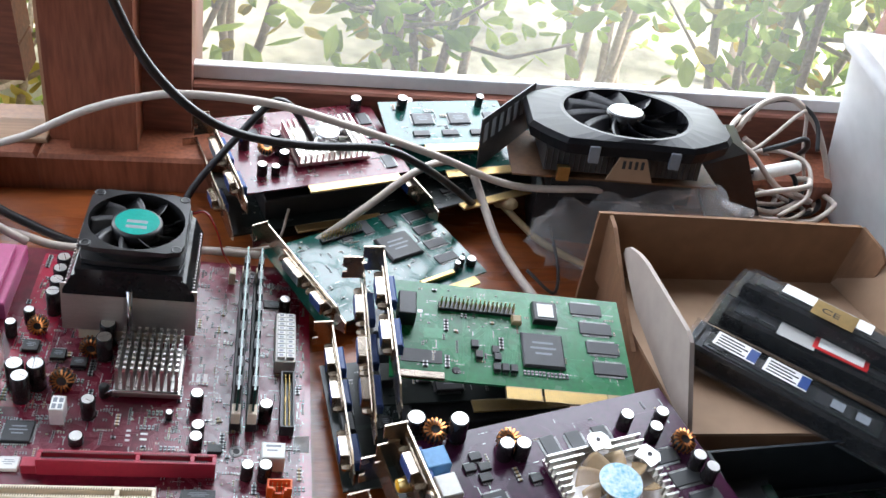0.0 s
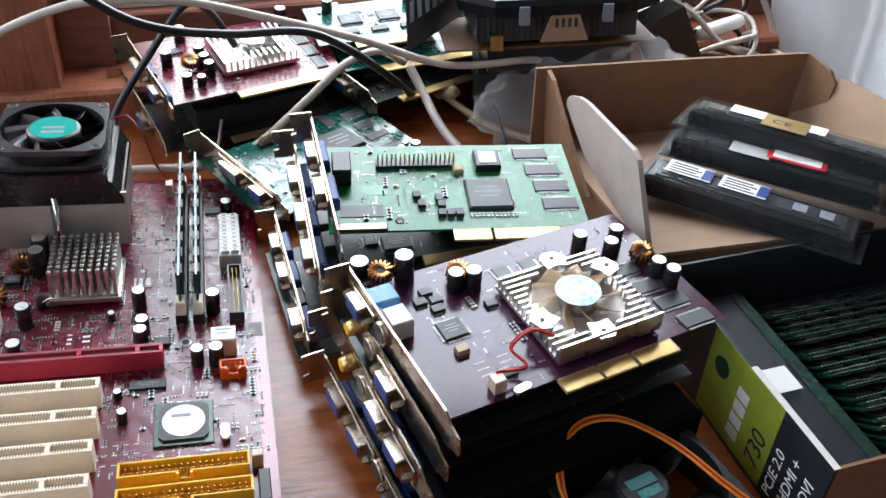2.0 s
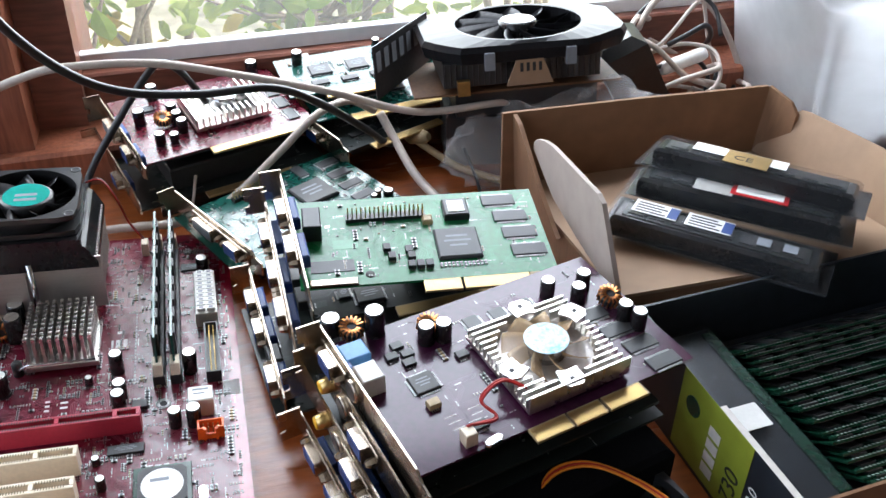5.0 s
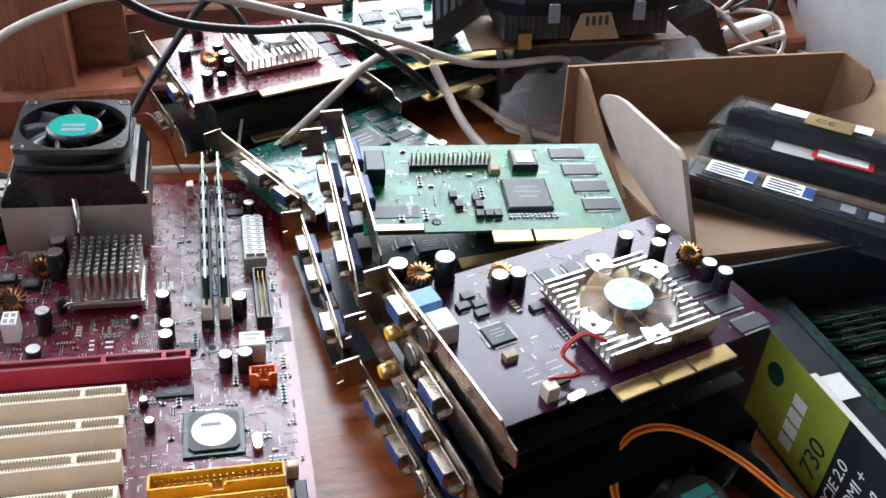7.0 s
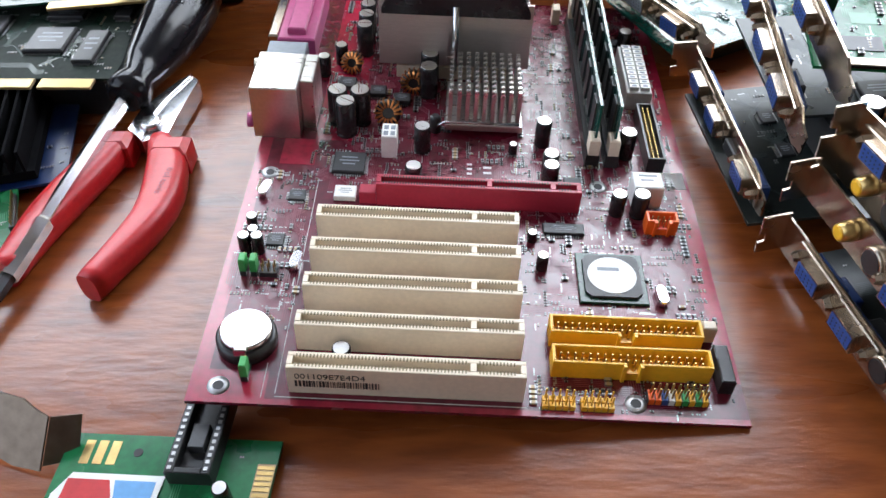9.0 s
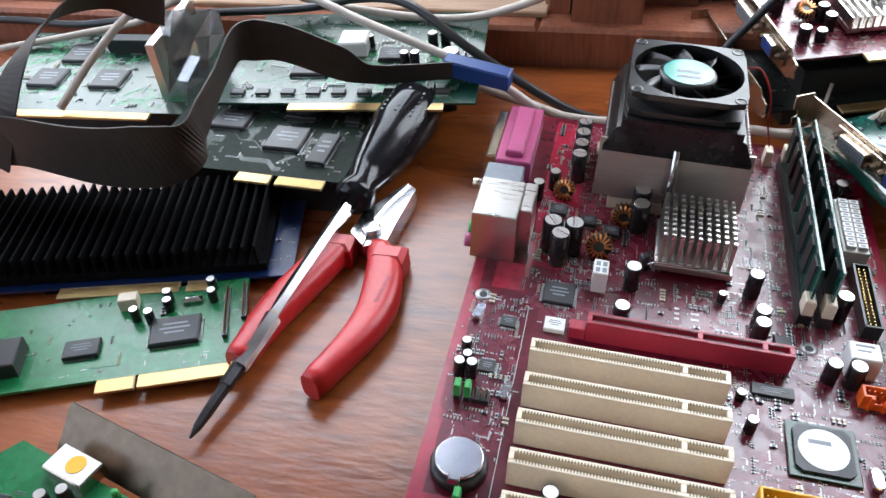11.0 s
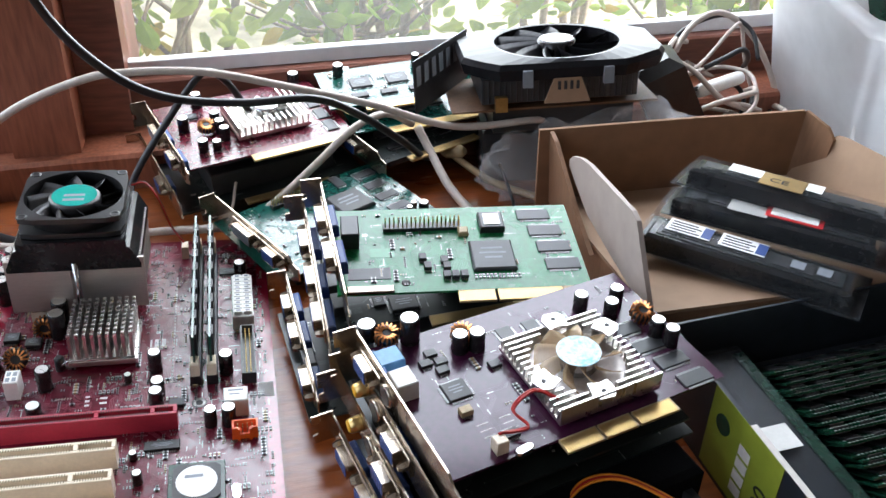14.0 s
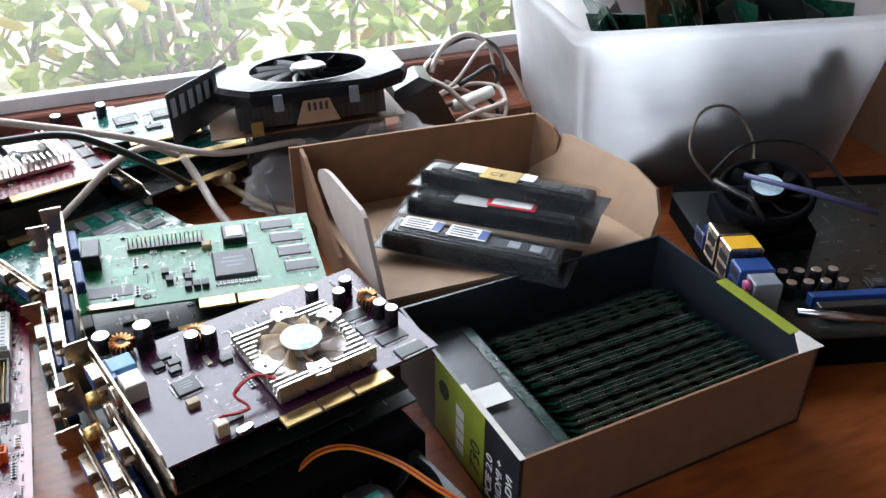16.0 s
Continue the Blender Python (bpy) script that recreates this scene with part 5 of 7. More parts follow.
chip(c7, 0.095, 0.052, 0.028, 0.028, 0.003, "", CHIP, name="graphics_chip")
for i in range(4):
    chip(c7, 0.128 - 0.002 * i, 0.080 - 0.018 * i, 0.018, 0.0085, 0.0012, "y", CHIPGREY, marks=False, name="memory_chip")
for i in range(3):
    chip(c7, 0.104 - 0.020 * i, 0.083, 0.0085, 0.016, 0.0012, "y", CHIPGREY, marks=False, name="memory_chip")
header(c7, 0.045, 0.080, 14, 2, 0.0025, 0.008)
capacitor(c7, 0.135, 0.012, 0.004, 0.006)
capacitor(c7, 0.120, 0.010, 0.0024, 0.009)
capacitor(c7, 0.126, 0.013, 0.0024, 0.009)
part("gold_clip", bx(B_(), 0.086, 0.006, 0.001, 0.116, 0.010, 0.004, 0.0005), GOLD, c7, "gold metal clip")
part("support_block", bx(B_(), 0.02, 0.01, -0.0172, 0.13, 0.08, -0.0023), BLACK, c7, "black underside parts")

# far red card with fan heat sink and the black one beneath it
M8 = pose(0.1620, 0.3340, 0.0500, 5, 0, 17)
c8 = card("graphics_card", M8, 0.135, 0.098, PCB_RED, TRACE_RED, "red graphics card with silver fan heat sink by the window", [("vga", 0.030, 0.0), ("dvi", 0.070, 0.0)], ((0.050, 0.125),), seed=47, group="stacked graphics cards", dens=2.6, tdens=7.0, ends=((0.1320, 0.4120, 0.0720), (0.1660, 0.3080, 0.0660)))
b8 = part("heat_sink", bx(B_(), 0.048, 0.020, 0.002, 0.108, 0.068, 0.005), ALU, c8, "silver fan heat sink")
for i in range(13):
    part("fin", bx(B_(), 0.0485 + i * 0.0047, 0.020, 0.005, 0.0498 + i * 0.0047, 0.068 if not 4 <= i <= 9 else 0.030, 0.013), ALU, b8)
rt = part("rotor", lathe(B_(), 0.080, 0.047, [(0.010, 0.005), (0.010, 0.012), (0.009, 0.013)], 20), STEEL, b8)
fan_blades(rt, 9, 0.0095, 0.018, 0.006, 0.5, 0.009, WHITEPL, 0.080, 0.047)
part("label", lathe(B_(), 0.080, 0.047, [(0.0085, 0.013), (0.0085, 0.0133)], 20), PAPER, rt, "white round label")
for x, y, r, h in ((0.02, 0.02, 0.004, 0.010), (0.03, 0.018, 0.0035, 0.008), (0.015, 0.055, 0.0045, 0.012), (0.040, 0.030, 0.004, 0.011), (0.040, 0.042, 0.004, 0.011), (0.040, 0.055, 0.004, 0.011), (0.12, 0.090, 0.005, 0.012), (0.035, 0.088, 0.0045, 0.012)):
    capacitor(c8, x, y, r, h)
coil(c8, 0.030, 0.045, 0.006, 20, 0.006)
for i in range(4):
    chip(c8, 0.122, 0.015 + 0.02 * i, 0.009, 0.016, 0.0012, "x", CHIPGREY, marks=False, name="memory_chip")
chip(c8, 0.025, 0.072, 0.010, 0.008, 0.002, "y")
part("fan_block", bx(B_(), 0.025, 0.012, -0.0110, 0.120, 0.085, -0.0023), BLACK, c8, "black underside cooler")
M9 = pose(0.1530, 0.3250, 0.0180, 1, 0, 17)
c9 = card("graphics_card", M9, 0.150, 0.095, PCB_BLACK, TRACE_DK, "black graphics card under the far red card", [("vga", 0.040, 0.0)], ((0.05, 0.12),), -0.006, -0.004, 53, "stacked graphics cards", 0.5)
part("heat_sink", bx(B_(), 0.03, 0.012, 0.001, 0.13, 0.085, 0.0185, 0.001), BLACK, c9, "black heat sink")
part("support_block", bx(B_(), 0.02, 0.01, -0.018, 0.13, 0.085, -0.0023), BLACK, c9, "black underside parts")

# pale shining boards between the red card and the big graphics card
for k, (x, y, z, rx, rz, L, W, mt, lb) in enumerate(((0.2930, 0.3800, 0.0440, 9, 12, 0.140, 0.095, PCB_TEAL, "teal circuit card shining in the window light"), (0.3050, 0.3500, 0.0280, 2, 24, 0.120, 0.080, PCB_BLACK, "black circuit card lying in the pile by the window"), (0.2750, 0.3950, 0.0600, 10, 8, 0.110, 0.055, PCB_TEAL, "small circuit card shining in the window light"))):
    m = pose(x, y, z, rx, 0, rz)
    c = card("circuit_card", m, L, W, mt, TRACE_TEAL if mt is PCB_TEAL else TRACE_DK, lb, None if k != 1 else [("vga", 0.03, 0)], ((0.03, L - 0.02),), seed=60 + k, group="pile of circuit cards", dens=1.8)
    for i in range(3):
        chip(c, 0.035 + 0.032 * i, W * 0.55, 0.018, 0.014, 0.002, "xy", CHIPGREY)
    for i in range(3):
        chip(c, 0.03 + 0.025 * i, W * 0.22, 0.014, 0.006, 0.002, "y")
    capacitor(c, 0.02, W * 0.85, 0.0045, 0.011)
    capacitor(c, 0.09, W * 0.88, 0.0035, 0.010)
    part("support_block", bx(B_(), 0.02, 0.01, -z + 0.0015 if k == 0 else -0.012, L - 0.02, W - 0.012, -0.0023), BLACK, c, "dark underside parts")

# big black graphics card with a ten-sided fan shroud
GP = pose(0.4590, 0.3715, 0.0700, -6, -2.0, -7) @ Matrix.Diagonal((0.94, 0.94, 0.94, 1))
gp = thing("large_graphics_card", GP, "large black graphics card with one wide fan, lying on the pile", "graphics card")
part("circuit_board", bx(B_(), -0.0950, -0.044, 0.0, 0.078, 0.045, 0.0016), PCB_BROWN, gp, "brown circuit board edge")
part("heat_sink", bx(B_(), -0.070, -0.042, 0.006, 0.060, 0.036, 0.026), CHIPGREY, gp, "finned heat sink")
bm = B_()
for i in range(28):
    bx(bm, -0.069 + i * 0.0046, -0.0435, 0.007, -0.0682 + i * 0.0046, -0.042, 0.0255)
tagged(part("fins", bm, DARKSTEEL, gp, "thin fins"), kind="stuff")
seg, bm = 40, B_()
shape = [(-0.085, -0.030), (-0.060, -0.058), (-0.020, -0.060), (0.010, -0.060), (0.048, -0.062), (0.086, -0.036), (0.088, 0.030), (0.060, 0.056), (0.010, 0.058), (-0.050, 0.058), (-0.085, 0.034)]


def rim(a):
    """Where a ray at angle a leaves the shroud's outline."""
    d, best = Vector((math.cos(a), math.sin(a))), 0.09
    for (x0, y0), (x1, y1) in zip(shape, shape[1:] + shape[:1]):
        ex, ey = x1 - x0, y1 - y0
        den = d.x * ey - d.y * ex
        if abs(den) > 1e-9:
            t, s = (x0 * ey - y0 * ex) / den, (x0 * d.y - y0 * d.x) / den
            if t > 0 and -0.001 <= s <= 1.001:
                best = t
    return best * d.x, best * d.y


rings = []
for zz, f in ((0.029, 0.97), (0.038, 1.0), (0.0425, 0.965)):
    rings.append([bm.verts.new((rim(2 * math.pi * i / seg)[0] * f, rim(2 * math.pi * i / seg)[1] * f, zz)) for i in range(seg)])
for rr, zz in ((0.0565, 0.0448), (0.0530, 0.0444), (0.0530, 0.027)):
    rings.append([bm.verts.new((rr * math.cos(2 * math.pi * i / seg), rr * 0.98 * math.sin(2 * math.pi * i / seg), zz)) for i in range(seg)])
for a, b in zip(rings, rings[1:]):
    for i in range(seg):
        bm.faces.new((a[i], a[(i + 1) % seg], b[(i + 1) % seg], b[i]))
shr = part("shroud", bm, SHROUD, gp, "faceted glossy black fan shroud")
for x, y, rz in ((-0.035, -0.0595, 0), (0.030, -0.0610, 0)):
    part("clip", bx(B_(), x - 0.004, y - 0.002, 0.024, x + 0.004, y + 0.002, 0.038, 0.0005), GREYPL, shr, "grey shroud clip")
bm = prism(B_(), [(-0.022, 0.010), (0.016, 0.010), (0.008, 0.030), (-0.014, 0.030)], 0, 0.002)
moved(bm, Matrix.Translation((0, -0.0590, 0)) @ Matrix(((1, 0, 0, 0), (0, 0, -1, 0), (0, 1, 0, 0), (0, 0, 0, 1))))
vp = part("vent_plate", bm, CARDB_IN, shr, "pale slotted vent plate")
bm = B_()
for i in range(4):
    bx(bm, -0.011 + i * 0.005, -0.0613, 0.021, -0.0085 + i * 0.005, -0.0609, 0.028)
part("slots", bm, INK, vp)
rot = part("rotor", lathe(B_(), 0, 0, [(0.0165, 0.030), (0.0165, 0.045), (0.014, 0.0462)], 26), BLACKGL, gp, "fan rotor hub")
fan_blades(rot, 11, 0.016, 0.0520, 0.011, 0.7, 0.038, SHROUD)
part("label", lathe(B_(), 0, 0, [(0.0145, 0.0462), (0.0142, 0.0466)], 26), PAPER, rot, "white round hub label")
BRK = Matrix.Translation((-0.098, 0.004, 0)) @ pose(0, 0, 0, 0, 0, -30)
br = part("bracket", moved(bx(B_(), -0.0005, -0.054, 0.002, 0.0005, 0.054, 0.046), BRK), DARKSTEEL, gp, "black two-slot bracket with vents")
for i in range(7):
    part("vent", moved(bx(B_(), -0.0008, -0.050 + i * 0.0145, 0.024, 0.0008, -0.042 + i * 0.0145, 0.040), BRK), GREYPL, br)
part("connector", bx(B_(), -0.060, -0.052, 0.0017, -0.050, -0.046, 0.014, 0.0005), GOLD, gp, "gold plated connector")
part("support_block", bx(B_(), -0.06, -0.035, -0.022, 0.06, 0.035, -0.0005), BLACK, gp, "black underside parts")
solo("power_plug_block", bx(B_(), -0.022, -0.024, 0, 0.022, 0.024, 0.078, 0.009), BLACK, pose(0.5900, 0.3930, 0.0105, 0, -28, -10), "black plug-in power supply block", "power adapter")
solo("cooler_body", bx(B_(), -0.060, -0.032, 0, 0.055, 0.030, 0.0480, 0.004), BLACK, pose(0.4590, 0.3780, 0.0, 0, 0, -10), "black cooler body under the large graphics card", "cooler")


def crumpled(name, m, sx, sy, sz, seed, material, label):
    """A crushed clear bag: a lumpy, closed skin."""
    rnd = random.Random(seed)
    bm = B_()
    bmesh.ops.create_icosphere(bm, subdivisions=4, radius=1)
    off = Vector((rnd.uniform(0, 9), rnd.uniform(0, 9), seed))
    for v in bm.verts:
        k = 1 + 0.42 * noise.noise(v.co * 2.3 + off) + 0.22 * abs(noise.noise(v.co * 6 + off)) - 0.16 * abs(noise.noise(v.co * 13 + off))
        p = v.co * k
        v.co = (p.x * sx, p.y * sy, max(-0.9, p.z) * sz)
    return solo(name, bm, material, m, label, "plastic bag")


crumpled("clear_bag", pose(0.4380, 0.3160, 0.0300), 0.052, 0.028, 0.034, 3, BAGFILM, "crumpled clear plastic bag behind the cardboard box")
crumpled("clear_bag", pose(0.5050, 0.3180, 0.0350), 0.056, 0.026, 0.040, 5, BAGFILM, "crumpled clear plastic bag behind the cardboard box")
crumpled("white_bag", pose(0.4950, 0.3280, 0.0185), 0.034, 0.016, 0.018, 8, WHITEPL, "small white packing bag behind the cardboard box")

# ---- cardboard box with packed memory ----
CB = pose(0.4150, 0.1000, 0, 0, 0, -1.0)
cb = thing("cardboard_box", CB, "open brown cardboard box with raised flaps", "box")
T = 0.003
ACROSS = Matrix(((0, 0, 1, 0), (1, 0, 0, 0), (0, 1, 0, 0), (0, 0, 0, 1)))
part("body", moved(prism(B_(), [(0.0, 0.0), (0.169, 0.0), (0.169, 0.0280), (0.0, 0.0520)], 0.010, 0.205), ACROSS), CARDB, cb, "brown cardboard lower body")
part("inner_floor", moved(prism(B_(), [(0.0, 0.0522), (0.1688, 0.0282), (0.1688, 0.0305), (0.0, 0.0545)], 0.010, 0.205), ACROSS), CARDB_IN, cb, "pale cardboard inner floor")


def panel(nm, pts, o, u, v, material, lb):
    """A flat panel: its outline in the directions u and v from o."""
    bm = prism(B_(), pts, 0, T)
    u, v = Vector(u).normalized(), Vector(v).normalized()
    m = Matrix((u, v, u.cross(v))).transposed().to_4x4()
    m.translation = o
    return part(nm, moved(bm, m), material, cb, lb)


panel("back_wall", [(0, -0.050), (0.2085, -0.050), (0.2085, 0.0335), (0.1000, 0.0360), (0.0, 0.0370)], (-0.0055, 0.1730, 0.050), (1, 0, 0), (0, 0.04, 1), CARDB, "brown cardboard back wall")
panel("corner_tab", [(0, -0.020), (0.030, -0.014), (0.030, 0.022), (0.022, 0.029), (0.0, 0.0335)], (0.2030, 0.1725, 0.0500), (0.28, -1, 0), (0.1, 0, 1), CARDB, "brown folded corner tab")
panel("side_wall", [(0, 0), (0.166, -0.020), (0.160, 0.010), (0.143, 0.027), (0.136, 0.029), (0.050, 0.0400), (0.018, 0.0360), (0.004, 0.022)], (0.2055, 0.002, 0.0500), (0, 1, 0), (0.42, 0, 1), CARDB_IN, "pale cardboard side wall")
panel("flap", [(0.0, 0.003), (0.020, 0.0), (0.060, 0.001), (0.105, 0.004), (0.147, 0.018), (0.147, 0.023), (0.142, 0.028), (0.128, 0.034), (0.113, 0.0375), (0.042, 0.045), (0.034, 0.043), (0.028, 0.036)], (0.0085, -0.001, 0.0530), (0, 1, 0), (0.02, 0, 1), FLAPCARD, "greyish card tuck flap standing up")
panel("left_wall", [(0.08, -0.010), (0.170, -0.022), (0.170, 0.036), (0.158, 0.034), (0.110, 0.004)], (0.0035, 0.001, 0.050), (0, 1, 0), (-0.05, 0, 1), CARDB, "brown cardboard side wall")


def blister(m, label, sticker, seed):
    t = thing("memory_pack", m, label, "memory pack", "memory packs in the cardboard box")
    L, W, H = 0.126, 0.027, 0.0135
    part("tray", bx(B_(), 0.002, 0.002, 0.0, L - 0.002, W - 0.002, H - 0.0022, 0.002), BLACKGL, t, "black tray")
    part("flange", bx(B_(), -0.004, -0.001, -0.0006, L + 0.006, W + 0.016, 0.0002), BLACKGL, t, "black tray flange")
    part("module", bx(B_(), 0.008, 0.006, H - 0.0022, L - 0.008, W - 0.006, H - 0.0014), PCB_BLACK, t, "dark memory module")
    bm = B_()
    for i in range(8):
        bx(bm, 0.011 + i * 0.0135, 0.008, H - 0.0014, 0.0205 + i * 0.0135, W - 0.008, H - 0.0006)
    part("memory_chips", bm, CHIP, t)
    bm = bx(B_(), 0, 0, 0.0003, L, W, H, 0.003)
    part("cover", bm, FILM, t, "clear blister cover")
    part("rim", bx(B_(), -0.007, -0.004, -0.0004, L + 0.006, W + 0.017, 0.0005), FILM, t, "clear blister rim")
    if sticker == "ce":
        s = part("sticker", bx(B_(), 0.045, 0.001, H + 0.0002, 0.072, W - 0.004, H + 0.0006), GOLD, t, "brass-coloured seal sticker")
        text("CE", 0.010, Matrix.Translation((0.050, 0.008, H + 0.0007)), INK, s)
        part("label", bx(B_(), 0.024, 0.010, H + 0.0001, 0.082, W - 0.003, H + 0.0003), PAPER, t, "white paper label")
    elif sticker == "red":
        s = part("sticker", bx(B_(), 0.058, 0.004, H + 0.0002, 0.092, W - 0.006, H + 0.0005), REDRUB, t, "white label with red border")
        part("paper", bx(B_(), 0.061, 0.007, H + 0.0005, 0.089, W - 0.009, H + 0.0008), PAPER, s)
        part("tape", bx(B_(), 0.036, 0.0, H + 0.0001, 0.060, W, H + 0.0004), TAPEFILM, t, "strip of clear tape")
    else:
        for x in (0.012, 0.045):
            s = part("label", bx(B_(), x, 0.010, H + 0.0002, x + 0.028, W - 0.003, H + 0.0005), PAPER, t, "white and blue paper label")
            silk(s, [(x + 0.002, 0.0205 - 0.003 * i, x + 0.018 + 0.003 * (i % 2), 0.0218 - 0.003 * i) for i in range(4)], INK, H + 0.0005)
            silk(s, [(x + 0.022, 0.011, x + 0.028, W - 0.004)], BLUEPL, H + 0.0005)
        for x in (0.088, 0.103):
            part("print", bx(B_(), x, 0.009, H + 0.0002, x + 0.008, 0.017, H + 0.0004), GREYPL, t)
    return t


blister(pose(0.4435, 0.1610, 0.0556, 0, 0, -44), "clear blister pack of memory with white and blue labels", "white", 1)
blister(pose(0.4690, 0.1790, 0.0675, -6, 0, -41.5), "clear blister pack of memory with a red-bordered label", "red", 2)
blister(pose(0.4850, 0.1930, 0.0795, -8, 0, -45), "clear blister pack of memory with a brass seal sticker", "ce", 3)

# ---- printed box full of memory modules ----
RB = pose(0.4385, -0.0560, 0, 0, 0, 3.5)
rb = thing("printed_box", RB, "black and lime printed card box without lid, full of memory modules", "box")
LX, LY, H = 0.2000, 0.1420, 0.0570
part("bottom", bx(B_(), 0, 0, 0.0005, LX, LY, 0.003), BLACKCARD, rb)
part("front_wall", bx(B_(), 0.0022, 0, 0.003, LX - 0.0022, 0.0016, H), CARDB, rb, "brown unprinted card wall")
part("back_wall", bx(B_(), 0.0022, LY - 0.0016, 0.003, LX - 0.0022, LY, H), BLACKCARD, rb, "black card wall")
lw = part("left_wall", bx(B_(), 0, 0, 0.003, 0.002, LY, H), BLACKCARD, rb, "black and lime printed card wall")
part("lime_print", bx(B_(), -0.0003, 0.034, 0.0035, -0.0001, 0.092, H), LIME, lw, "lime green printed panel")
part("white_edge", bx(B_(), -0.0001, 0.0, H, 0.0032, 0.062, H + 0.0004), CARDWHITE, lw, "white card edge")
up = Matrix(((0, 0, -1, 0), (0, 1, 0, 0), (1, 0, 0, 0), (0, 0, 0, 1)))
for body, yy, zz in (("PCIE 2.0", 0.0250, 0.006), ("HDMI +", 0.0150, 0.012), ("DLDVI", 0.0050, 0.014)):
    text(body, 0.0088, Matrix.Translation((-0.0004, yy, zz)) @ up, PAPER, lw)
text("730", 0.0150, Matrix.Translation((-0.0006, 0.0380, 0.010)) @ up, BLACKCARD, lw)
bm = B_()
for i in range(4):
    bx(bm, -0.0006, 0.0560, 0.010 + 0.0085 * i, -0.0004, 0.0650, 0.0165 + 0.0085 * i)
part("print", bm, CARDWHITE, lw, "maker's lettering as plain bars")
bm = B_()
lathe(bm, 0, 0, [(0.006, 0), (0.006, 0.0003)], 18)
moved(bm, Matrix.Translation((-0.0004, 0.0800, 0.040)) @ Matrix.Rotation(radians(-90), 4, "Y"))
part("print", bm, PCB_DKGREEN, lw)
rw = part("right_wall", bx(B_(), LX - 0.002, 0, 0.003, LX, LY, H), BLACKCARD, rb, "black and lime printed card wall")
part("lime_print", bx(B_(), LX - 0.0070, 0.016, H, LX + 0.0015, 0.078, H + 0.0005), LIME, rw, "lime green printed fold")
part("white_corner", prism(B_(), [(LX - 0.016, 0.0), (LX + 0.002, -0.001), (LX + 0.001, 0.016), (LX - 0.004, 0.015)], H, H + 0.0006), CARDWHITE, rw, "torn white card corner")
tray = thing("clear_tray", RB @ pose(0.006, 0.010, 0.0035, 0, 0, 0), "clear plastic tray with a memory module inside the printed box", "plastic tray")
part("module", bx(B_(), 0.031, 0.004, 0.0313, 0.0375, 0.120, 0.0328), PCB_DKGREEN, tray, "green memory module")
part("body", bx(B_(), 0.0, 0.0, 0.0, 0.040, 0.128, 0.0345, 0.004), FILM, tray, "clear ribbed tray")
part("label", bx(B_(), 0.001, 0.048, 0.0346, 0.026, 0.064, 0.0349), PAPER, tray, "white paper sticker")
part("insert", bx(B_(), 0.002, 0.003, 0.0002, 0.0375, 0.124, 0.0312), BLACKCARD, tray, "dark card insert")
rnd = random.Random(9)
part("card_insert", bx(B_(), 0.048, 0.004, 0.0031, 0.196, 0.138, 0.0165), BLACKCARD, rb, "black card insert")
for i in range(21):
    yy = 0.024 + i * 0.0048
    lean = 50 + rnd.uniform(-4, 4)
    t = memory("memory_module", RB @ pose(0.0540 + rnd.uniform(-0.002, 0.002) - 0.0003 * i, yy + 0.012, 0.0175, lean, 0, rnd.uniform(-0.8, 0.8)), "dark green memory module leaning in the printed box", "memory modules in the printed box", PCB_DKGREEN)

# ---- black case fan in front ----
fn = thing("case_fan", pose(0.3720, -0.0240, 0.0260, 0, 0, 14), "black square case fan lying on the table, orange leads round it", "fan")
square_fan(fn, 0.080, 0.0252, BLACK, 0.0, 7, core=0.165)
bm = B_()
bx(bm, -0.0075, -0.0015, -0.0006, 0.0075, 0.0042, -0.0004)
bx(bm, -0.0055, -0.0072, -0.0006, 0.0065, -0.0025, -0.0004)
part("print", bm, TEAL_LABEL, fn, "teal maker's mark as plain bars")
for dx, mt in ((0.0, WIRE_O), (0.0013, WIRE_R), (0.0026, WIRE_O)):
    pts = [(0.4020, -0.0500 + dx, 0.028), (0.3600, -0.0560 + dx, 0.029), (0.3350, -0.0400 + dx, 0.031), (0.3330 + dx, -0.0150, 0.034), (0.3480, 0.0020 + dx, 0.038), (0.3680, 0.0020 + dx, 0.040), (0.3880 + dx, -0.0120, 0.036), (0.4030 + dx, -0.0330, 0.031), (0.4180 + dx, -0.0500, 0.022), (0.4230, -0.0640 + dx, 0.004)]
    cable("fan_lead", pts, 0.00075, mt, "thin orange and red fan lead", "wire", 6)
solo("lead_plug", bx(B_(), -0.006, -0.003, 0, 0.006, 0.003, 0.005, 0.0006), REDPL, pose(0.4040, -0.0500, 0.0262, 0, 0, 5), "small red lead plug resting on the fan", "plug")

# ---- white bin ----
BN = pose(0.6450, 0.2450, 0, 0, 0, -11.5)
bn = thing("plastic_bin", BN, "milky white plastic storage bin holding circuit boards", "bin")
BL, BD, BH, tp = 0.300, 0.228, 0.155, 0.022


def ring_at(f, grow, r=0.016, n=5):
    """Rounded rectangle round the bin at a height share f."""
    d = tp * (1 - f) - grow
    x0, y0, x1, y1 = d, d, BL - d, BD - d
    out = []
    for cx, cy, a0 in ((x1 - r, y0 + r, -90), (x1 - r, y1 - r, 0), (x0 + r, y1 - r, 90), (x0 + r, y0 + r, 180)):
        for k in range(n):
            a = radians(a0 + 90 * k / (n - 1))
            out.append((cx + r * math.cos(a), cy + r * math.sin(a), BH * f))
    return out


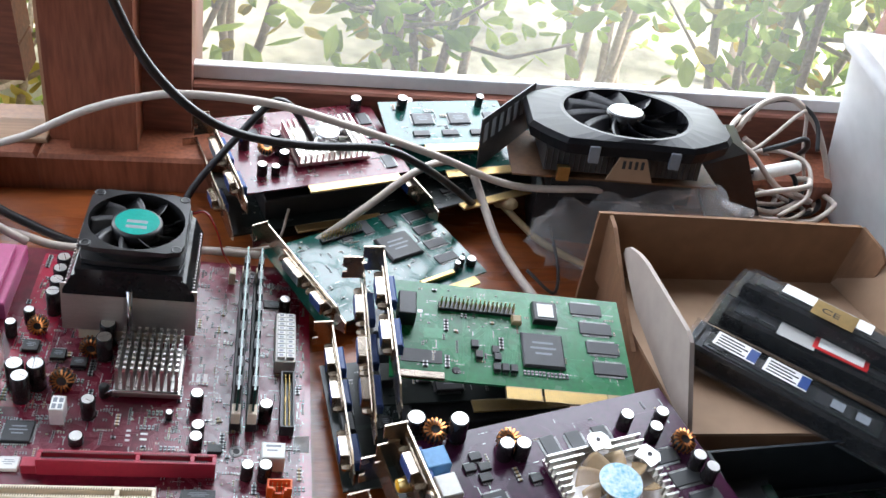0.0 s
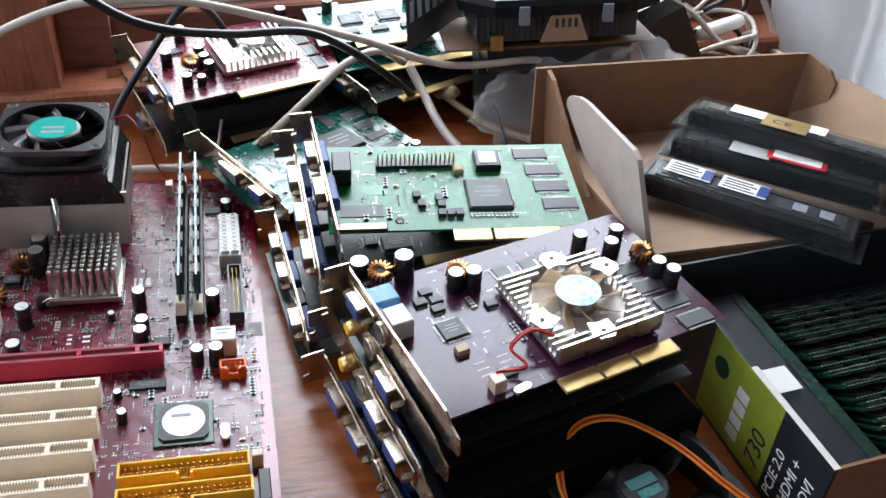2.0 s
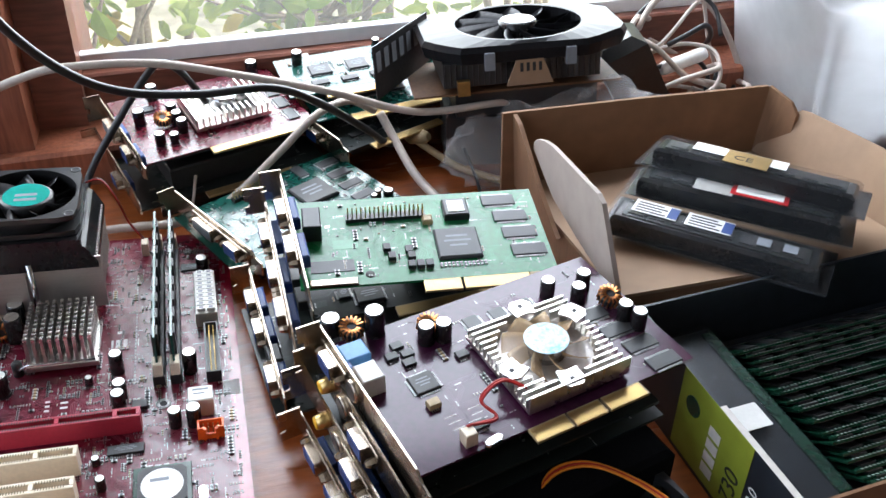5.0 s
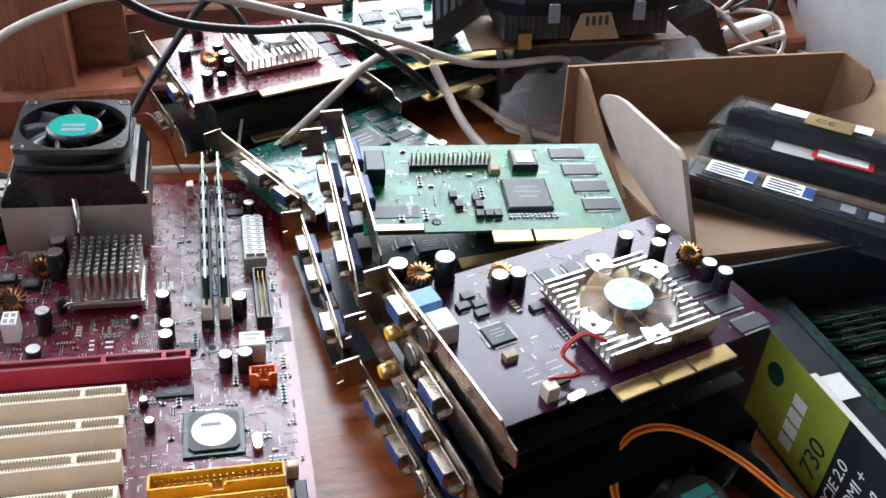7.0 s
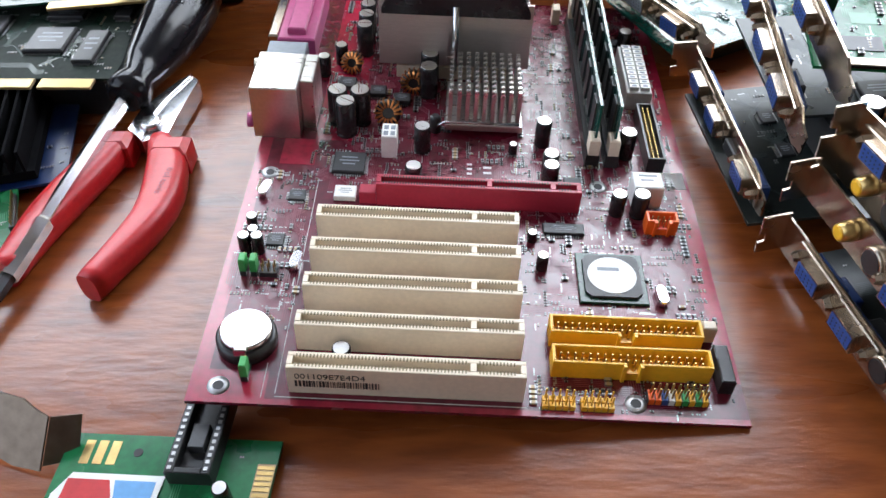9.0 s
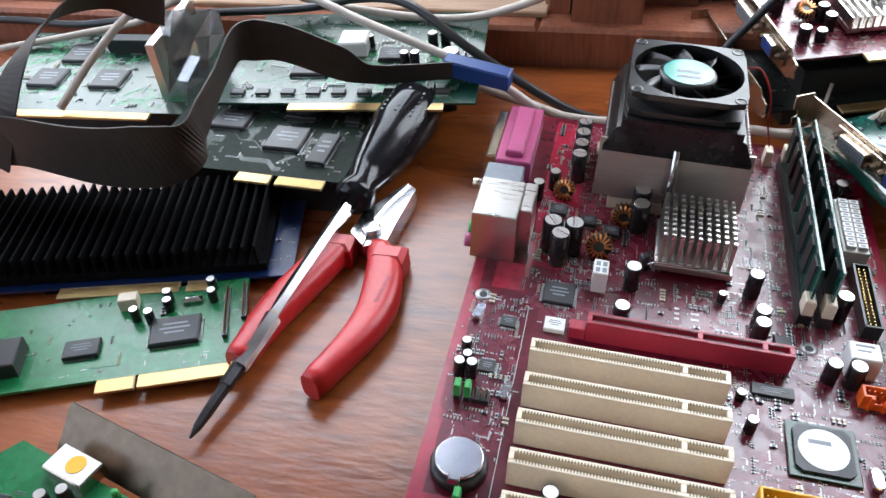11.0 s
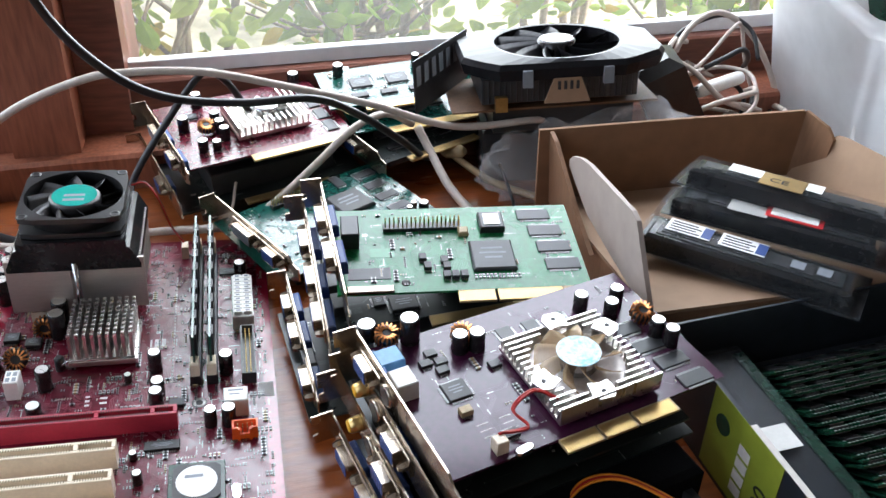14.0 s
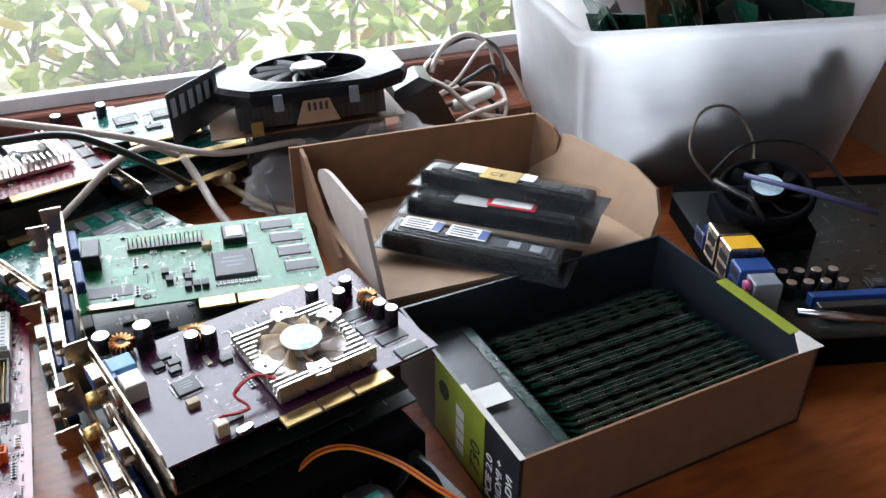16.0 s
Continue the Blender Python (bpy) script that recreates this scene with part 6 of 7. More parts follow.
bm = B_()
loops = [ring_at(0.0, 0), ring_at(0.5, 0), ring_at(0.93, 0), ring_at(0.935, 0.007), ring_at(0.985, 0.008), ring_at(1.0, 0.005), ring_at(1.0, -0.003), ring_at(0.93, -0.003), ring_at(0.03, -0.003)]
vs = [[bm.verts.new(p) for p in lp] for lp in loops]
for a, b in zip(vs, vs[1:]):
    for i in range(len(a)):
        bm.faces.new((a[i], a[(i + 1) % len(a)], b[(i + 1) % len(a)], b[i])).smooth = True
bm.faces.new(vs[0][::-1])
bm.faces.new(vs[-1])
part("body", bm, HDPE, bn, "milky white tapering bin")
part("corner_rib", tube(B_(), [(0.010, 0.018, 0.14), (0.020, 0.026, 0.02)], 0.003, 6), HDPE, bn)
rnd = random.Random(4)
for i in range(13):
    m = BN @ pose(0.05 + 0.018 * i, 0.032 + rnd.uniform(0, 0.05), 0.112 + rnd.uniform(0, 0.02), rnd.uniform(-30, 35), rnd.uniform(55, 80), rnd.uniform(-40, 40))
    t = thing("circuit_card", m, "dark green circuit card standing in the white bin", "circuit card", "circuit cards in the bin")
    L = rnd.uniform(0.06, 0.09)
    part("circuit_board", bx(B_(), -L / 2, 0, 0, L / 2, 0.09, 0.0016), rnd.choice((PCB_DKGREEN, PCB_BLACK, PCB_DKGREEN, PCB_BROWN)), t)
    smds(t, [(-L / 2 + 0.004, 0.004, L / 2 - 0.004, 0.086)], 1.5, 300 + i, 0.0016)
    for j in range(3):
        chip(t, rnd.uniform(-0.02, 0.02), 0.02 + 0.025 * j, 0.014, 0.010, 0.0025, "y", z=0.0016)
heap, hr = B_(), random.Random(12)
for i in range(34):
    x = 0.060 + i * 0.0058
    h = 0.030 + 0.062 * min(1.0, i / 12) * (0.45 + abs(noise.noise(Vector((x * 40, 3.1, 0.4)))) * 1.9)
    bx(heap, x - 0.009, 0.0262 + hr.random() * 0.001, 0.006, x + 0.009, 0.0262 + 0.05 + hr.random() * 0.05, h + hr.uniform(-0.006, 0.006), 0.004)
heap.transform(Matrix(((1, 0, 0, 0), (0, 1, -0.142, 0), (0, 0, 1, 0), (0, 0, 0, 1))))
solo("bin_filler", heap, PCB_BLACK, BN, "dark heap of boards low in the white bin", "circuit boards", kind="stuff")

# ---- second mainboard beside the bin ----
M10 = pose(0.6480, 0.0050, 0.0300, 0, 0, -18)
m2 = thing("motherboard", M10, "dusty dark motherboard with port blocks, in the shade", "motherboard")
part("circuit_board", bx(B_(), 0, -0.010, 0, 0.220, 0.190, 0.0016), PCB_BLACK, m2)
smds(m2, [(0.03, 0.0, 0.21, 0.18)], 0.8, 71, 0.0016)
traces(m2, [(0.03, 0.0, 0.21, 0.18)], 2.0, 72, TRACE_DK, 0.0016)
for y, w, h, mt, lb in ((0.078, 0.018, 0.027, NICKEL, "plated stacked port block"), (0.056, 0.018, 0.028, NICKEL, "plated stacked port block"), (0.036, 0.016, 0.024, BLUEPL, "blue and plated port block"), (0.100, 0.016, 0.014, BLUEPL, "blue video port")):
    s = part("port_block", bx(B_(), -0.006, y, 0.0016, 0.018, y + w, h, 0.0008), mt, m2, lb)
    bm = B_()
    for j in range(2):
        bx(bm, -0.0064, y + 0.003, 0.005 + j * 0.010, -0.0058, y + w - 0.003, 0.0115 + j * 0.010)
    part("openings", bm, INK, s)
part("label", bx(B_(), -0.005, 0.057, 0.0281, 0.017, 0.0735, 0.0284), YELLOW, m2, "yellow sticker")
for i, mt in enumerate((BLUE2, CREAM, PINK)):
    bm = moved(lathe(B_(), 0, 0, [(0.004, 0), (0.004, 0.004), (0.002, 0.0042)], 12), Matrix.Translation((-0.006, 0.020, 0.006 + 0.0085 * i)) @ Matrix.Rotation(radians(-90), 4, "Y"))
    part("jack", bm, mt, m2, "round coloured jack socket")
part("jack_block", bx(B_(), -0.006, 0.013, 0.0016, 0.012, 0.027, 0.028, 0.0006), GREYPL, m2)
for i in range(2):
    part("memory_slot", bx(B_(), 0.040, 0.010 + 0.012 * i, 0.0016, 0.175, 0.017 + 0.012 * i, 0.010, 0.0005), BLUEPL if i else BLACK, m2, "long plastic slot")
part("latch", bx(B_(), 0.125, 0.0, 0.0016, 0.14, 0.008, 0.014, 0.0006), CREAM, m2)
bm = tube(B_(), [(0.02, 0.004, 0.012), (0.075, -0.004, 0.008)], 0.003, 8)
part("metal_bar", bm, STEEL, m2, "polished steel bar")
for i in range(8):
    capacitor(m2, 0.03 + 0.012 * (i % 4), 0.034 + 0.014 * (i // 4), 0.004, 0.013, 0.0016)
for i in range(4):
    chip(m2, 0.10 + 0.022 * i, 0.045, 0.014, 0.012, 0.003, "xy", z=0.0016)
# Slab carries the board and reaches past it to blacken the shaded table.
part("support_block", bx(B_(), 0.01, 0.0, -0.030, 0.27, 0.21, -0.0002), FINS_SHADE, m2, "black slab under the board, widened to stand in for shade")
# Cooler parts coloured near black in place of the bin's shade.
ck = thing("processor_cooler", M10 @ pose(0.0420, 0.1150, 0.0235, 14, -8, 0) @ Matrix.Scale(0.74, 4), "round black processor cooler with cables, in the shade", "cooler")
bm = B_()
lathe(bm, 0, 0, [(0.046, 0.022), (0.046, 0.030), (0.043, 0.032), (0.040, 0.030), (0.040, 0.022)], 30)
part("ring", bm, FINS_SHADE, ck, "black fan ring")
part("heat_sink", lathe(B_(), 0, 0, [(0.038, 0), (0.038, 0.021)], 24), FINS_SHADE, ck, "round heat sink coloured near black for shade")
part("mount", bx(B_(), -0.040, -0.038, -0.0290, 0.040, 0.038, 0.0, 0.002), FINS_SHADE, ck, "square black mounting block")
rt = part("rotor", lathe(B_(), 0, 0, [(0.018, 0.022), (0.018, 0.034), (0.016, 0.0355)], 22), FINS_SHADE, ck)
part("label", lathe(B_(), 0, 0, [(0.0155, 0.0355), (0.0155, 0.0358)], 22), BLUE_LABEL, rt, "pale round label")
fan_blades(rt, 7, 0.018, 0.039, 0.008, 0.5, 0.028, FINS_SHADE)
bm = tube(B_(), [(-0.045, 0.02, 0.034), (-0.052, 0.0, 0.05), (-0.030, -0.03, 0.05), (-0.020, -0.045, 0.034)], 0.003, 6)
part("arm", bm, BLACK, ck, "black retaining arm")
part("arm", tube(B_(), [(-0.020, 0.012, 0.042), (0.03, -0.022, 0.040), (0.085, -0.055, 0.030)], 0.0028, 6), LEVER, ck, "bluish grey lever")
cable("bin_cable", [(0.745, 0.140, 0.052), (0.765, 0.165, 0.075), (0.752, 0.182, 0.100), (0.722, 0.182, 0.102), (0.702, 0.165, 0.080), (0.720, 0.150, 0.052)], 0.0013, CABLE_T, "thin dark wire loop")
cable("bin_cable", [(0.730, 0.170, 0.05), (0.760, 0.165, 0.075), (0.810, 0.150, 0.07), (0.830, 0.110, 0.04)], 0.0014, CABLE_K, "thin dark wire loop")
solo("carton", bx(B_(), 0.0, 0.0, 0.0, 0.30, 0.25, 0.42, 0.004), CARDB, pose(0.980, 0.150, 0.0, 0, 0, -8), "brown cardboard carton standing behind the bin", "carton")

# ---- screwdriver and pliers ----
a, b, c = Vector((-0.107, 0.034, 0.0060)), Vector((-0.0785, 0.198, 0.0215)), Vector((-0.0560, 0.2840, 0.0290))
d = (b - a).normalized()
sm = frame_of(a, d, (-d.y, d.x, 0))
sd = thing("screwdriver", sm, "screwdriver with black handle and bright hexagonal blade", "screwdriver")


def along(prof, seg, material, nm, lb, off=0.0, smooth=True):
    bm = lathe(B_(), 0, 0, [(r, z + off) for r, z in prof], seg, smooth)
    return part(nm, moved(bm, Matrix(((0, 0, 1, 0), (0, 1, 0, 0), (-1, 0, 0, 0), (0, 0, 0, 1)))), material, sd, lb)


along([(0.0006, 0.0), (0.0022, 0.006), (0.0028, 0.016), (0.0030, 0.030)], 8, DARKSTEEL, "bit", "dark steel bit", smooth=False)
along([(0.0036, 0.030), (0.0036, 0.042)], 6, DARKSTEEL, "bit_holder", "", smooth=False)
along([(0.0048, 0.042), (0.0050, 0.075), (0.0041, 0.077), (0.0041, 0.168)], 6, STEEL, "blade", "polished hexagonal blade", smooth=False)
along([(0.0085, 0.164), (0.0118, 0.168), (0.0120, 0.174), (0.0098, 0.179), (0.0125, 0.192), (0.0165, 0.212), (0.0190, 0.232), (0.0195, 0.250), (0.0180, 0.262), (0.0100, 0.268)], 24, HANDLE, "handle", "glossy black handle")
bm = B_()
for i in range(6):
    for j in range(3):
        ang = radians(-35 + 30 * j)
        r = 0.0186
        bx(bm, -0.0009 + 0.232 + i * 0.0045, r * math.sin(ang) - 0.0008, r * math.cos(ang) - 0.0004, 0.0009 + 0.232 + i * 0.0045, r * math.sin(ang) + 0.0008, r * math.cos(ang) + 0.0007)
part("grip_dimples", bm, HANDLE, sd, "raised grip dots")

pl = thing("pliers", pose(-0.0640, 0.1880, 0.0), "side cutters with red dipped handles, lying open on the table", "pliers")


def handle(pts, wid, nm):
    """A dipped handle: an oval bar along points, in world places about the pivot."""
    P = spline([(x + 0.0640, y - 0.1880, 0.0085) for x, y in pts], 7)
    bm, rings, n = B_(), [], 14
    for i, p in enumerate(P):
        dd = (P[min(i + 1, len(P) - 1)] - P[max(i - 1, 0)]).normalized()
        u = Vector((-dd.y, dd.x, 0))
        f = i / (len(P) - 1)
        w = wid * (0.75 + 0.5 * math.sin(math.pi * min(1, f * 1.1))) * (0.80 if i in (0, len(P) - 1) else 1)
        rings.append([bm.verts.new(p + u * w * (abs(math.cos(q)) ** 0.6) * (1 if math.cos(q) > 0 else -1) + Vector((0, 0, 0.0078 * (abs(math.sin(q)) ** 0.7) * (1 if math.sin(q) > 0 else -1)))) for q in [2 * math.pi * k / n for k in range(n)]])
    for r0, r1 in zip(rings, rings[1:]):
        for k in range(n):
            bm.faces.new((r0[k], r0[(k + 1) % n], r1[(k + 1) % n], r1[k])).smooth = True
    bm.faces.new(rings[0])
    bm.faces.new(rings[-1][::-1])
    return part("handle", bm, REDRUB, pl, "red dipped rubber handle")


hA = handle([(-0.076, 0.172), (-0.086, 0.150), (-0.097, 0.115), (-0.103, 0.078)], 0.0085, "a")
hB = handle([(-0.056, 0.172), (-0.047, 0.150), (-0.045, 0.115), (-0.061, 0.069)], 0.0085, "b")
part("finger_guard", bx(B_(), 0.0060, -0.032, 0.001, 0.0260, -0.018, 0.0165, 0.003), REDRUB, hB, "red moulded finger guard")
part("finger_guard", bx(B_(), -0.0260, -0.026, 0.001, -0.0060, -0.012, 0.0165, 0.003), REDRUB, hA, "red moulded finger guard")
text("trol tools", 0.0052, Matrix.Translation((0.0215, -0.045, 0.0164)) @ pose(0, 0, 0, 0, 0, -96), REDPL, hB)
for sg in (1, -1):
    bm = prism(B_(), [(0.000, -0.020), (0.010 + 0.002 * sg, -0.012), (0.0130, 0.004), (0.0165, 0.036), (0.0125, 0.040), (0.0040, 0.018), (0.000, 0.004)] if sg > 0 else [(0.000, -0.020), (0.000, 0.004), (0.0035, 0.018), (0.0120, 0.0405), (0.0060, 0.0340), (-0.0080, 0.008), (-0.0100, -0.010)], 0.002 if sg > 0 else 0.003, 0.013 if sg > 0 else 0.0145)
    part("jaw", bm, STEEL, pl, "bare steel cutting jaw")
part("pivot", lathe(B_(), 0.001, -0.006, [(0.006, 0.013), (0.006, 0.0158), (0.0045, 0.0165)], 18), STEEL, pl, "steel pivot rivet")

# ---- boards at the table's far left ----
lc = thing("sound_card", pose(-0.2310, 0.0355, 0.0065, 0, 0, 20), "green expansion card with one large black chip", "circuit card")
part("circuit_board", bx(B_(), 0, 0, -0.0016, 0.138, 0.062, 0), PCB_GREEN, lc)
traces(lc, [(0.02, 0.004, 0.134, 0.058)], 4, 81, TRACE_GRN)
smds(lc, [(0.02, 0.006, 0.130, 0.056)], 1.0, 82)
contacts(lc, 0.066, 0.0850, -0.0085, 0.0)
contacts(lc, 0.0865, 0.1340, -0.0085, 0.0)
ch = chip(lc, 0.102, 0.026, 0.0255, 0.0195, 0.0032)
chip(lc, 0.055, 0.022, 0.018, 0.012, 0.0028, "y")
header(lc, 0.128, 0.018, 1, 14, 0.0026, 0.006, BLACK)
header(lc, 0.137, 0.030, 1, 10, 0.0026, 0.006, BLACK)
part("plug", bx(B_(), 0.070, 0.048, 0, 0.080, 0.055, 0.0075, 0.0005), CREAM, lc, "cream plug socket")
for x, y in ((0.080, 0.040), (0.096, 0.051), (0.097, 0.044), (0.120, 0.047), (0.119, 0.056), (0.088, 0.037)):
    capacitor(lc, x, y, 0.0026, 0.008)
part("crystal", bx(B_(), 0.104, 0.046, 0, 0.114, 0.050, 0.0035, 0.0015), STEEL, lc, "silver quartz crystal can")
part("connector", bx(B_(), 0.006, 0.010, 0, 0.026, 0.030, 0.009, 0.0006), BLACK, lc, "black plug block")
part("support_block", bx(B_(), 0.02, 0.01, -0.0064, 0.12, 0.05, -0.0017), PCB_BLACK, lc)

HM = pose(-0.2370, 0.1130, 0.0070, 0, 0, 13.5)
hb = thing("heat_sink_card", HM, "blue graphics card under a wide black finned heat sink", "graphics card")
part("circuit_board", bx(B_(), -0.06, 0, -0.0016, 0.142, 0.076, 0), PCB_BLUE, hb, "blue circuit board")
smds(hb, [(0.125, 0.004, 0.140, 0.058)], 2, 91)
part("base", bx(B_(), -0.06, 0.004, 0.001, 0.128, 0.074, 0.006), FINS_SHADE, hb, "black heat sink base")
for i in range(29):
    part("fin", bx(B_(), -0.0564 + i * 0.0064, 0.004, 0.006, -0.0550 + i * 0.0064, 0.074, 0.0185), FINS_SHADE, hb)
contacts(hb, 0.012, 0.080, -0.0080, 0.0)
contacts(hb, 0.084, 0.100, -0.0080, 0.0)
part("support_block", bx(B_(), 0.0, 0.004, -0.0070, 0.12, 0.058, -0.0017), FINS_SHADE, hb, "dark underside parts")

lA = thing("circuit_card", pose(-0.2200, 0.2120, 0.0280, 2, 0, -3), "green circuit card under the grey ribbon, coloured dark for shade", "circuit card", "circuit cards by the window")
part("circuit_board", bx(B_(), 0, 0, -0.0016, 0.134, 0.105, 0), PCB_SHADED, lA)
traces(lA, [(0.004, 0.004, 0.13, 0.10)], 3, 101, PCB_DKGREEN)
smds(lA, [(0.004, 0.004, 0.13, 0.10)], 3.2, 102)
contacts(lA, 0.068, 0.090, -0.0080, 0.0)
contacts(lA, 0.094, 0.124, -0.0080, 0.0)
for x, y, w, dd in ((0.085, 0.035, 0.024, 0.024), (0.112, 0.028, 0.012, 0.030), (0.085, 0.062, 0.022, 0.010), (0.120, 0.070, 0.010, 0.026), (0.04, 0.05, 0.024, 0.020)):
    chip(lA, x, y, w, dd, 0.003)
part("label", bx(B_(), 0.025, 0.080, 0.0002, 0.085, 0.095, 0.0005), PAPER, lA, "white paper label")
header(lA, 0.085, 0.098, 14, 2, 0.0028, 0.006)
part("support_block", bx(B_(), 0.005, 0.005, -0.0280, 0.125, 0.10, -0.0017), BLACK, lA, "dark underside parts")

lB = thing("circuit_card", pose(-0.1900, 0.2640, 0.0400, 1, 0, 6), "long dark green circuit card with silver parts by the window", "circuit card", "circuit cards by the window")
part("circuit_board", bx(B_(), 0, 0, -0.0016, 0.170, 0.125, 0), PCB_DKGREEN, lB)
traces(lB, [(0.004, 0.004, 0.165, 0.085)], 4, 111, TRACE_GRN)
smds(lB, [(0.004, 0.004, 0.165, 0.12)], 4.0, 112)
for i in range(9):
    chip(lB, 0.012 + 0.017 * i, 0.012, 0.009, 0.006, 0.002, "y", CHIPGREY if i % 2 else None, marks=False)
contacts(lB, 0.050, 0.150, -0.0080, 0.0)
chip(lB, 0.055, 0.045, 0.026, 0.026, 0.003)
chip(lB, 0.110, 0.060, 0.022, 0.016, 0.003)
chip(lB, 0.110, 0.030, 0.014, 0.010, 0.003)
for x, y, r, h in ((0.150, 0.045, 0.006, 0.012), (0.135, 0.070, 0.0035, 0.012), (0.143, 0.075, 0.0035, 0.012), (0.120, 0.040, 0.003, 0.014), (0.127, 0.040, 0.003, 0.014), (0.09, 0.075, 0.003, 0.008)):
    capacitor(lB, x, y, r, h)
part("metal_can", bx(B_(), 0.070, 0.060, 0, 0.090, 0.080, 0.010, 0.001), WHITEPL, lB, "pale shielding can")
part("support_block", bx(B_(), 0.03, 0.055, -0.0400, 0.15, 0.115, -0.0017), BLACK, lB, "dark underside parts")

lC = thing("circuit_card", pose(-0.4000, 0.2700, 0.0200, 2, 0, 3), "green circuit card with square chips by the window", "circuit card", "circuit cards by the window")
part("circuit_board", bx(B_(), 0, 0, -0.0016, 0.190, 0.110, 0), PCB_DKGREEN, lC)
traces(lC, [(0.004, 0.004, 0.185, 0.105)], 4, 121, TRACE_GRN)
smds(lC, [(0.004, 0.004, 0.185, 0.105)], 3.0, 122)
contacts(lC, 0.02, 0.15, -0.008, 0)
for x, y in ((0.05, 0.04), (0.10, 0.04), (0.06, 0.075)):
    chip(lC, x, y, 0.024, 0.024, 0.003)
part("slot", bx(B_(), 0.08, 0.080, 0, 0.15, 0.090, 0.011, 0.0005), BLACK, lC, "black slot")
part("tilted_shield", bx(B_(), 0.150, 0.020, 0, 0.156, 0.090, 0.042, 0.001), ALU, lC, "silver shield plate")
part("support_block", bx(B_(), 0.01, 0.005, -0.0202, 0.18, 0.10, -0.0017), BLACK, lC, "dark underside parts")

# card with long bracket at the near left
NM = pose(-0.0530, -0.0160, 0.0020)
nc = thing("network_card", NM, "green card with a long plated bracket and yellow-spotted can", "circuit card")
LEANING = Matrix.Rotation(radians(-17), 4, "Z") @ Matrix.Rotation(radians(47), 4, "X")
bm = prism(B_(), [(-0.120, 0.0), (-0.022, 0.0), (-0.012, -0.002), (0.0, -0.001), (0.0, 0.020), (-0.006, 0.0215), (-0.012, 0.024), (-0.120, 0.024)], 0, 0.001)
bk = part("bracket", moved(bm, LEANING), NICKEL_REFLECT_DARK, nc, "long plated slot bracket leaning back")
bm = prism(B_(), [(0.0, 0.001), (0.010, 0.004), (0.012, 0.009), (0.011, 0.022), (0.0, 0.020)], 0, 0.001)
part("tab", moved(bm, LEANING @ Matrix.Translation((0.0002, 0, 0)) @ Matrix.Rotation(radians(38), 4, "Y")), NICKEL_REFLECT_DARK, bk, "bent mounting tab")
part("circuit_board", prism(B_(), [(-0.063, 0.014), (-0.130, 0.034), (-0.170, -0.016), (-0.107, -0.018)], 0.0045, 0.0061), PCB_GREEN, nc)
smds(nc, [(-0.135, -0.012, -0.098, 0.010)], 2.5, 132, 0.0061)
part("stand_off", bx(B_(), -0.120, -0.010, -0.002, -0.100, 0.008, 0.0044), BLACK, nc, "dark underside parts")
cn = part("shielded_can", moved(bx(B_(), -0.012, -0.007, 0.0, 0.012, 0.007, 0.007, 0.0006), pose(-0.094, 0.0215, 0.0062, 0, 0, -17)), NICKEL, nc, "plated shielding can")
part("label", moved(bx(B_(), -0.0115, -0.0065, 0.0071, 0.0115, 0.0065, 0.0074), pose(-0.094, 0.0215, 0.0062, 0, 0, -17)), PAPER, cn)
part("spot", lathe(B_(), -0.092, 0.0215, [(0.0046, 0.0136), (0.0046, 0.0139)], 22), YELLOW, cn, "yellow round spot")
for x, y in ((-0.098, 0.004), (-0.090, 0.008), (-0.104, -0.004)):
    capacitor(nc, x, y, 0.0030, 0.010, 0.0061)
part("led", lathe(B_(), -0.070, 0.0135, [(0.0018, 0.0061), (0.0018, 0.011), (0.0008, 0.012)], 10), GREENPL, nc, "green lamp bead")
chip(nc, -0.125, -0.002, 0.018, 0.014, 0.003, z=0.0061)

ls = thing("circuit_card", pose(-0.1750, -0.0950, 0.0020, 0, 0, -20), "dark green circuit card with pale parts lying on the table", "circuit card")
part("circuit_board", bx(B_(), 0, 0, -0.0016, 0.062, 0.070, 0), PCB_DKGREEN, ls)
traces(ls, [(0.004, 0.004, 0.058, 0.066)], 4, 151, TRACE_GRN)
smds(ls, [(0.004, 0.004, 0.058, 0.066)], 2.5, 152)
part("metal_can", bx(B_(), 0.030, 0.034, 0, 0.054, 0.046, 0.006, 0.0015), BEIGE, ls, "pale rounded can")
chip(ls, 0.022, 0.040, 0.016, 0.016, 0.0026)
header(ls, 0.012, 0.062, 14, 1, 0.0026, 0.005, BLACK)

# small card with chip socket, under the board's near corner
SM = pose(-0.0480, -0.0680, 0.0045, 0, 0, -3)
sc = thing("small_card", SM, "small green card with a chip socket, red and blue sticker", "circuit card")
part("circuit_board", bx(B_(), 0, 0, -0.0016, 0.082, 0.066, 0), PCB_GREEN, sc)
traces(sc, [(0.045, 0.004, 0.074, 0.064)], 4, 141, TRACE_GRN)
smds(sc, [(0.050, 0.004, 0.072, 0.05)], 2.0, 142)
for i in range(3):
    part("gold_pad", bx(B_(), 0.007 + 0.0052 * i, 0.053, 0, 0.0105 + 0.0052 * i, 0.063, 0.0002), GOLD, sc, "gold test pad")
part("screw_hole", lathe(B_(), 0.0285, 0.0585, [(0.0018, 0), (0.0018, 0.0002)], 14), INK, sc)
st = part("sticker", prism(B_(), [(0.001, -0.004), (0.040, -0.004), (0.042, 0.049), (0.007, 0.049), (0.002, 0.040)], 0.0003, 0.0006), PAPER, sc, "white sticker with red and blue fields")
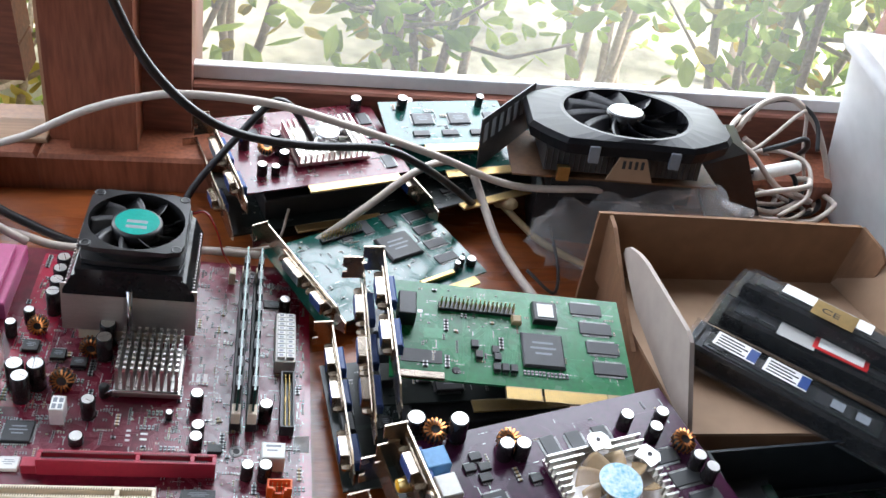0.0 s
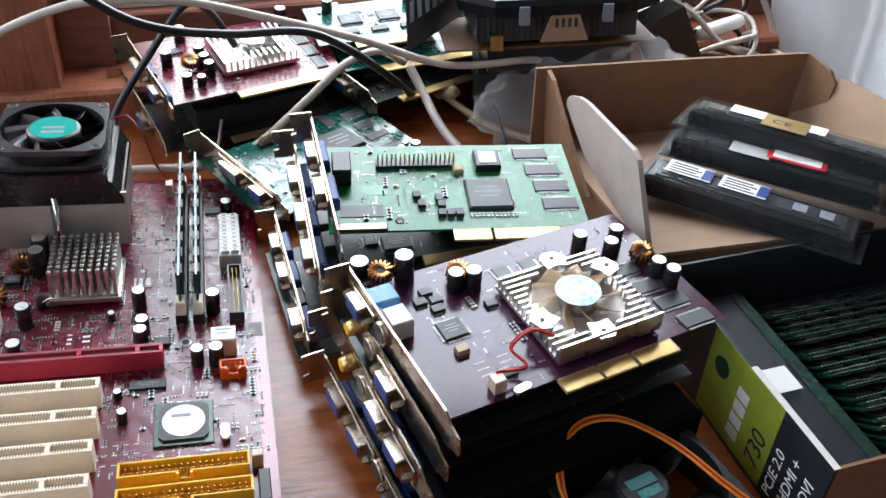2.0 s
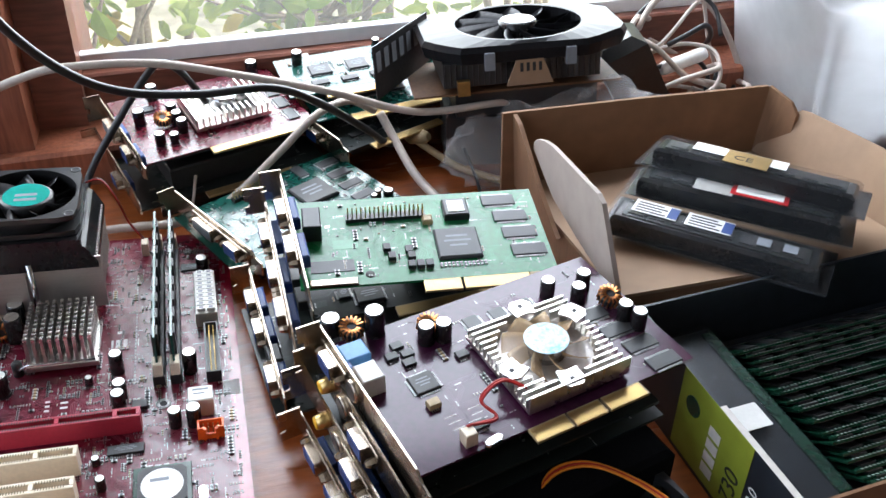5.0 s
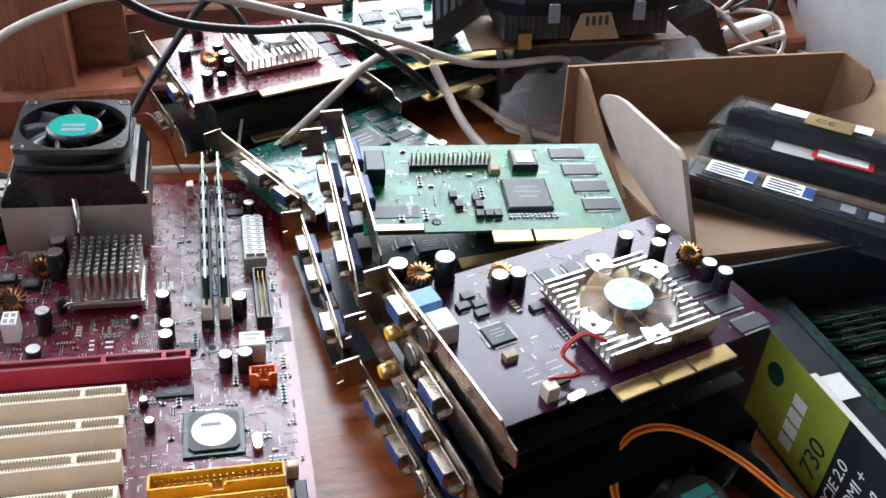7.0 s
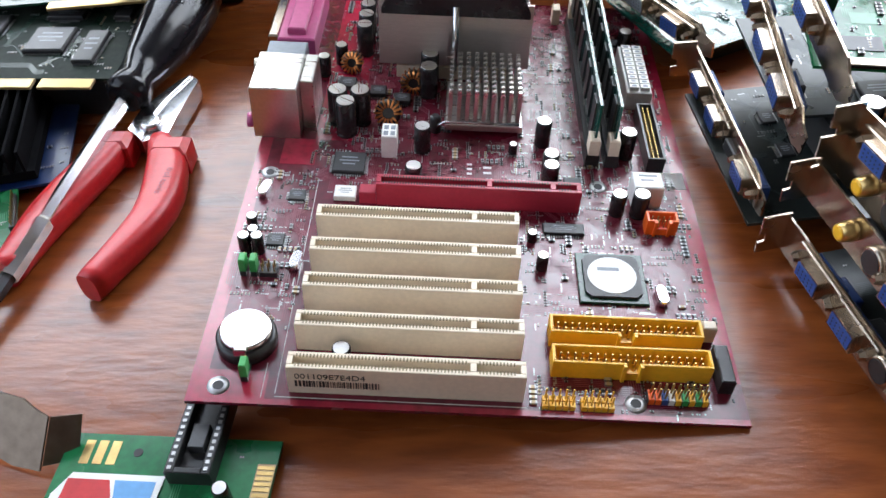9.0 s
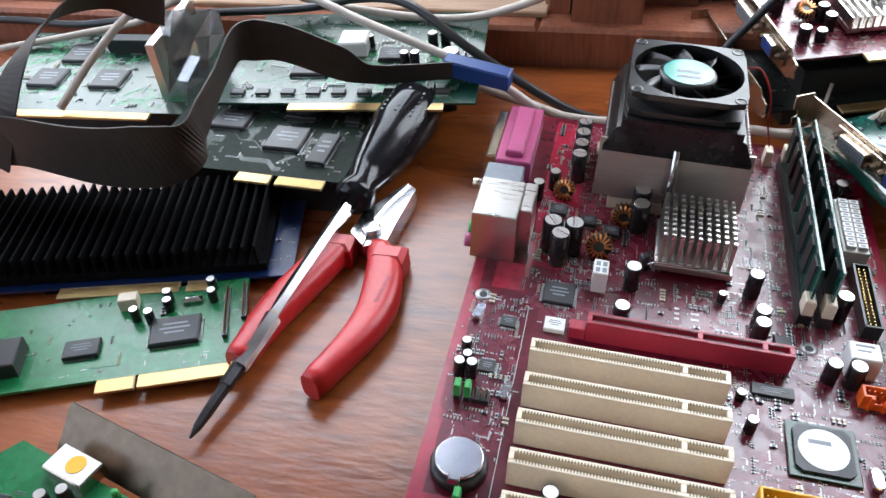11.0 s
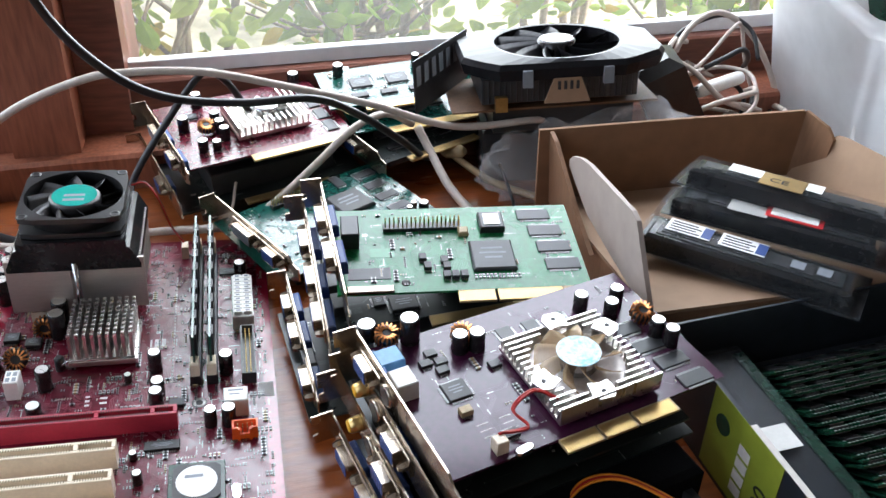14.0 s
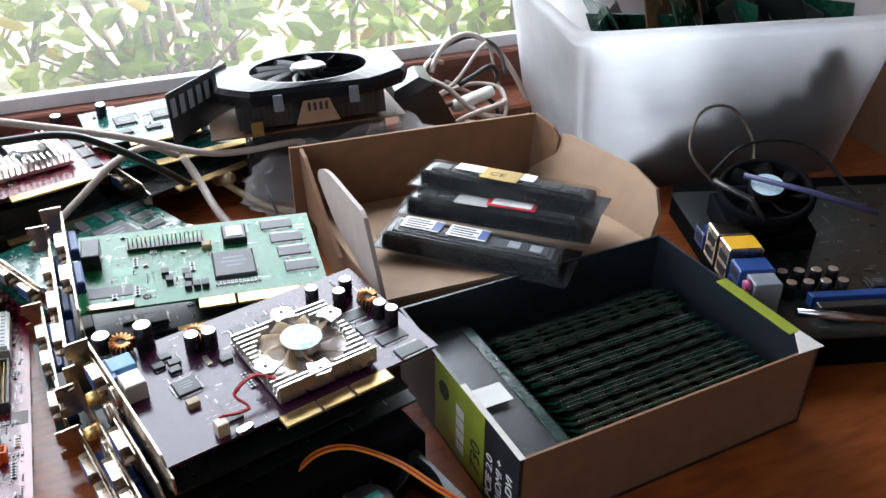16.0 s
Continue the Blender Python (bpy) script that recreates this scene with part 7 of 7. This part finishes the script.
part("red_field", prism(B_(), [(0.004, -0.004), (0.026, -0.004), (0.0245, 0.040), (0.022, 0.0465), (0.006, 0.0465)], 0.0006, 0.0007), REDRUB, st)
part("blue_field", prism(B_(), [(0.0265, -0.004), (0.0395, -0.004), (0.0395, 0.0465), (0.024, 0.0465), (0.0255, 0.040)], 0.0006, 0.0007), BLUE2, st)
cx = part("gold_edge", bx(B_(), 0.075, 0.002, 0.0, 0.0818, 0.056, 0.0003), BEIGE, sc)
bm = B_()
for i in range(24):
    bx(bm, 0.0755, 0.003 + i * 0.0022, 0.0003, 0.0816, 0.0045 + i * 0.0022, 0.0005)
tagged(part("gold_fingers", bm, GOLD, cx), kind="stuff")
so = part("chip_socket", bx(B_(), 0.0440, 0.0465, 0, 0.0610, 0.0855, 0.0035), BLACK, sc, "black chip socket frame")
for xa, xb in ((0.0440, 0.0475), (0.0575, 0.0610)):
    part("side_rail", bx(B_(), xa, 0.0465, 0.0035, xb, 0.0855, 0.0080, 0.0004), BLACK, so)
    bm = B_()
    for i in range(14):
        bx(bm, (xa + xb) / 2 - 0.0007, 0.0478 + i * 0.0028, 0.008, (xa + xb) / 2 + 0.0007, 0.0492 + i * 0.0028, 0.0083)
    part("contacts", bm, TIN, so)
part("end_rail", bx(B_(), 0.0475, 0.0465, 0.0035, 0.0575, 0.0490, 0.0080, 0.0004), BLACK, so)
chip(sc, 0.0525, 0.0625, 0.006, 0.010, 0.0055, "x", CHIPGREY, marks=False, z=0.002)
capacitor(sc, 0.0665, 0.0410, 0.003, 0.009)

# ---- cables ----
cable("black_cable", [(0.090, 0.262, 0.262), (0.099, 0.270, 0.219), (0.113, 0.276, 0.180), (0.137, 0.283, 0.147), (0.166, 0.290, 0.127), (0.210, 0.300, 0.115), (0.258, 0.310, 0.109), (0.289, 0.320, 0.090), (0.325, 0.345, 0.052), (0.345, 0.365, 0.026), (0.358, 0.385, 0.012)], 0.0030, CABLE_K, "black cable hanging in front of the window")
cable("white_cable", [(-0.330, 0.395, 0.052), (-0.234, 0.395, 0.065), (-0.141, 0.390, 0.050), (-0.060, 0.385, 0.046), (-0.002, 0.375, 0.064), (0.055, 0.360, 0.100), (0.100, 0.348, 0.120), (0.130, 0.342, 0.126), (0.184, 0.340, 0.123), (0.241, 0.340, 0.107), (0.302, 0.340, 0.087), (0.367, 0.340, 0.062), (0.432, 0.340, 0.061), (0.455, 0.350, 0.052)], 0.0030, CABLE_W, "white cable arching over the circuit cards")
cable("black_cable", [(0.112, 0.330, 0.006), (0.122, 0.345, 0.040), (0.158, 0.352, 0.088), (0.180, 0.358, 0.112), (0.190, 0.362, 0.113), (0.200, 0.370, 0.100), (0.212, 0.380, 0.072)], 0.0028, CABLE_K, "short black cable looping up behind the fan")
cable("white_cable", [(-0.060, 0.335, 0.030), (0.005, 0.322, 0.018), (0.042, 0.315, 0.012), (0.131, 0.312, 0.014), (0.182, 0.311, 0.012), (0.216, 0.322, 0.017), (0.256, 0.336, 0.042), (0.290, 0.350, 0.064), (0.318, 0.365, 0.066), (0.340, 0.375, 0.050)], 0.0030, CABLE_W, "white cable lying behind the motherboard")
cable("white_cable", [(0.345, 0.380, 0.045), (0.353, 0.365, 0.028), (0.361, 0.330, 0.014), (0.372, 0.290, 0.010), (0.387, 0.255, 0.006), (0.405, 0.215, 0.0045), (0.430, 0.190, 0.0045)], 0.0036, CABLE_W, "white cable running down to the table")
cable("brown_lead", [(0.368, 0.385, 0.020), (0.388, 0.358, 0.0110), (0.405, 0.338, 0.0060), (0.440, 0.305, 0.0050)], 0.0030, BEIGE, "tan cable with a plug")
solo("cable_plug", lathe(B_(), 0, 0, [(0.003, 0), (0.0055, 0.004), (0.0055, 0.020), (0.003, 0.024)], 14), BEIGE, pose(0.3680, 0.3850, 0.0160, 70, 0, 40), "tan round cable plug", "plug")
cable("thin_black_wire", [(0.380, 0.300, 0.010), (0.398, 0.280, 0.004), (0.405, 0.300, 0.012), (0.402, 0.330, 0.030)], 0.0013, CABLE_K, "thin black wire by the cardboard box")
# tangle by the bin
rnd = random.Random(21)
for k in range(13):
    cx, cy, r = 0.640 + rnd.uniform(-0.03, 0.02), 0.415 + rnd.uniform(-0.02, 0.02), rnd.uniform(0.025, 0.048)
    a0, pts = rnd.uniform(0, 6.28), []
    up = rnd.uniform(0.02, 0.085) if k % 2 else 0.012
    for i in range(11):
        a = a0 + i * 0.62
        pts.append((cx + r * math.cos(a) * rnd.uniform(0.9, 1.1), cy + 0.75 * r * math.sin(a), max(0.004, 0.006 + up * (0.5 - 0.5 * math.cos(a * 0.9 + k)) + rnd.uniform(0, 0.006))))
    cable("tangled_cable", pts, 0.0026 if k % 3 else 0.0020, CABLE_K if k in (2, 5, 9) else CABLE_W, "black cable in the tangle by the bin" if k in (2, 5, 9) else "white cable in the tangle by the bin")
cable("white_cable", [(0.600, 0.415, 0.020), (0.592, 0.430, 0.055), (0.610, 0.440, 0.088), (0.640, 0.445, 0.098), (0.670, 0.440, 0.080), (0.690, 0.430, 0.050), (0.700, 0.415, 0.020)], 0.0028, CABLE_W, "white cable standing in a loop by the window")
cable("grey_cable", [(0.590, 0.415, 0.048), (0.620, 0.425, 0.060), (0.650, 0.435, 0.086), (0.662, 0.440, 0.084), (0.668, 0.430, 0.050), (0.680, 0.415, 0.010)], 0.0018, CABLE_W, "thin grey cable by the window")
pl2 = thing("inline_plug", pose(0.6250, 0.4000, 0.0480, 0, 78, 4), "white in-line cable connector", "plug")
part("body", lathe(B_(), 0, 0, [(0.0050, -0.022), (0.0062, -0.018), (0.0062, 0.020), (0.0048, 0.024)], 14), WHITEPL, pl2)
cable("black_lead", [(0.585, 0.395, 0.045), (0.603, 0.398, 0.047), (0.640, 0.404, 0.046), (0.655, 0.402, 0.030), (0.650, 0.395, 0.010)], 0.0022, CABLE_K, "black lead of the power adapter")

# cables and ribbons over the left-hand boards
cable("white_cable", [(-0.460, 0.400, 0.040), (-0.375, 0.400, 0.063), (-0.302, 0.395, 0.058), (-0.251, 0.380, 0.072), (-0.201, 0.370, 0.078), (-0.160, 0.360, 0.074), (-0.110, 0.340, 0.064), (-0.027, 0.315, 0.045), (0.015, 0.310, 0.020)], 0.0030, CABLE_W, "white cable over the boards by the window")
cable("black_cable", [(-0.465, 0.400, 0.024), (-0.427, 0.400, 0.024), (-0.365, 0.385, 0.030), (-0.274, 0.380, 0.044), (-0.173, 0.380, 0.052), (-0.120, 0.370, 0.066), (-0.081, 0.360, 0.067), (-0.034, 0.340, 0.045), (0.030, 0.325, 0.014), (0.070, 0.320, 0.006)], 0.0032, CABLE_K, "black cable over the boards by the window")
cable("white_cable", [(-0.420, 0.350, 0.024), (-0.354, 0.365, 0.032), (-0.303, 0.375, 0.040), (-0.277, 0.385, 0.052), (-0.238, 0.395, 0.062)], 0.0028, CABLE_W, "white cable over the boards by the window")
cable("white_cable", [(-0.315, 0.270, 0.024), (-0.296, 0.300, 0.050), (-0.272, 0.330, 0.072), (-0.240, 0.360, 0.080)], 0.0030, CABLE_W, "white cable over the boards by the window")


def ribbon(name, pts, up0, up1, material, label):
    """A flat ribbon cable along (x, y, z, width) points; its width turns from up0 to up1."""
    P = spline([p[:3] for p in pts], 8)
    bm, rows = B_(), []
    for i, p in enumerate(P):
        f = i / (len(P) - 1)
        g = f * (len(pts) - 1)
        k = min(int(g), len(pts) - 2)
        wid = pts[k][3] + (pts[k + 1][3] - pts[k][3]) * (g - k)
        d = (P[min(i + 1, len(P) - 1)] - P[max(i - 1, 0)]).normalized()
        s = Vector(up0).lerp(Vector(up1), f)
        s = (s - d * s.dot(d)).normalized()
        n = d.cross(s) * 0.0006
        rows.append([bm.verts.new(q) for q in (p - s * wid / 2 - n, p + s * wid / 2 - n, p + s * wid / 2 + n, p - s * wid / 2 + n)])
    for a, b in zip(rows, rows[1:]):
        for k in range(4):
            bm.faces.new((a[k], a[(k + 1) % 4], b[(k + 1) % 4], b[k])).smooth = k in (1, 3)
    bm.faces.new(rows[0])
    bm.faces.new(rows[-1][::-1])
    return solo(name, bm, material, Matrix(), label, "ribbon cable")


ribbon("ribbon_cable", [(-0.330, 0.200, 0.040, 0.034), (-0.285, 0.185, 0.055, 0.036), (-0.226, 0.178, 0.053, 0.043), (-0.187, 0.178, 0.056, 0.046), (-0.165, 0.185, 0.062, 0.038), (-0.161, 0.200, 0.071, 0.030), (-0.160, 0.225, 0.080, 0.021), (-0.158, 0.250, 0.089, 0.024), (-0.150, 0.260, 0.088, 0.030), (-0.133, 0.265, 0.084, 0.027), (-0.110, 0.275, 0.069, 0.024), (-0.091, 0.290, 0.052, 0.015), (-0.040, 0.303, 0.050, 0.013)], (0.25, -0.1, 1), (0.1, -0.2, 1), TAPE_GREY, "grey-brown ribbon cable bending over the boards")
ribbon("ribbon_cable", [(-0.300, 0.184, 0.036, 0.016), (-0.280, 0.187, 0.074, 0.017), (-0.274, 0.204, 0.095, 0.019), (-0.279, 0.230, 0.099, 0.015), (-0.273, 0.250, 0.105, 0.014), (-0.262, 0.265, 0.107, 0.018), (-0.250, 0.280, 0.105, 0.023), (-0.238, 0.285, 0.101, 0.030), (-0.222, 0.290, 0.096, 0.034)], (1, 0, 0.1), (0.3, 0, 1), TAPE_GREY, "dark grey flat ribbon cable bent in a loop")
bm = B_()
rows = [[bm.verts.new((-0.246 + 0.018 * i / 2 + 0.006 * j / 4, 0.296 + 0.006 * math.sin(2.4 * i + j) + 0.003 * j, 0.020 + 0.0155 * j)) for i in range(6)] for j in range(5)]
for a, b in zip(rows, rows[1:]):
    for i in range(5):
        bm.faces.new((a[i], a[i + 1], b[i + 1], b[i]))
bmesh.ops.solidify(bm, geom=bm.faces[:], thickness=0.0006)
solo("silver_bag", bm, STEEL, Matrix(), "crinkled silver anti-static bag standing among the boards", "plastic bag")
solo("ribbon_plug", bx(B_(), -0.022, -0.005, -0.004, 0.022, 0.005, 0.008, 0.001), BLUEPL, pose(-0.0240, 0.3060, 0.0470, 12, 8, -8), "blue ribbon cable plug", "plug")
cable("thin_wire", [(0.150, 0.318, 0.012), (0.170, 0.322, 0.008), (0.188, 0.330, 0.010), (0.196, 0.345, 0.030)], 0.0012, CABLE_W, "thin pale wire by the far cards")
